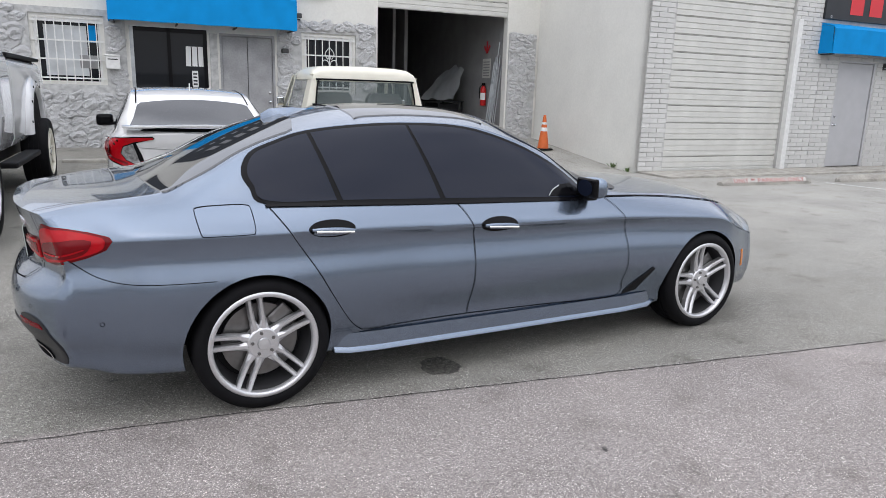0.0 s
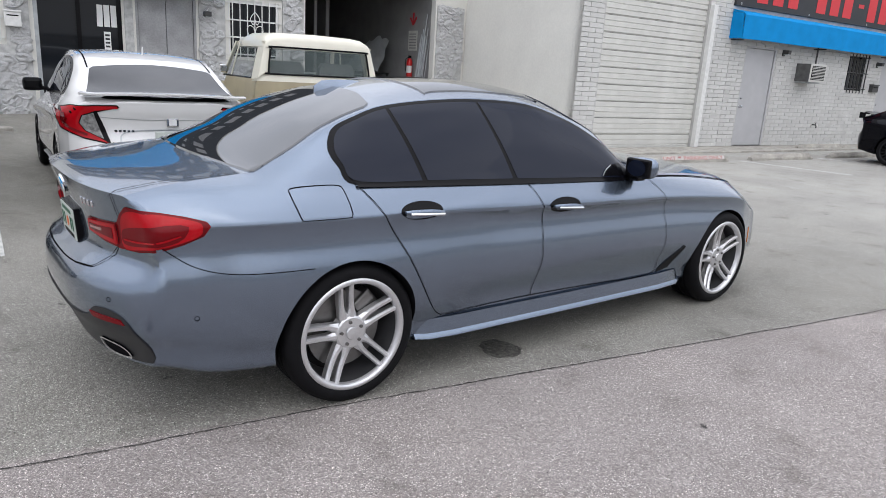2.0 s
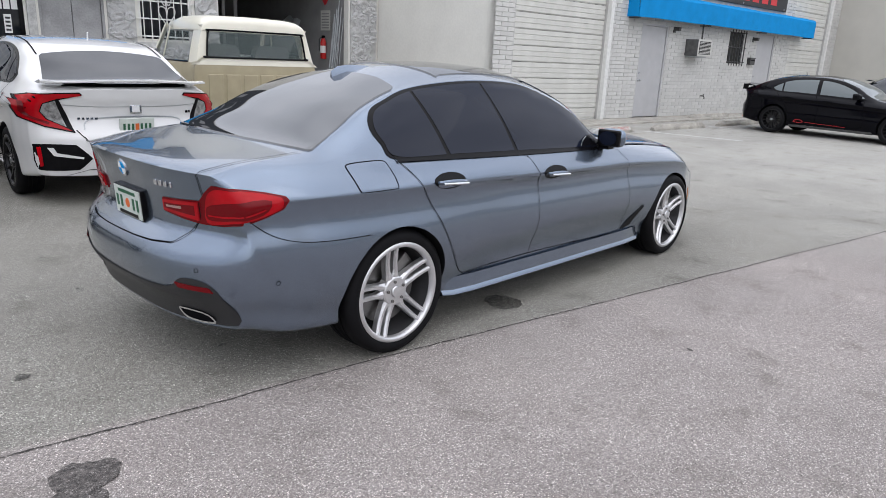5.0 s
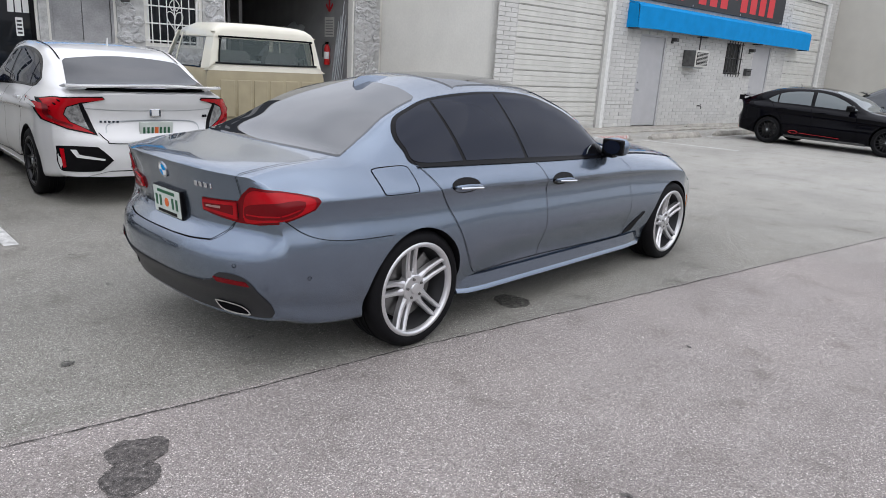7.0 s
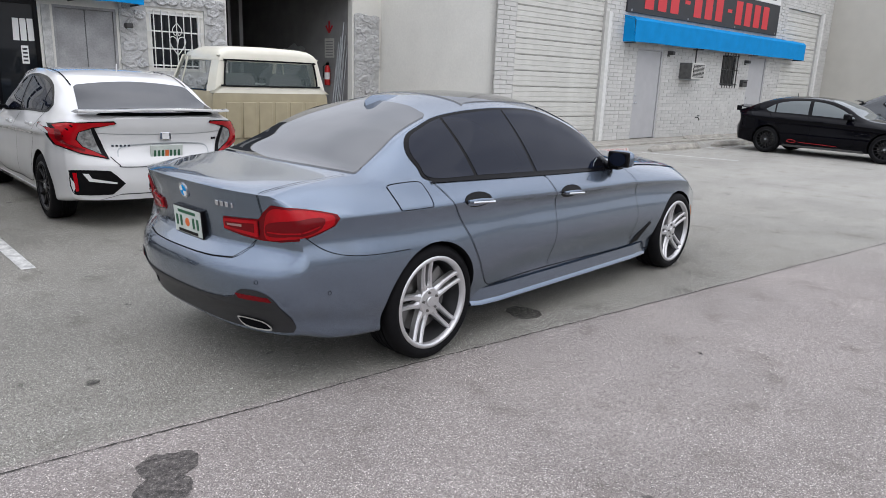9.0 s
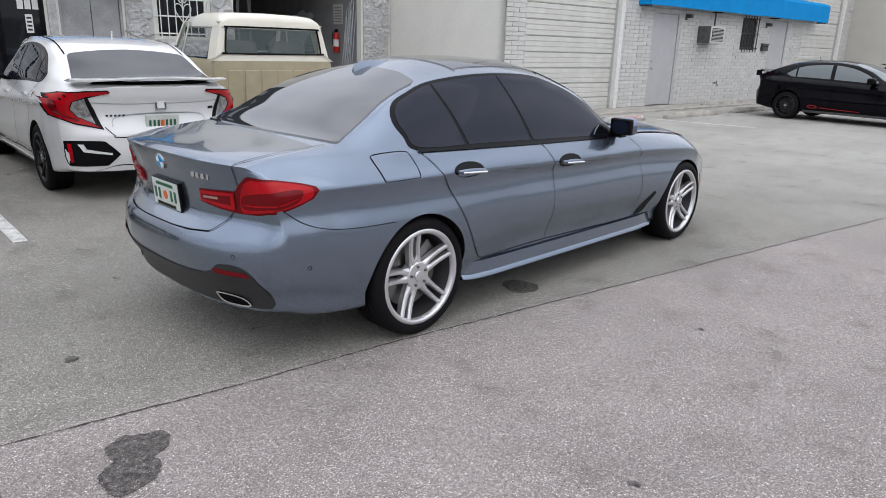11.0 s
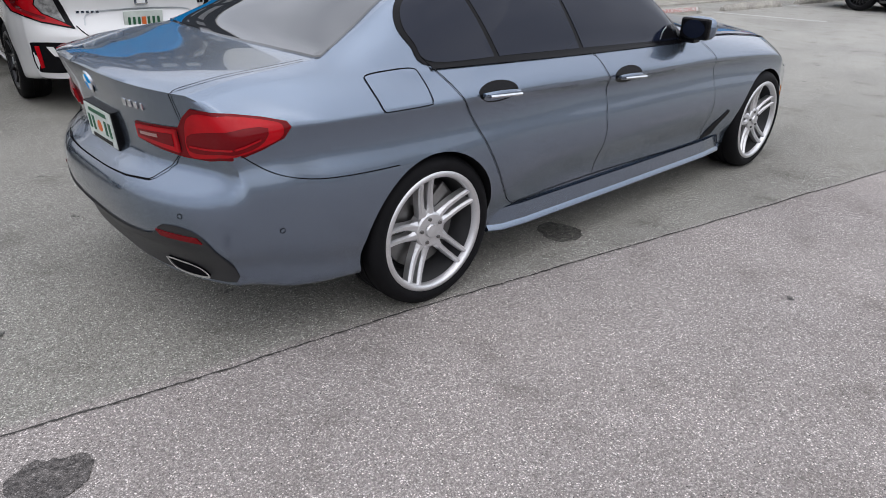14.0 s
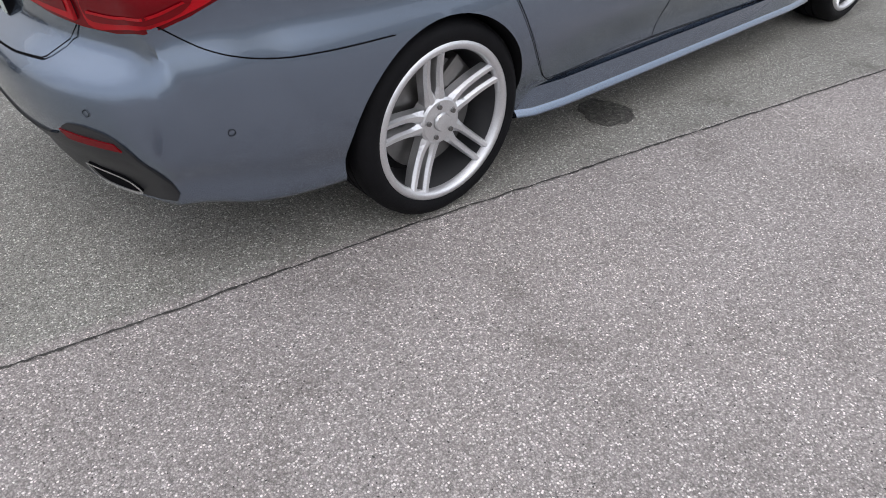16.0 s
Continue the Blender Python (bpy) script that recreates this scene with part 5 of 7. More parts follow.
    screen = [(2.36, -0.60), (2.42, 0), (2.36, 0.60), (2.0, 0.585), (1.56, 0.51), (1.50, 0), (1.56, -0.51), (2.0, -0.585)]
    part("windscreen", sk.patch("top", spline(screen, 5, True), 0.006, 0.04, 0.014), M_GLASS_TINT, th, "dark windscreen", smooth=True)
    part("sunroof", sk.patch("top", spline([(0.62, -0.40), (0.62, 0.40), (0.68, 0.44), (1.34, 0.44), (1.40, 0.40), (1.40, -0.40), (1.34, -0.44), (0.68, -0.44)], 3, True), 0.006, 0.03, 0.014), M_GLASS_REAR, th, "black glass sunroof", smooth=True)
    fb = bmesh.new()
    rows = [[fb.verts.new((x, s * w, 1.30 + z)) for s, z in ((-1, -0.02), (-1, 0), (0, h), (1, 0), (1, -0.02))] for x, w, h in ((0.235, 0.012, 0.045), (0.28, 0.020, 0.115), (0.34, 0.028, 0.105), (0.42, 0.034, 0.085), (0.50, 0.020, 0.075))]
    for i, row in enumerate(rows):
        base = sk.drop("top", row[0].co.x, 0, 0).z
        for v in row:
            v.co.z = base + (v.co.z - 1.30) * (1.0 if v is not row[2] else 0.62)
        row[2].co.z = base + (0.040, 0.052, 0.040, 0.022, 0.003)[i]
    for a, b in zip(rows, rows[1:]):
        for j in range(4):
            fb.faces.new((a[j], b[j], b[j + 1], a[j + 1]))
    fb.faces.new(rows[0]), fb.faces.new(rows[-1])
    part("roof_aerial", fb, M_PAINT, th, "painted shark-fin aerial", smooth=True)
    # boot lid joints and lip
    part("boot_gap", sk.line("top", [(-0.42, -0.615), (-0.6, -0.597), (-0.78, -0.580), (-0.865, -0.572)], 0.0045), M_GAP, th)
    part("boot_gap", sk.line("top", [(-0.42, 0.615), (-0.6, 0.597), (-0.78, 0.580), (-0.865, 0.572)], 0.0045), M_GAP, th)
    lid = [(-0.515, 0.748), (-0.48, 0.705), (-0.44, 0.662), (-0.425, 0.655), (-0.3, 0.645), (-0.15, 0.641), (0.0, 0.64)]
    part("boot_gap", sk.line("rear", lid + [(-a, b) for a, b in lid[-2::-1]], 0.004, straight=True), M_GAP, th)
    for s in (-1, 1):
        part("boot_gap", sk.line("rear", [(s * 0.572, 0.985), (s * 0.572, 0.93), (s * 0.568, 0.845)], 0.0035), M_GAP, th)
    # lamps, right then left, wrapped round the corners
    lamp = [(-0.43, 0.838), (-0.23, 0.852), (-0.20, 0.895), (-0.165, 0.928), (-0.08, 0.925), (0.06, 0.902), (0.135, 0.885), (0.15, 0.868), (0.125, 0.832), (0.06, 0.80), (-0.03, 0.770), (-0.12, 0.750), (-0.22, 0.748), (-0.32, 0.757), (-0.43, 0.775)]
    for view, s in ((45, 1), (-45, -1)):
        lm = new("tail_lamp")
        lm.parent = th
        part("lamp_base", sk.patch(view, mirror(lamp, s), 0.006, 0.04, 0.012), M_RED_DARK, lm, "dark red lamp body", smooth=True)
        part("lamp_lens", sk.patch(view, mirror(spline([(-0.19, 0.86), (-0.155, 0.912), (-0.07, 0.912), (0.06, 0.891), (0.12, 0.874), (0.11, 0.838), (0.02, 0.80), (-0.10, 0.768), (-0.19, 0.764)], 4, True), s), 0.016, 0.04, 0.012), M_RED, lm, "glossy red lens", smooth=True)
        part("lamp_lens", sk.patch(view, mirror([(-0.42, 0.832), (-0.235, 0.846), (-0.235, 0.764), (-0.42, 0.784)], s), 0.014, 0.04, 0.010), M_RED, lm, "glossy red lens on the boot lid", smooth=True)
        part("lower_lens", sk.patch(view, mirror(spline([(-0.185, 0.835), (-0.12, 0.857), (-0.03, 0.868), (0.078, 0.868), (0.045, 0.818), (-0.03, 0.796), (-0.12, 0.779), (-0.185, 0.782)], 3, True), s), 0.0185, 0.03, 0.004), M_RED_DARK, lm, "darker red inner lens", smooth=True)
        part("light_bar", sk.line(view, mirror([(-0.18, 0.800), (-0.10, 0.800), (-0.02, 0.815), (0.055, 0.845)], s), 0.007, 0.021), M_RED, lm)
        part("light_bar", sk.patch(view, mirror([(-0.41, 0.820), (-0.25, 0.832), (-0.25, 0.785), (-0.41, 0.797)], s), 0.0165, 0.04, 0.003), M_RED_DARK, lm, smooth=True)
        part("reverse_lamp", sk.patch(view, mirror([(-0.395, 0.815), (-0.315, 0.820), (-0.315, 0.808), (-0.395, 0.805)], s), 0.019, 0.04, 0.003), M_LAMP_SMOKE, lm, "smoky clear reversing lamp")
        part("lamp_gap", sk.line(view, mirror([(-0.228, 0.846), (-0.225, 0.772)], s), 0.003, 0.010), M_GAP, lm)
    # lower bumper: black diffuser, reflectors, tailpipes
    diff = spline([(-0.718, 0.32), (-0.69, 0.45), (-0.63, 0.515), (-0.52, 0.52), (-0.42, 0.465), (0, 0.45), (0.42, 0.465), (0.52, 0.52), (0.63, 0.515), (0.69, 0.45), (0.718, 0.32), (0.4, 0.305), (0, 0.303), (-0.4, 0.305)], 4, True)
    part("diffuser", sk.patch("rear", diff, 0.006, 0.06, 0.01), M_DIFFUSER, th, "black lower bumper insert", smooth=True)
    for s in (-1, 1):
        part("reflector", sk.patch("rear", [(s * a, b) for a, b in ((0.49, 0.500), (0.65, 0.494), (0.664, 0.474), (0.51, 0.478))], 0.010, 0.04, 0.008), M_RED_DARK, th, "dark red reflector")
        ring = spline([(s * a, b) for a, b in ((0.44, 0.348), (0.452, 0.366), (0.57, 0.360), (0.615, 0.324), (0.57, 0.313), (0.475, 0.318))], 4, True)
        part("tailpipe", sk.patch("rear", ring, 0.010, 0.05, 0.012), M_GAP, th, "dark tailpipe opening")
        part("tailpipe_trim", sk.line("rear", ring, 0.009, 0.016, True, straight=True), M_CHROME, th, "chrome tailpipe trim")
        part("parking_sensor", sk.line("rear", [(s * 0.60 + 0.009 * math.cos(a), 0.565 + 0.009 * math.sin(a)) for a in np.linspace(0, 2 * math.pi, 13)[:-1]], 0.0018, 0.002, True, straight=True), M_GAP, th)
    # plate, badge and raised letters as plain shapes
    pl = new("number_plate")
    pl.parent = th
    pl.matrix_basis = pose(-0.938, 0.0, 0.757, 0, -4, 0) @ Matrix.Diagonal((1, 0.92, 0.96, 1))
    part("holder", box(-0.013, 0.018, -0.160, 0.160, -0.082, 0.080, 0.004), M_TRIM, pl, "black plate holder")
    part("plate", box(-0.017, -0.0125, -0.152, 0.152, -0.066, 0.074), M_PLATE, pl, "white plate with plain bars")
    for k in range(6):
        if k in (2, 3):
            continue
        y = 0.118 - 0.047 * k
        part("bar", box(-0.019, -0.0172, y - 0.011, y + 0.011, -0.028, 0.03), material("plate_green", (0.02, 0.10, 0.05), 0.5) if k == 0 else bpy.data.materials["plate_green"], pl)
    part("plate_emblem", lathe([(0.0, -0.0195), (0.022, -0.0195), (0.024, -0.0172)], 16), M_ORANGE, pl, "orange roundel", matrix=Matrix.Rotation(radians(-90), 4, "Z"))
    part("plate_band", box(-0.019, -0.0172, -0.10, 0.10, 0.046, 0.062), bpy.data.materials["plate_green"], pl)
    part("plate_band", box(-0.019, -0.0172, -0.11, 0.11, -0.062, -0.045), M_TRIM, pl)
    em = sk.drop("rear", 0.0, 0.925, 0.0)
    bd = new("badge")
    bd.parent = th
    bd.matrix_basis = Matrix.Translation(em) @ Matrix.Rotation(radians(-90), 4, "Z") @ Matrix.Rotation(radians(14), 4, "X")
    part("ring", lathe([(0.0, -0.004), (0.041, -0.006), (0.041, 0.0)], 32), M_CHROME, bd, "chrome ring")
    for k, m in enumerate((M_AWNING, M_PAPER, M_AWNING, M_PAPER)):
        part("quarter", lathe([(0.0, -0.0075), (0.030, -0.0075), (0.031, -0.005)], 8, "y", None, k * math.pi / 2, (k + 1) * math.pi / 2), m, bd)
    for k in range(4):
        y = -0.30 - 0.036 * k
        p = sk.drop("rear", y, 0.905, 0.002)
        part("letter_bar", box(-0.004, 0.004, -0.013 if k < 3 else -0.005, 0.013 if k < 3 else 0.005, -0.013, 0.013, 0.003), M_CHROME, th, matrix=Matrix.Translation(p) @ Matrix.Rotation(radians(-8), 4, "Y"))
    return th


build_sedan()

HATCHLESS = dict(
    x0=-1.02, x1=3.58, rear_len=0.85, front_len=1.05, rear_c=0.30, rear_p=3.0, front_c=0.40, front_p=2.8,
    z_char=curve([(-1.1, 0.90), (0.0, 0.87), (1.4, 0.82), (2.6, 0.76), (3.6, 0.60)]), dish=0.03,
    tables=dict(
        w=[(-1.02, 0.83), (-0.8, 0.865), (-0.4, 0.893), (0, 0.90), (1.3, 0.885), (2.7, 0.895), (3.2, 0.86), (3.58, 0.75)],
        zb=[(-1.02, 0.29), (-0.6, 0.24), (0, 0.20), (2.6, 0.19), (3.58, 0.21)],
        zbelt=[(-1.02, 0.96), (-0.7, 1.0), (-0.3, 1.01), (0.3, 0.985), (1.2, 0.94), (2.1, 0.89), (2.6, 0.855), (3.2, 0.74), (3.58, 0.62)],
        wbelt=[(-1.02, 0.73), (-0.5, 0.77), (0, 0.79), (0.8, 0.81), (1.9, 0.80), (2.6, 0.76), (3.58, 0.62)],
        zrail=[(-1.02, 0.98), (-0.75, 1.03), (-0.45, 1.10), (-0.1, 1.22), (0.3, 1.325), (0.9, 1.365), (1.3, 1.33), (1.7, 1.20), (2.05, 1.0), (2.25, 0.925), (2.7, 0.875), (3.2, 0.77), (3.58, 0.65)],
        wrail=[(-1.02, 0.69), (-0.5, 0.655), (0, 0.60), (0.8, 0.58), (1.4, 0.595), (2, 0.68), (2.6, 0.69), (3.58, 0.53)],
        ztop=[(-1.02, 1.0), (-0.8, 1.045), (-0.7, 1.065), (-0.3, 1.215), (0.1, 1.345), (0.45, 1.40), (0.85, 1.416), (1.25, 1.385), (1.7, 1.24), (2.15, 0.985), (2.4, 0.955), (3.0, 0.885), (3.58, 0.68)],
    ),
    rear=[(0.2, 0.09), (0.33, 0.04), (0.50, 0.0), (0.62, 0.0), (0.68, 0.03), (0.80, 0.07), (0.90, 0.05), (0.97, 0.02), (1.05, 0.0)],
    front=[(0.15, 0.12), (0.25, 0.04), (0.4, 0.0), (0.6, 0.03), (0.75, 0.10), (0.95, 0.16)],
)


def build_compact(label, m, paint, glass, rim, kz=1.0, hatch=False, rear_detail=True, spokes=10):
    """A four-door compact car with a fast roofline. kz stretches its height."""
    th = thing("compact_car", label, "car", m)
    spec = dict(HATCHLESS)
    tb = {k: list(v) for k, v in HATCHLESS["tables"].items()}
    if hatch:
        tb["ztop"] = [(-1.02, 1.03), (-0.9, 1.075), (-0.7, 1.14), (-0.4, 1.25), (0.0, 1.375), (0.45, 1.42), (0.85, 1.425), (1.25, 1.385), (1.7, 1.24), (2.15, 0.985), (2.4, 0.955), (3.0, 0.885), (3.58, 0.68)]
        tb["zrail"] = [(-1.02, 1.0), (-0.75, 1.08), (-0.45, 1.18), (-0.1, 1.29), (0.3, 1.35), (0.9, 1.37), (1.3, 1.33), (1.7, 1.20), (2.05, 1.0), (2.25, 0.925), (2.7, 0.875), (3.2, 0.77), (3.58, 0.65)]
    else:
        tb["zrail"] = [(x, z + (0.025 if -0.3 < x < 1.45 else 0.0)) for x, z in tb["zrail"]]
        tb["wrail"] = [(x, w + (0.025 if -0.3 < x < 1.45 else 0.0)) for x, w in tb["wrail"]]
    if kz != 1.0:
        for k in ("zbelt", "zrail", "ztop"):
            tb[k] = [(x, z * kz) for x, z in tb[k]]
    spec["tables"] = tb
    bm = shell(spec, 90, 20)
    sk = Skin(bm)
    cut_arches(bm, [(0.0, 0.33, 0.365), (2.70, 0.33, 0.365)], 0.75, [paint, M_BLACK], "body", th)
    for x in (0.0, 2.70):
        for s in (-1, 1):
            wheel(th, x, s * 0.878, 0.328, 0.328, 0.245, 0.23, s, spokes, (rim, M_BLACK), False)
    z = lambda pts: [(a, b * kz) for a, b in pts]
    dlo = z(spline([(0.0, 0.995), (-0.16, 1.06), (-0.14, 1.10), (0.10, 1.245), (0.40, 1.315), (0.85, 1.338), (1.25, 1.295), (1.62, 1.17), (1.88, 1.02), (1.96, 0.925), (1.2, 0.955), (0.5, 0.985)], 4, True))
    cx, cz = 0.95, 1.13 * kz
    inner = [(cx + (a - cx) * 0.955, cz + (b - cz) * 0.86) for a, b in dlo]
    for view in ("right", "left"):
        part("window_surround", sk.patch(view, dlo, 0.004, 0.08), M_TRIM, th, smooth=True)
        for a, b in ((-1, 0.06), (0.10, 0.87), (0.96, 3)):
            lean = 0.15
            poly = clip_poly(clip_poly(inner, lambda p: p[0] - (a + lean * (1.3 - p[1]))), lambda p: (b + lean * (1.3 - p[1])) - p[0])
            part("side_window", sk.patch(view, poly, 0.007, 0.08, 0.004), glass, th, "tinted side window", smooth=True)
        for j in ([(-0.02, 1.0), (0.18, 0.80), (0.34, 0.55), (0.42, 0.32), (1.0, 0.30), (1.95, 0.30), (2.02, 0.55), (1.98, 0.90)], [(0.93, 0.95), (1.02, 0.80), (1.03, 0.55), (1.0, 0.30)]):
            part("door_gap", sk.line(view, z(j) if kz != 1 else j, 0.008), M_GAP, th)
        for x0, z0 in ((0.30, 0.88), (1.22, 0.845)):
            base = sk.drop(view, x0, z0 * kz, 0.02)
            part("door_handle", box(x0 - 0.10, x0 + 0.10, base.y - 0.014, base.y + 0.014, z0 * kz - 0.016, z0 * kz + 0.016, 0.01), paint, th)
        part("sill_trim", sk.patch(view, [(0.42, 0.205), (0.42, 0.25), (2.25, 0.245), (2.28, 0.20)], 0.012, 0.08, 0.02), M_GREYCASE if paint is M_BLACK_PAINT else paint, th)
        s = -1 if view == "right" else 1
        part("mirror", box(1.78, 1.93, s * 0.93 - 0.10, s * 0.93 + 0.10, 0.93 * kz, 1.07 * kz, 0.04), M_TRIM, th, "gloss black door mirror")
        part("mirror_stalk", box(1.80, 1.90, min(s * 0.76, s * 0.86), max(s * 0.76, s * 0.86), 0.94 * kz, 0.98 * kz, 0.01), M_TRIM, th)
        part("headlamp", sk.patch(view, z([(2.85, 0.74), (3.2, 0.68), (3.28, 0.60), (2.95, 0.64)]), 0.005, 0.06), M_LAMP, th, "clear headlamp")
    screen = [(2.18, -0.62), (2.24, 0), (2.18, 0.62), (1.75, 0.60), (1.36, 0.53), (1.30, 0), (1.36, -0.53), (1.75, -0.60)]
    part("windscreen", sk.patch("top", spline(screen, 4, True), 0.005, 0.08), glass, th, "windscreen", smooth=True)
    rg = [(-0.655, -0.66), (-0.685, -0.45), (-0.70, 0), (-0.685, 0.45), (-0.655, 0.66), (-0.63, 0.66), (-0.35, 0.60), (-0.16, 0.565), (-0.12, 0.53), (-0.09, 0), (-0.12, -0.53), (-0.16, -0.565), (-0.35, -0.60), (-0.63, -0.66)]
    part("rear_window", sk.patch("top", rg, 0.005, 0.06), M_GLASS_DUSK, th, "dark tinted rear window", smooth=True)
    for sgn in (-1, 1):
        part("roof_ditch", sk.line("top", [(-0.12, sgn * 0.575), (0.3, sgn * 0.565), (0.8, sgn * 0.56), (1.3, sgn * 0.575)], 0.014, 0.005), M_GAP, th, "dark roof channel")
    top = sk.drop("top", 0.32, 0, 0)
    part("roof_aerial", tube([(top.x - 0.02, 0, top.z - 0.01), (top.x - 0.035, 0, top.z + 0.05), (top.x - 0.045, 0, top.z + 0.075)], 0.007, 8), paint, th)
    # wing along the boot edge
    wing = bmesh.new()
    rows = []
    zw = 1.058 if not hatch else 1.125
    for i in range(15):
        t = -1 + 2 * i / 14
        y = 0.725 * t
        xb = -0.99 + 0.20 * abs(t) ** 3
        up = zw + 0.010 - 0.030 * t * t + 0.012 * abs(t) ** 8
        rows.append([wing.verts.new((xb + dx, y, up * kz + dz)) for dx, dz in ((-0.055, 0.006), (0.0, 0.018), (0.17, -0.012), (0.05, -0.020), (-0.05, -0.008))])
    for a, b in zip(rows, rows[1:]):
        for j in range(5):
            wing.faces.new((a[j], a[(j + 1) % 5], b[(j + 1) % 5], b[j]))
    wing.faces.new(rows[0]), wing.faces.new(rows[-1])
    part("wing", wing, paint, th, "thin boot wing", smooth=True)
    part("wing_base", sk.patch("rear", [(-0.56, (zw - 0.046) * kz), (-0.50, (zw - 0.028) * kz), (0.50, (zw - 0.028) * kz), (0.56, (zw - 0.046) * kz)], 0.01, 0.08), M_GAP, th, "gloss black strip under the wing")
    if hatch:
        for s in (-1, 1):
            part("wing_post", box(-0.97, -0.85, s * 0.60 - 0.02, s * 0.60 + 0.02, 1.0, 1.13), paint, th)
        for view in ("right", "left"):
            part("sill_stripe", sk.line(view, [(0.80, 0.335), (1.1, 0.32), (1.35, 0.315), (1.7, 0.30)], 0.010, 0.016), M_SIGN_RED, th, "thin red stripe")
            part("door_script", sk.line(view, [(0.52, 0.33), (0.58, 0.37), (0.70, 0.37), (0.74, 0.33), (0.62, 0.31), (0.52, 0.33)], 0.012, 0.008), M_SIGN_RED, th, "red scroll mark")
        part("lip_stripe", sk.line("rear", [(-0.7, 0.33), (0, 0.31), (0.7, 0.33)], 0.014, 0.012), M_SIGN_RED, th, "thin red stripe")
    if rear_detail:
        for s in (1, -1):
            lm = new("tail_lamp")
            lm.parent = th
            q = lambda pts: [(s * a, b) for a, b in pts]
            part("lamp_bezel", sk.patch("rear", q([(0.44, 1.008), (0.46, 1.030), (0.63, 1.022), (0.79, 1.003), (0.885, 0.958), (0.89, 0.878), (0.865, 0.79), (0.72, 0.722), (0.51, 0.676), (0.56, 0.84), (0.61, 0.962)]), 0.008, 0.03, 0.012), M_TRIM, lm, "black lamp surround", smooth=True)
            part("lamp_body", sk.patch("rear", q([(0.45, 1.003), (0.46, 1.020), (0.62, 1.013), (0.78, 0.995), (0.875, 0.955), (0.88, 0.88), (0.855, 0.80), (0.72, 0.735), (0.53, 0.69), (0.60, 0.735), (0.70, 0.79), (0.745, 0.86), (0.72, 0.93), (0.62, 0.975)]), 0.016, 0.03, 0.024), M_RED, lm, "red C-shaped lamp", smooth=True)
            part("lamp_inner", sk.patch("rear", q([(0.715, 0.925), (0.737, 0.86), (0.695, 0.795), (0.60, 0.742), (0.565, 0.725), (0.60, 0.84), (0.635, 0.955)]), 0.014, 0.03, 0.02), M_LAMP_DIM, lm, "clear lamp segment", smooth=True)
            # dark red stroke drawn over the lamp as a shadow
            part("lamp_shadow", sk.line("rear", q([(0.84, 0.93), (0.84, 0.86), (0.80, 0.81), (0.68, 0.755)]), 0.022, 0.022), M_RED_DARK, lm)
            vt = thing("bumper_vent", "", "")
            for k in ("label", "category"):
                if k in vt:
                    del vt[k]
            vt.parent = th
            part("surround", sk.patch("rear", q(spline([(0.815, 0.545), (0.79, 0.575), (0.55, 0.575), (0.50, 0.555), (0.41, 0.46), (0.415, 0.44), (0.49, 0.36), (0.53, 0.345), (0.74, 0.34), (0.80, 0.37)], 3, True)), 0.006, 0.06, 0.008), M_TRIM, vt, "gloss black vent")
            part("reflector", sk.patch("rear", q([(0.79, 0.55), (0.765, 0.55), (0.755, 0.38), (0.775, 0.375)]), 0.012, 0.05, 0.008), M_RED, vt, "red reflector")
            part("blade", sk.patch("rear", q([(0.72, 0.545), (0.68, 0.545), (0.66, 0.50), (0.47, 0.465), (0.47, 0.45), (0.68, 0.475)]), 0.014, 0.05, 0.01), paint, vt, "white blade")
        part("diffuser", sk.patch("rear", [(-0.60, 0.295), (-0.42, 0.35), (0.42, 0.35), (0.60, 0.295), (0.5, 0.285), (-0.5, 0.285)], 0.006, 0.06), M_BLACK, th, "black lower lip")
        part("boot_gap", sk.line("rear", [(0.50, 0.70), (0.44, 0.63), (0.36, 0.605), (-0.36, 0.605), (-0.44, 0.63), (-0.50, 0.70)], 0.008), M_GAP, th)
        # grey strips stand in for the shade along the boot crease and plate recess
        part("boot_crease", sk.line("rear", [(0.60, 0.92), (0.3, 0.905), (-0.3, 0.905), (-0.60, 0.92)], 0.006), M_STEEL, th)
        part("plate_recess", sk.line("rear", [(0.44, 0.70), (0.34, 0.80), (-0.34, 0.80), (-0.44, 0.70)], 0.012), M_STEEL, th)
        pl = new("number_plate")
        pl.parent = th
        c0 = sk.drop("rear", 0, 0.72, 0.008)
        pl.matrix_basis = Matrix.Translation(c0) @ Matrix.Rotation(radians(-8), 4, "Y")
        part("plate", box(-0.008, 0.008, -0.155, 0.155, -0.078, 0.078, 0.003), M_PLATE, pl, "pale plate with plain bars")
        for k in (0, 1, 2, 4, 5, 6):
            y = 0.115 - 0.0385 * k
            part("bar", box(-0.0105, -0.0082, y - 0.010, y + 0.010, -0.03, 0.03), bpy.data.materials["plate_green"], pl)
        part("plate_emblem", box(-0.0105, -0.0082, -0.017, 0.017, -0.03, 0.03), M_ORANGE, pl, "orange mark")
        e0 = sk.drop("rear", 0, 0.885, 0.004)
        part("badge", box(-0.008, 0.006, -0.052, 0.052, -0.042, 0.042, 0.012), M_CHROME, th, "chrome badge", matrix=Matrix.Translation(e0))
        part("badge_field", box(-0.011, -0.0085, -0.034, 0.034, -0.028, 0.028, 0.002), paint, th, matrix=Matrix.Translation(e0))
        for k in range(5):
            p = sk.drop("rear", 0.47 - 0.034 * k, 0.80, 0.003)
            part("letter_bar", box(-0.003, 0.004, -0.011, 0.011, -0.009, 0.009), M_CHROME, th, matrix=Matrix.Translation(p))
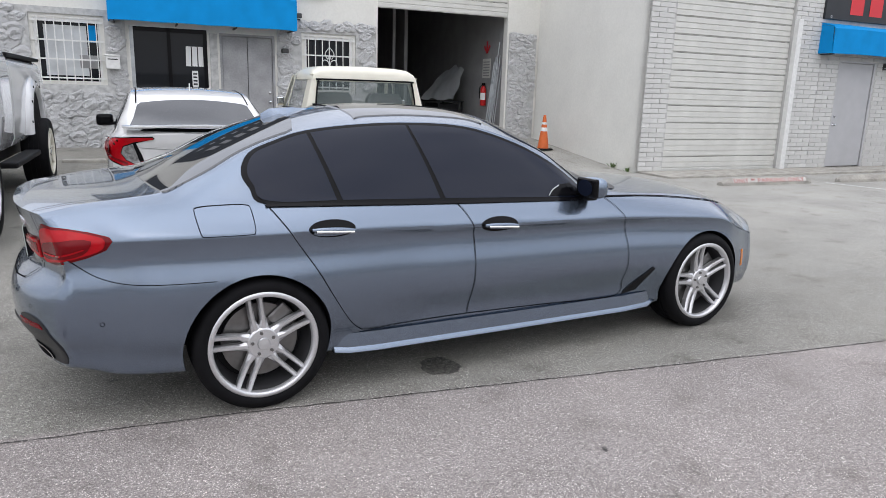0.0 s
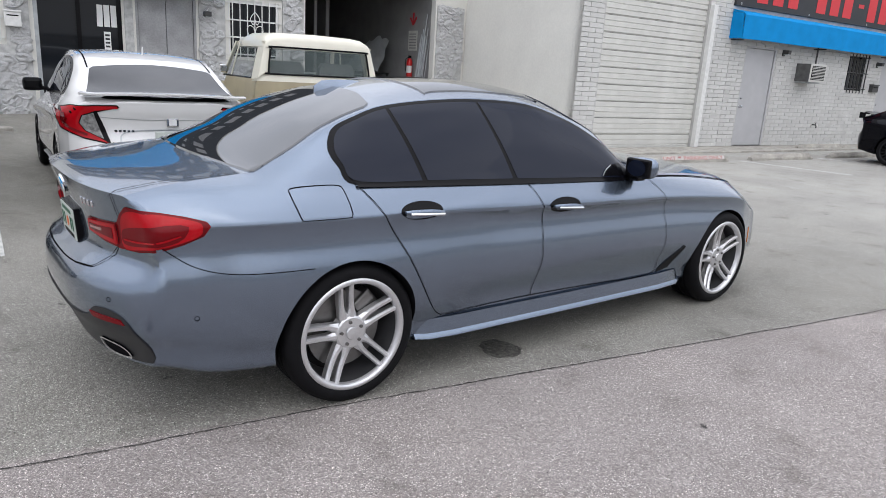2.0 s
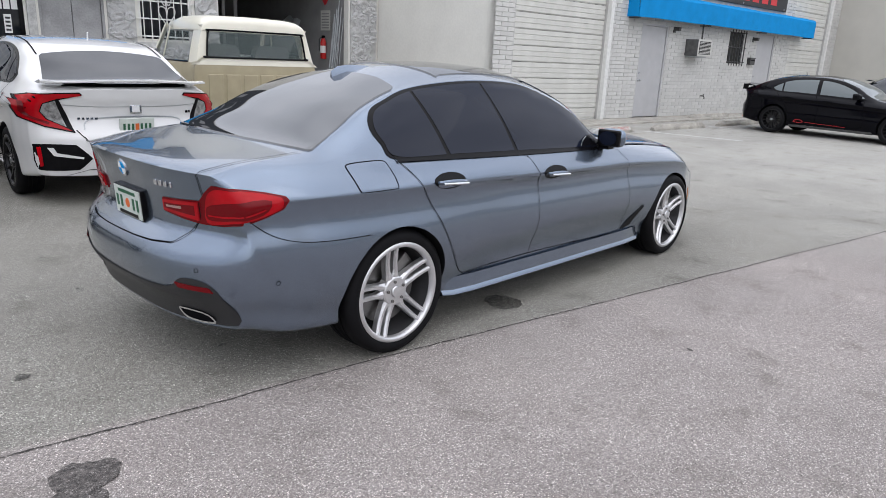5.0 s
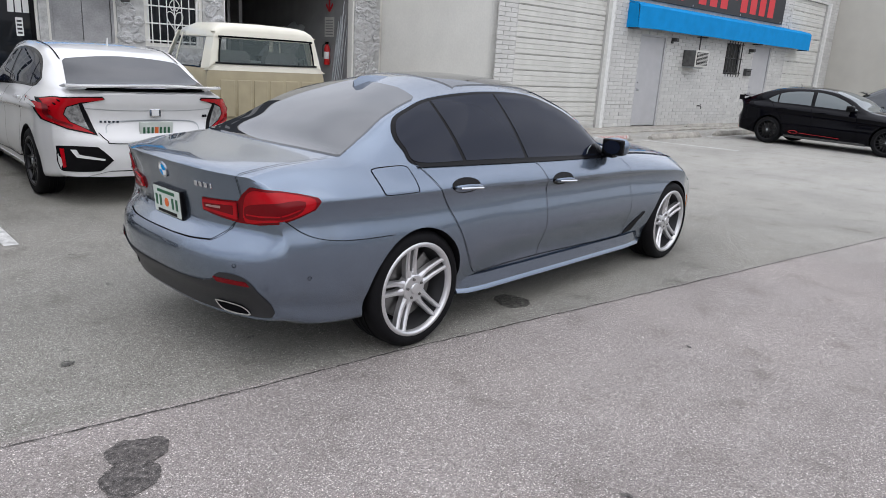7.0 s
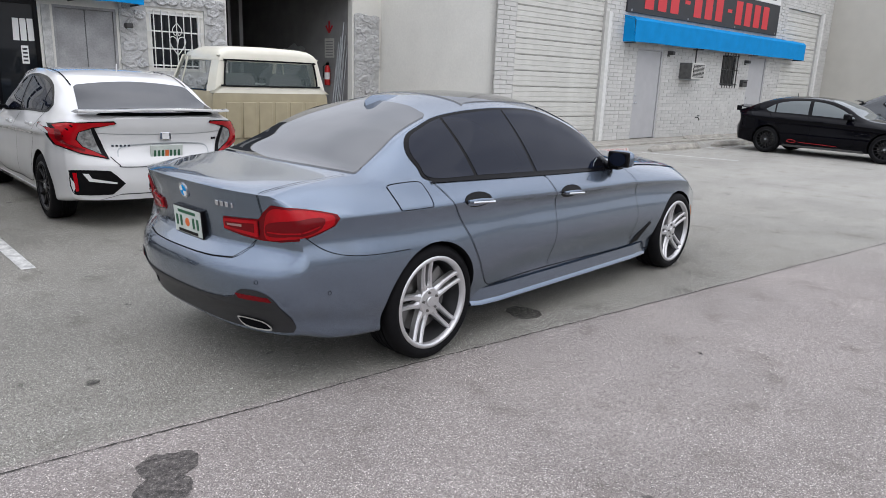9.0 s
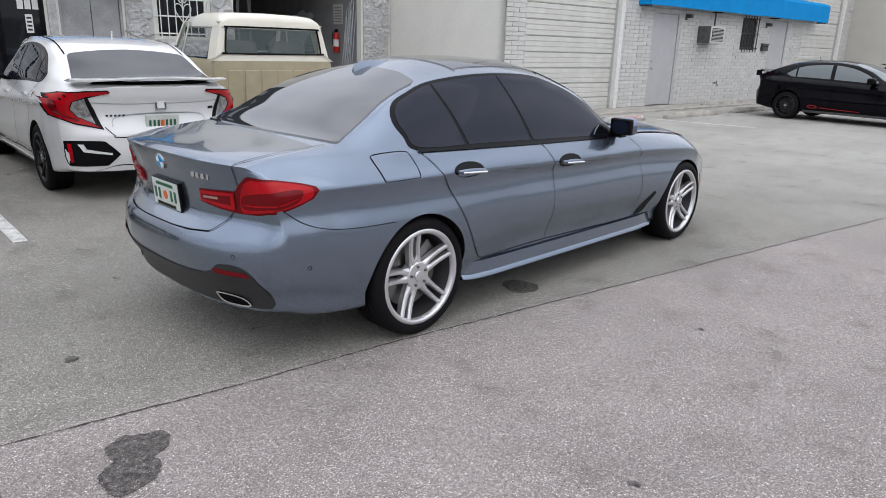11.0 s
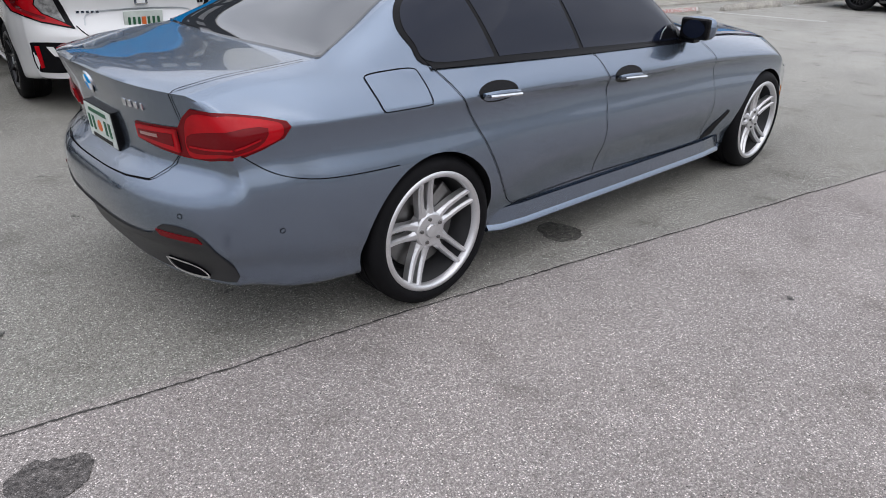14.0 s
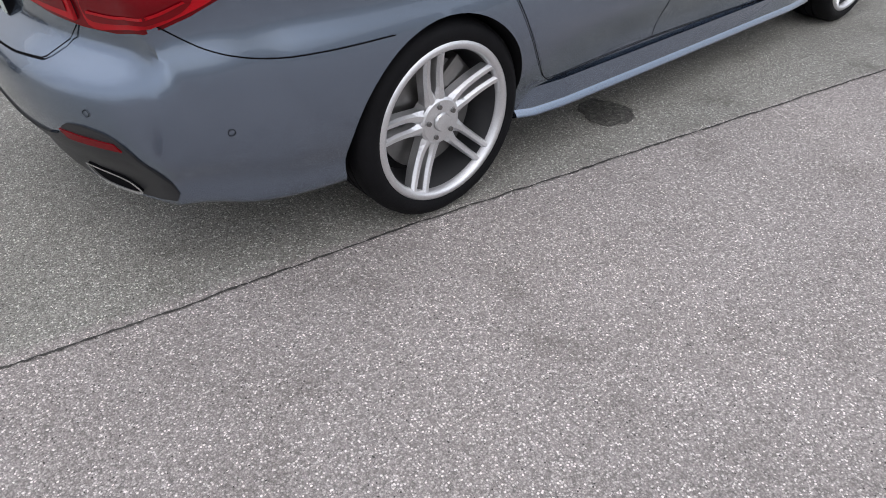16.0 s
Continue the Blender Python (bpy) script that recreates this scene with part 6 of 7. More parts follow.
        for k in range(2):
            p = sk.drop("rear", -0.50 - 0.03 * k, 0.845, 0.003)
            part("letter_bar", box(-0.003, 0.004, -0.011, 0.011, -0.012, 0.012), M_TRIM, th, matrix=Matrix.Translation(p))
    return th


M_RIM_BLACK = material("black_alloy", (0.02, 0.02, 0.022), 0.3, 0.6)
build_compact("white four-door compact car with black wheels and a thin boot wing", pose(0.52, 5.02, 0, 0, 0, 86), M_WHITE_PAINT, M_GLASS_TINT, M_RIM_BLACK, 1.06)
# raised grey base colour stands in for sky reflected in the glass
M_GREY_GLASS = material("pale_reflecting_car_glass", (0.10, 0.12, 0.125), 0.05, spec=0.9)
build_compact("gloss black hatchback with red stripes, wing and black wheels", pose(16.70, 3.48, 0, 0, 0, -96), M_BLACK_PAINT, M_GREY_GLASS, M_RIM_BLACK, 1.0, True, False, 16)
M_DARKGREY_PAINT = material("dark_grey_car_paint", (0.05, 0.055, 0.06), 0.2, 0.4, coat=1.0)
build_compact("dark grey hatchback parked beyond the black one", pose(20.2, 1.6, 0, 0, 0, -96), M_DARKGREY_PAINT, M_GREY_GLASS, M_RIM, 1.2, True, False, 8)


def loop_loft(rings, cap=True, bm=None):
    bm = bm or bmesh.new()
    rows = [[bm.verts.new(p) for p in r] for r in rings]
    n = len(rows[0])
    for a, b in zip(rows, rows[1:]):
        for j in range(n):
            bm.faces.new((a[j], a[(j + 1) % n], b[(j + 1) % n], b[j]))
    if cap:
        bm.faces.new(rows[0][::-1]), bm.faces.new(rows[-1])
    return bm


def build_pickup():
    """An old cab-and-chassis pickup; local x across, y forward, rear of the cab at y = 0."""
    th = thing("pickup_truck", "old pickup cab in cream over tan, chrome-free rear window", "truck", pose(3.08, 6.25, 0, 0, 0, -3) @ Matrix.Diagonal((0.93, 1, 1, 1)))
    hw, hr = 0.97, 0.785

    # cab shell, a frame round real openings: roof, posts, lower panels
    def roof_ring(y, z0, w, h):
        return [(-w, y, z0), (-w + 0.012, y, z0 + h * 0.32), (-w + 0.05, y, z0 + h * 0.64), (-w + 0.14, y, z0 + h * 0.86), (-w + 0.3, y, z0 + h * 0.95), (0, y, z0 + h), (w - 0.3, y, z0 + h * 0.95), (w - 0.14, y, z0 + h * 0.86), (w - 0.05, y, z0 + h * 0.64), (w - 0.012, y, z0 + h * 0.32), (w, y, z0), (w - 0.05, y, z0 - 0.012), (-w + 0.05, y, z0 - 0.012)]

    part("roof", loop_loft([roof_ring(y, z, w, h) for y, z, w, h in ((-0.018, 1.655, 0.832, 0.09), (-0.008, 1.655, 0.842, 0.135), (0.03, 1.655, 0.848, 0.172), (0.10, 1.655, 0.85, 0.195), (0.25, 1.655, 0.85, 0.207), (0.8, 1.66, 0.845, 0.206), (1.12, 1.66, 0.82, 0.16), (1.2, 1.66, 0.79, 0.07))]), M_CREAM, th, smooth=True)
    # rear wall with the window opening
    rim = spline([(-0.80, 1.36), (-0.765, 1.60), (-0.735, 1.648), (-0.68, 1.663), (0.68, 1.663), (0.735, 1.648), (0.765, 1.60), (0.80, 1.36), (0.785, 1.328), (0.74, 1.318), (-0.74, 1.318), (-0.785, 1.328)], 4, True)
    outer = []
    for x, z in rim:
        if z > 1.60:
            outer.append((x * 1.09, 1.72))
        elif z < 1.36:
            outer.append((x * 1.20, 1.22))
        else:
            outer.append((math.copysign(0.955 - (z - 1.22) * 0.26, x), z))
    bm = bmesh.new()
    n = len(rim)
    layers = []
    for y in (0.0, 0.05):
        layers.append(([bm.verts.new((x, y - (1.75 - z) * 0.10, z)) for x, z in rim], [bm.verts.new((x, y - (1.75 - z) * 0.10, z)) for x, z in outer]))
    for (ri, ro), fl in zip(layers, (1, -1)):
        for i in range(n):
            f = (ri[i], ri[(i + 1) % n], ro[(i + 1) % n], ro[i])
            bm.faces.new(f[::fl])
    for i in range(n):
        j = (i + 1) % n
        bm.faces.new((layers[0][0][i], layers[1][0][i], layers[1][0][j], layers[0][0][j]))
        bm.faces.new((layers[0][1][i], layers[0][1][j], layers[1][1][j], layers[1][1][i]))
    part("rear_wall", bm, M_CREAM, th, smooth=True, sharp=30)
    gl = part("rear_window", box(-0.775, 0.775, 0.0, 0.006, 1.325, 1.66), M_CLEAR, th, "clear curved rear window", matrix=Matrix.Translation((0, -0.02, 0)) @ Matrix.Shear("XZ", 4, (0, 0)))
    seal = [(x * 0.995, -0.012 - (1.75 - z) * 0.10, z) for x, z in rim]
    part("window_seal", tube(seal + [seal[0]], 0.013, 6), M_TRIM, th, "black rubber seal")
    # lower tan panel with pressed ribs
    part("lower_panel", loop_loft([[(-w, y0, z), (w, y0, z), (w, 0.03, z), (-w, 0.03, z)] for w, y0, z in ((0.93, -0.03, 0.5), (0.985, -0.05, 0.8), (1.0, -0.06, 1.05), (0.985, -0.052, 1.18), (0.965, -0.05, 1.22))]), M_TAN, th, smooth=True, sharp=30)
    for k in range(6):
        x0 = -0.79 + k * 0.27
        part("pressed_rib", box(x0, x0 + 0.225, -0.066, -0.04, 0.6, 1.10, 0.012, 3), M_TAN, th)
    # doors, posts and side glass
    for s in (-1, 1):
        part("door_panel", loop_loft([[(s * a, y, z) for y in (0.0, 0.3, 0.9, 1.25)] + [(s * (a - 0.06), y, z) for y in (1.25, 0.9, 0.3, 0.0)] for a, z in ((0.95, 0.5), (1.0, 0.75), (1.005, 1.0), (0.985, 1.17), (0.955, 1.24))]), M_TAN, th, smooth=True, sharp=30)
        part("rear_post", loop_loft([[(s * a, y0, z), (s * a, y1, z), (s * (a - 0.06), y1, z), (s * (a - 0.06), y0, z)] for a, y0, y1, z in ((0.955, -0.04, 0.20, 1.235), (0.90, -0.02, 0.21, 1.45), (0.822, 0.0, 0.22, 1.73))]), M_CREAM, th)
        part("front_post", loop_loft([[(s * a, y, z), (s * a, y + 0.05, z), (s * (a - 0.05), y + 0.05, z), (s * (a - 0.05), y, z)] for a, y, z in ((0.95, 1.42, 1.235), (0.83, 1.13, 1.73))]), M_CREAM, th)
        bm = bmesh.new()
        bm.faces.new([bm.verts.new((s * x, y, z)) for x, y, z in ((0.94, 0.2, 1.25), (0.94, 1.42, 1.25), (0.825, 1.13, 1.72), (0.825, 0.22, 1.72))])
        bmesh.ops.solidify(bm, geom=bm.faces[:], thickness=0.006)
        part("side_window", bm, M_CLEAR, th, "clear side window")
        part("vent_post", tube([(s * 0.935, 1.08, 1.25), (s * 0.832, 0.98, 1.70)], 0.012, 6), M_CREAM, th)
        part("side_trim", tube([(s * 0.95, 0.2, 1.25), (s * 0.95, 1.42, 1.25)], 0.012, 6), M_TRIM, th)
        part("mirror", box(s * 1.06 - 0.06, s * 1.06 + 0.06, 1.05, 1.09, 1.28, 1.40, 0.02), M_CHROME, th, "small chrome door mirror")
        wheel(th, 0, 0, 0, 0.37, 0.20, 0.2, s, 8, (M_RIM, M_BLACK), False).matrix_basis = pose(s * 0.95, 2.05, 0.37, 0, 0, 90 if s > 0 else -90)
        part("seat_back", loop_loft([[(s * 0.42 + q * 0.30 * e, 0.25 + y, z) for q, y in ((-1, 0), (1, 0), (1, 0.12), (-1, 0.12))] for e, z in ((1, 0.7), (1, 1.3), (0.95, 1.42), (0.75, 1.49))]), M_SEAT, th, "grey vinyl seat back")
        part("frame_rail", box(s * 0.42 - 0.04, s * 0.42 + 0.04, -1.4, 3.0, 0.40, 0.52, 0.01), M_BLACK, th)
        part("front_wing", loop_loft([[(s * a, y, z) for a, z in ((0.62, 1.08), (0.92, 1.06), (1.0, 0.95), (1.0, 0.72), (0.7, 0.72))] for y in (1.3, 1.7, 2.5, 2.75)]), M_TAN, th)
    part("dashboard", box(-0.85, 0.85, 1.15, 1.42, 1.0, 1.22, 0.04), M_BLACK, th)
    part("steering_wheel", tube([(-0.45 + 0.19 * math.cos(a), 0.86 + 0.05 * math.sin(a), 1.22 + 0.17 * math.sin(a)) for a in np.linspace(0, 2 * math.pi, 25)], 0.011, 6), M_BLACK, th)
    part("cab_bar", box(-0.2, 0.42, 0.42, 0.45, 1.33, 1.36), M_PAPER, th)
    part("bonnet", loop_loft([[(-0.66, y, 1.05), (-0.62, y, z - 0.02), (0, y, z), (0.62, y, z - 0.02), (0.66, y, 1.05)] for y, z in ((1.38, 1.18), (1.9, 1.17), (2.5, 1.14), (2.75, 1.08))]), M_TAN, th, smooth=True)
    part("grille", box(-0.95, 0.95, 2.75, 2.8, 0.75, 1.02, 0.02), M_CHROME, th)
    bm = bmesh.new()
    bm.faces.new([bm.verts.new(p) for p in ((-0.88, 1.45, 1.23), (0.88, 1.45, 1.23), (0.78, 1.16, 1.72), (-0.78, 1.16, 1.72))])
    bmesh.ops.solidify(bm, geom=bm.faces[:], thickness=0.006)
    part("windscreen", bm, M_CLEAR, th, "clear windscreen")
    part("floor_pan", box(-0.9, 0.9, 0.0, 1.4, 0.5, 0.55), M_BLACK, th)


build_pickup()


def build_lifted_truck():
    """A lifted white truck; local x to its outer side, y along it, rear axle at y = 0."""
    th = thing("lifted_truck", "white lifted truck with bolted wing flares and tall black tyres", "truck", pose(-2.12, 8.7, 0.04, 0, 0, -6))
    hw = 1.0

    def side(y, z0, z1, w=hw):
        half = [(w - 0.06, z0), (w - 0.015, z0 + 0.10), (w, z0 + 0.35), (w, z1 - 0.30), (w - 0.02, z1 - 0.12), (w - 0.05, z1 - 0.04), (w - 0.10, z1)]
        return [(a, y, b) for a, b in half] + [(-a, y, b) for a, b in reversed(half)]

    part("bed", loop_loft([side(1.25, 0.80, 1.70, hw - 0.06), side(1.18, 0.74, 1.76), side(-0.2, 0.70, 1.77), side(-1.55, 0.68, 1.78)]), M_WHITE_PAINT, th, smooth=True, sharp=40)
    for s in (-1, 1):
        part("bed_rail", box(s * (hw - 0.09) - 0.07, s * (hw - 0.09) + 0.07, -1.5, 1.15, 1.77, 1.82, 0.02), M_BLACK, th, "black plastic bed rail cap")
    part("cab_rear", loop_loft([side(-1.60, 0.68, 1.84, hw - 0.01), side(-1.64, 0.68, 1.87), side(-4.75, 0.66, 1.87), side(-4.85, 0.7, 1.8, hw - 0.05)]), M_WHITE_PAINT, th, smooth=True, sharp=40)
    for z in (1.58, 1.70):
        part("body_crease", box(hw - 0.012, hw + 0.006, -4.0, -1.68, z, z + 0.014, 0.004), M_WHITE_PAINT, th)
    part("door_handle", box(hw - 0.01, hw + 0.04, -2.75, -2.5, 1.36, 1.41, 0.015), M_BLACK, th, "black door handle")
    for y in (0.0, -4.15):
        for s in (-1, 1):
            wheel(th, 0, 0, 0, 0.48, 0.335, 0.33, s, 8, (M_CREAM if y == 0 else M_RIM, M_CREAM), False).matrix_basis = pose(s * (hw + 0.19), y, 0.48, 0, 0, 90 if s > 0 else -90)
            arc = [(math.cos(a), math.sin(a)) for a in np.linspace(-0.12, math.pi + 0.12, 23)]
            cz = 0.84
            part("wing_flare", loop_loft([[(s * (hw - 0.03), y + 0.70 * p, cz + 0.70 * q), (s * (hw + 0.015), y + 0.69 * p, cz + 0.69 * q), (s * (hw + 0.06), y + 0.65 * p, cz + 0.65 * q), (s * (hw + 0.075), y + 0.57 * p, cz + 0.57 * q), (s * (hw + 0.05), y + 0.55 * p, cz + 0.55 * q), (s * (hw - 0.03), y + 0.55 * p, cz + 0.55 * q)] for p, q in arc]), M_WHITE_PAINT, th, "white bolt-on wing flare", smooth=True, sharp=40)
            for k in range(7):
                a = 0.15 + k * (math.pi - 0.3) / 6
                part("bolt", lathe([(0.0, -0.012), (0.016, -0.010), (0.02, 0.0)], 8), M_BLACK, th, matrix=pose(s * (hw + 0.064), y + 0.63 * math.cos(a), cz + 0.63 * math.sin(a), 0, 0, 90 if s > 0 else -90))
            # flat black sheet on the uncut side stands in for the shaded arch opening
            well = [(hw + 0.012, y + 0.56 * p, cz + 0.56 * q) for p, q in arc]
            bm = bmesh.new()
            bm.faces.new([bm.verts.new((s * a, b, c)) for a, b, c in well])
            bmesh.ops.solidify(bm, geom=bm.faces[:], thickness=0.006)
            part("arch_shade", bm, M_BLACK, th)
    for s in (-1, 1):
        part("running_board", box(s * (hw + 0.05) - 0.10, s * (hw + 0.05) + 0.10, -2.55, -0.75, 0.50, 0.57, 0.03, 3), M_BLACK, th, "black tubular step")
    part("chassis", box(-0.7, 0.7, -4.0, 1.1, 0.42, 0.75, 0.02), M_BLACK, th)


build_lifted_truck()

# ---- things in the open garage ----


def garage_things():
    u = -1.01
    th = thing("fire_extinguisher", "red fire extinguisher on the grey garage wall", "fire extinguisher", MB @ pose(u - 0.09, FV + 1.15, 1.22))
    part("cylinder", lathe([(0.0, 0.0), (0.075, 0.01), (0.08, 0.04), (0.08, 0.42), (0.06, 0.49), (0.03, 0.53), (0.0, 0.53)], 24, "z"), M_FIRE, th, smooth=True)
    part("valve", box(-0.025, 0.025, -0.05, 0.05, 0.53, 0.60, 0.01), M_TRIM, th)
    part("hose", tube([(0, 0.05, 0.57), (-0.05, 0.12, 0.5), (-0.05, 0.12, 0.2)], 0.012, 8), M_BLACK, th)
    part("label", lathe([(0.0815, 0.16), (0.0815, 0.34)], 16, "z", None, math.pi * 0.75, math.pi * 1.6), M_PAPER, th)
    th = thing("wall_notice", "pale notice with dark unreadable lines", "notice", MB)
    part("board", box(u - 0.012, u - 0.004, FV + 0.95, FV + 1.4, 1.95, 2.45), M_SHUTTER, th)
    for k in range(6):
        part("line_bar", box(u - 0.015, u - 0.0125, FV + 1.0, FV + 1.35, 2.0 + k * 0.07, 2.03 + k * 0.07), M_GREYWALL, th)
    th = thing("arrow_sign", "red arrow pointing down on the garage wall", "sign", MB)
    part("shaft", box(u - 0.012, u - 0.004, FV + 1.15, FV + 1.22, 2.62, 2.9), M_SIGN_RED, th)
    for s in (-1, 1):
        part("barb", box(-0.004, 0.004, -0.03, 0.03, 0.0, 0.24), M_SIGN_RED, th, matrix=pose(u - 0.008, FV + 1.185, 2.60, s * 42, 0, 0))
    rnd = random.Random(4)
    for k in range(14):
        th = thing("metal_pole", "thin grey metal pole leaning on the garage wall", "pole", MB, "poles by the garage wall")
        y = FV + 0.34 + k * 0.03
        top = 2.55 + rnd.uniform(-0.5, 0.35)
        part("tube", tube([(u - 0.22 - rnd.uniform(0, 0.10), y + rnd.uniform(-0.04, 0.04), FZ), (u - 0.03 - 0.012 * (k % 3), y + rnd.uniform(-0.05, 0.05), top)], 0.011 + rnd.uniform(0, 0.006), 6), M_STEEL, th)
    # draped sheet over a rack
    th = thing("draped_sheet", "pale plastic sheet draped over a dark rack", "sheet", MB)
    bm = bmesh.new()
    g = []
    for i in range(13):
        row = []
        for j in range(9):
            a, b = i / 12, j / 8
            row.append(bm.verts.new((u - 0.35 - 0.8 * (1 - b) * (0.35 + 0.65 * a) + 0.03 * math.sin(9 * a + 3 * b), FV + 1.9 + 1.1 * a + 0.05 * math.sin(11 * b), 1.35 + 0.95 * b - 0.25 * abs(a - 0.5) * b + 0.04 * math.sin(13 * a))))
        g.append(row)
    for i in range(12):
        for j in range(8):
            bm.faces.new((g[i][j], g[i + 1][j], g[i + 1][j + 1], g[i][j + 1]))
    bmesh.ops.solidify(bm, geom=bm.faces[:], thickness=0.004)
    part("sheet", bm, M_SHEET, th, smooth=True)
    th = thing("tool_rack", "dark steel rack with boxes against the garage wall", "rack", MB)
    for y in (FV + 1.8, FV + 3.1):
        for x in (u - 1.1, u - 0.4):
            part("post", box(x - 0.02, x + 0.02, y - 0.02, y + 0.02, FZ, 1.34), M_BLACK, th)
    for z in (0.5, 0.95, 1.3):
        part("shelf", box(u - 1.14, u - 0.36, FV + 1.76, FV + 3.14, z, z + 0.03), M_BLACK, th)
    th = thing("storage_bin", "black plastic storage bin under the draped sheet", "bin", MB)
    part("tub", box(u - 1.05, u - 0.45, FV + 1.9, FV + 2.9, 0.985, 1.25, 0.03), M_BLACK, th)
    th = thing("door_post", "pale steel post inside the garage", "post", MB)
    part("post", box(-3.02, -2.94, FV + 3.0, FV + 3.08, FZ, 4.45), M_GREYWALL, th)


garage_things()

# ---- veneer stones and bricks, last ----


def stone_mesh(seed):
    rnd = random.Random(seed)
    bm = bmesh.new()
    n = 9
    r = [rnd.uniform(0.80, 1.12) for _ in range(n)]
    a0 = rnd.uniform(0, 6.28)
    base = [(math.cos(a0 + 2 * math.pi * i / n) * r[i], math.sin(a0 + 2 * math.pi * i / n) * r[i]) for i in range(n)]
    rows = [[bm.verts.new((x * k, d + rnd.uniform(-0.10, 0.10) * j, z * k)) for x, z in base] for j, (k, d) in enumerate(((1.02, 0.25), (0.98, -0.22), (0.80, -0.55), (0.42, -0.62)))]
    for a, b in zip(rows, rows[1:]):
        for i in range(n):
            bm.faces.new((a[i], a[(i + 1) % n], b[(i + 1) % n], b[i]))
    c = bm.verts.new((rnd.uniform(-0.1, 0.1), -0.52 + rnd.uniform(-0.25, 0.2), rnd.uniform(-0.1, 0.1)))
    for i in range(n):
        bm.faces.new((rows[-1][i], rows[-1][(i + 1) % n], c))
    me = bpy.data.meshes.new("stone")
    bmesh.ops.recalc_face_normals(bm, faces=bm.faces[:])
    bm.to_mesh(me)
    bm.free()
    me.materials.append(M_STONE)
    return me


STONES = [stone_mesh(k) for k in range(10)]


def veneer(u0, u1, z0, z1, seed, holes):
    """Rubble stones bedded on the wall between u0 and u1."""
    th = tagged(part("stone_veneer", box(u0, u1, FV + 0.02, FV + 0.058, z0, z1), M_MORTAR, matrix=MB), "white-painted rough stone veneer with raised stones", "wall", kind="structure") if not holes else None
    if holes:
        th = wall_with_holes("stone_veneer", u0, u1, FV + 0.02, FV + 0.058, z0, z1, holes, M_MORTAR, "white-painted rough stone veneer with raised stones")
    rnd = random.Random(seed)
    step_u, step_z = 0.235, 0.165
    rows = int((z1 - z0) / step_z)
    for j in range(rows + 1):
        z = z0 + 0.07 + j * (z1 - z0 - 0.14) / max(rows, 1)
        u = u0 + 0.10 + (0.11 if j % 2 else 0.0)
        while u < u1 - 0.06:
            ru, rz = rnd.uniform(0.13, 0.20), rnd.uniform(0.098, 0.142)
            cu, cz = u + rnd.uniform(-0.025, 0.025), z + rnd.uniform(-0.02, 0.02)
            cu = min(max(cu, u0 + ru * 0.85), u1 - ru * 0.85)
            if not any(h[0] - ru * 0.9 < cu < h[1] + ru * 0.9 and h[2] - rz * 0.9 < cz < h[3] + rz * 0.9 for h in holes):
                share("stone", STONES[rnd.randrange(10)], th, Matrix.Translation((cu, FV + 0.02, cz)) @ Matrix.Rotation(rnd.uniform(-0.5, 0.5), 4, "Y") @ Matrix.Diagonal((ru, rnd.uniform(0.04, 0.09), rz, 1)))
            u += ru * 2 * 0.78
    return th


veneer(-12.6, -9.75, FZ, 2.92, 21, [(-11.42, -10.13, 1.48, 2.80)])
veneer(-8.15, -8.0, FZ, 2.6, 22, [])
veneer(-6.75, -4.5, FZ, 2.96, 23, [(-6.22, -4.98, 1.45, 2.74)])
veneer(-1.0, -0.22, FZ, 3.02, 24, [])


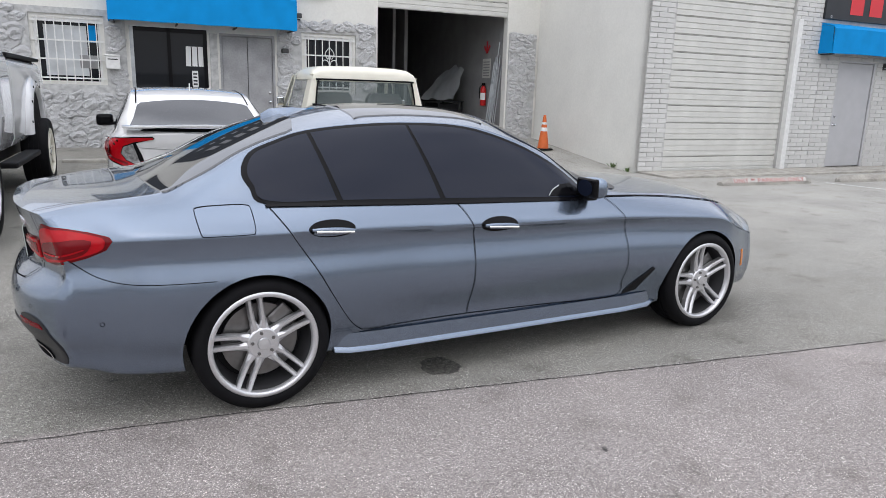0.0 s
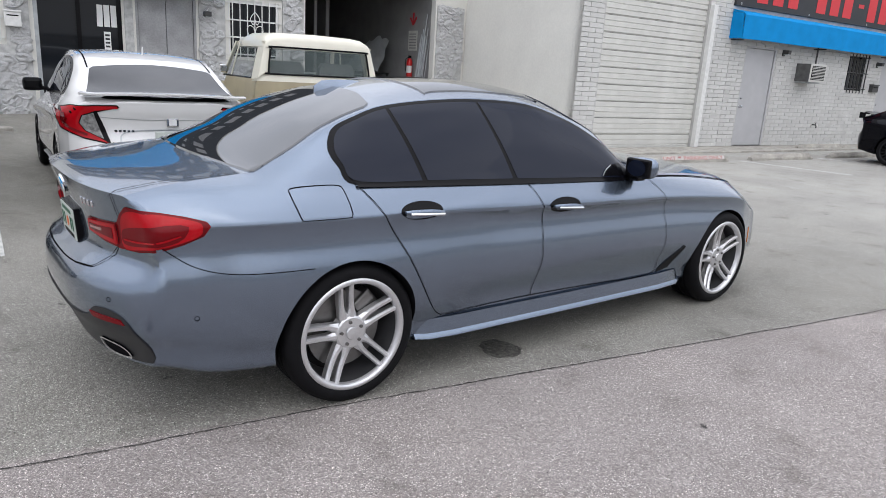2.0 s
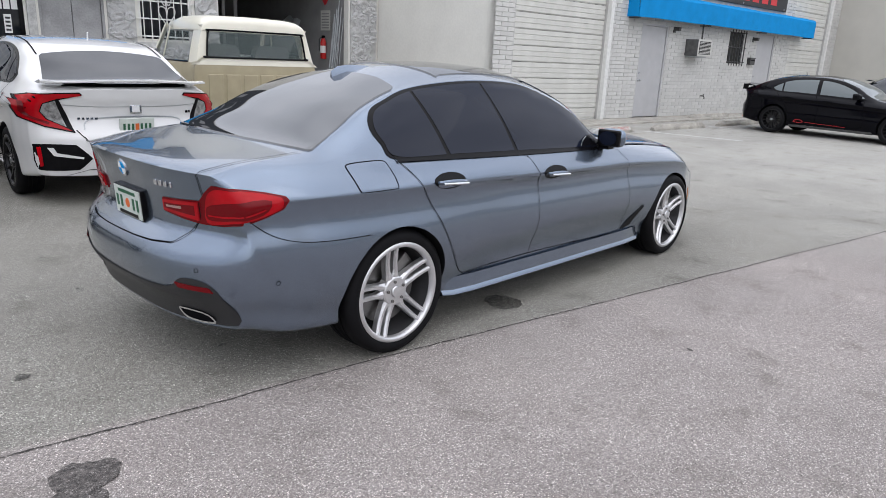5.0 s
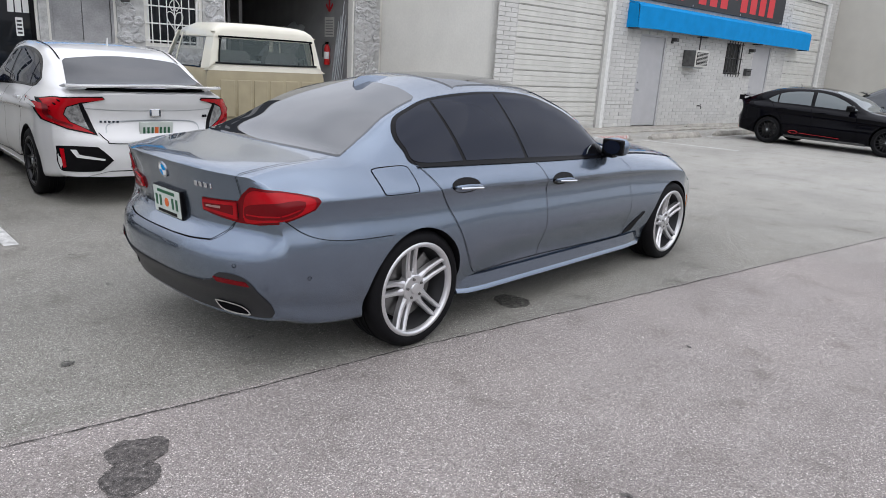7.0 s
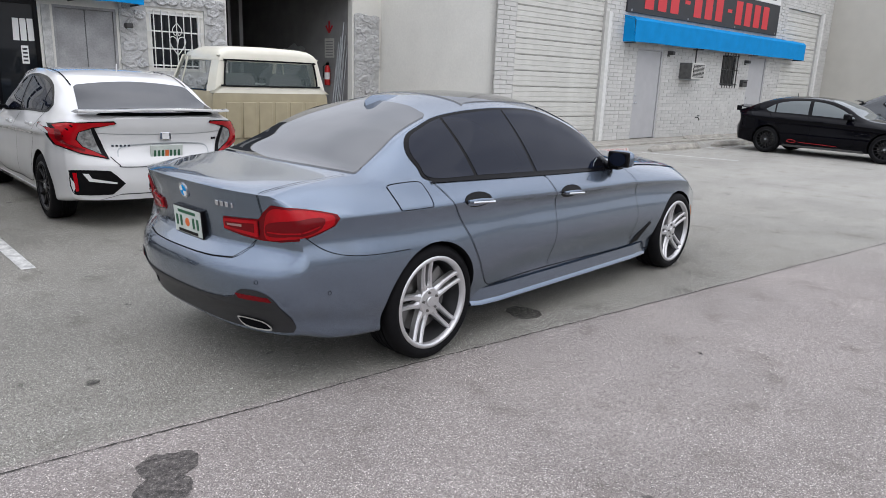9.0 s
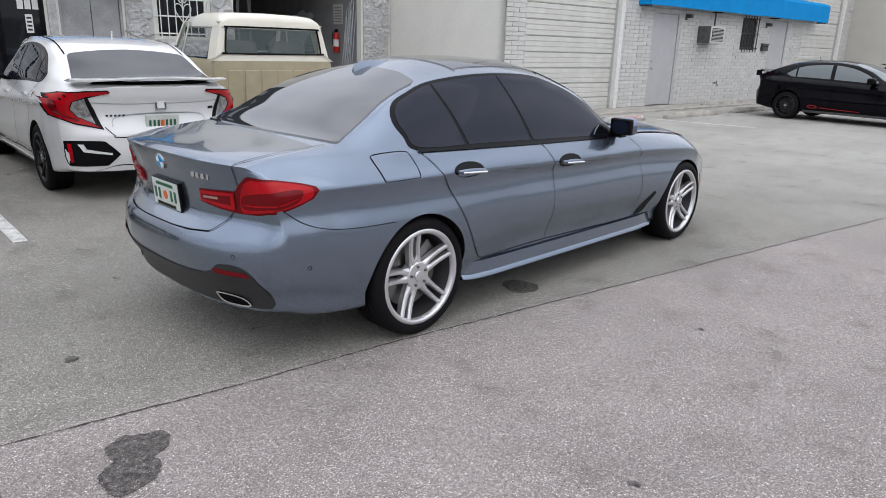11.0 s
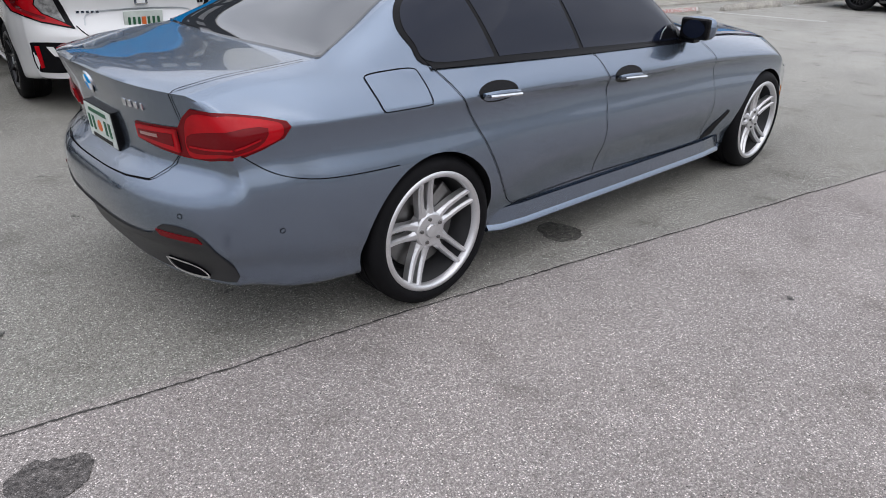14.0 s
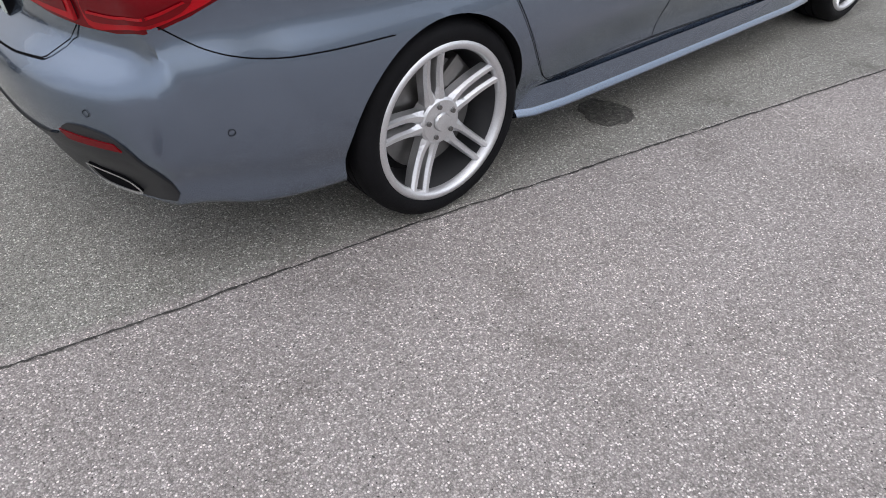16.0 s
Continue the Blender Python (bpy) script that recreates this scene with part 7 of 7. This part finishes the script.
def brick_field(name, u0, u1, z0, z1, holes, singles=None, deep=0.013):
    """Painted bricks in running bond, laid proud of the joint behind; those in the stretch named singles are objects of their own."""
    bl, bh, gap = 0.40, 0.100, 0.010
    rnd = random.Random(int(u0 * 100))
    verts, faces = [], []
    me = None
    j = 0
    z = z0
    while z + bh <= z1 + 0.02:
        u = u0 - (bl / 2 if j % 2 else 0)
        while u < u1 - 0.01:
            a, b = max(u + gap / 2, u0), min(u + bl - gap / 2, u1)
            spans = [(a, b)]
            for h in holes:
                if h[2] - 0.01 < z + bh / 2 < h[3] + 0.01:
                    spans = [t for s in spans for t in ((s[0], min(s[1], h[0])), (max(s[0], h[1]), s[1]))]
            for a, b in spans:
                if b - a < 0.03:
                    continue
                d = deep + rnd.uniform(-0.004, 0.004)
                y0, y1 = 0.05 - d, 0.049
                zz0, zz1 = z + gap / 2, z + bh - gap / 2
                e = 0.004
                if singles and singles[0] <= a and b <= singles[1] and singles[2] <= z <= singles[3] and abs(b - a - bl + gap) < 0.01:
                    if me is None:
                        bm = bmesh.new()
                        box(0, bl - gap, -deep, 0, 0, bh - gap, 0.004, 1, bm)
                        me = bpy.data.meshes.new("brick")
                        bm.to_mesh(me)
                        bm.free()
                        me.materials.append(M_BRICK)
                    share("brick", me, wall_2, Matrix.Translation((a, 0.05 - d + deep, zz0)))
                    continue
                k = len(verts)
                verts += [(a, y1, zz0), (b, y1, zz0), (b, y1, zz1), (a, y1, zz1), (a + e, y0, zz0 + e), (b - e, y0, zz0 + e), (b - e, y0, zz1 - e), (a + e, y0, zz1 - e)]
                faces += [(k + 4, k + 5, k + 6, k + 7), (k, k + 1, k + 5, k + 4), (k + 1, k + 2, k + 6, k + 5), (k + 2, k + 3, k + 7, k + 6), (k + 3, k, k + 4, k + 7)]
            u += bl
        z += bh
        j += 1
    mesh = bpy.data.meshes.new(name)
    mesh.from_pydata(verts, [], faces)
    mesh.materials.append(M_BRICK)
    ob = new(name, mesh)
    ob.parent = wall_2
    ob["kind"] = "stuff"
    return ob


HOLE_PAD = [(h[0] - 0.02, h[1] + 0.02, h[2], h[3] + 0.02) for h in B_HOLES]
brick_field("bricks", -0.13, 4.9, 0.04, 5.5, HOLE_PAD, (-0.13, 4.9, 0.0, 3.4))
brick_field("bricks", 4.9, 19.18, 0.04, 3.2, HOLE_PAD, (4.9, 10.2, 0.0, 2.2))
brick_field("bricks", 14.2, 19.18, 3.24, 5.5, HOLE_PAD)
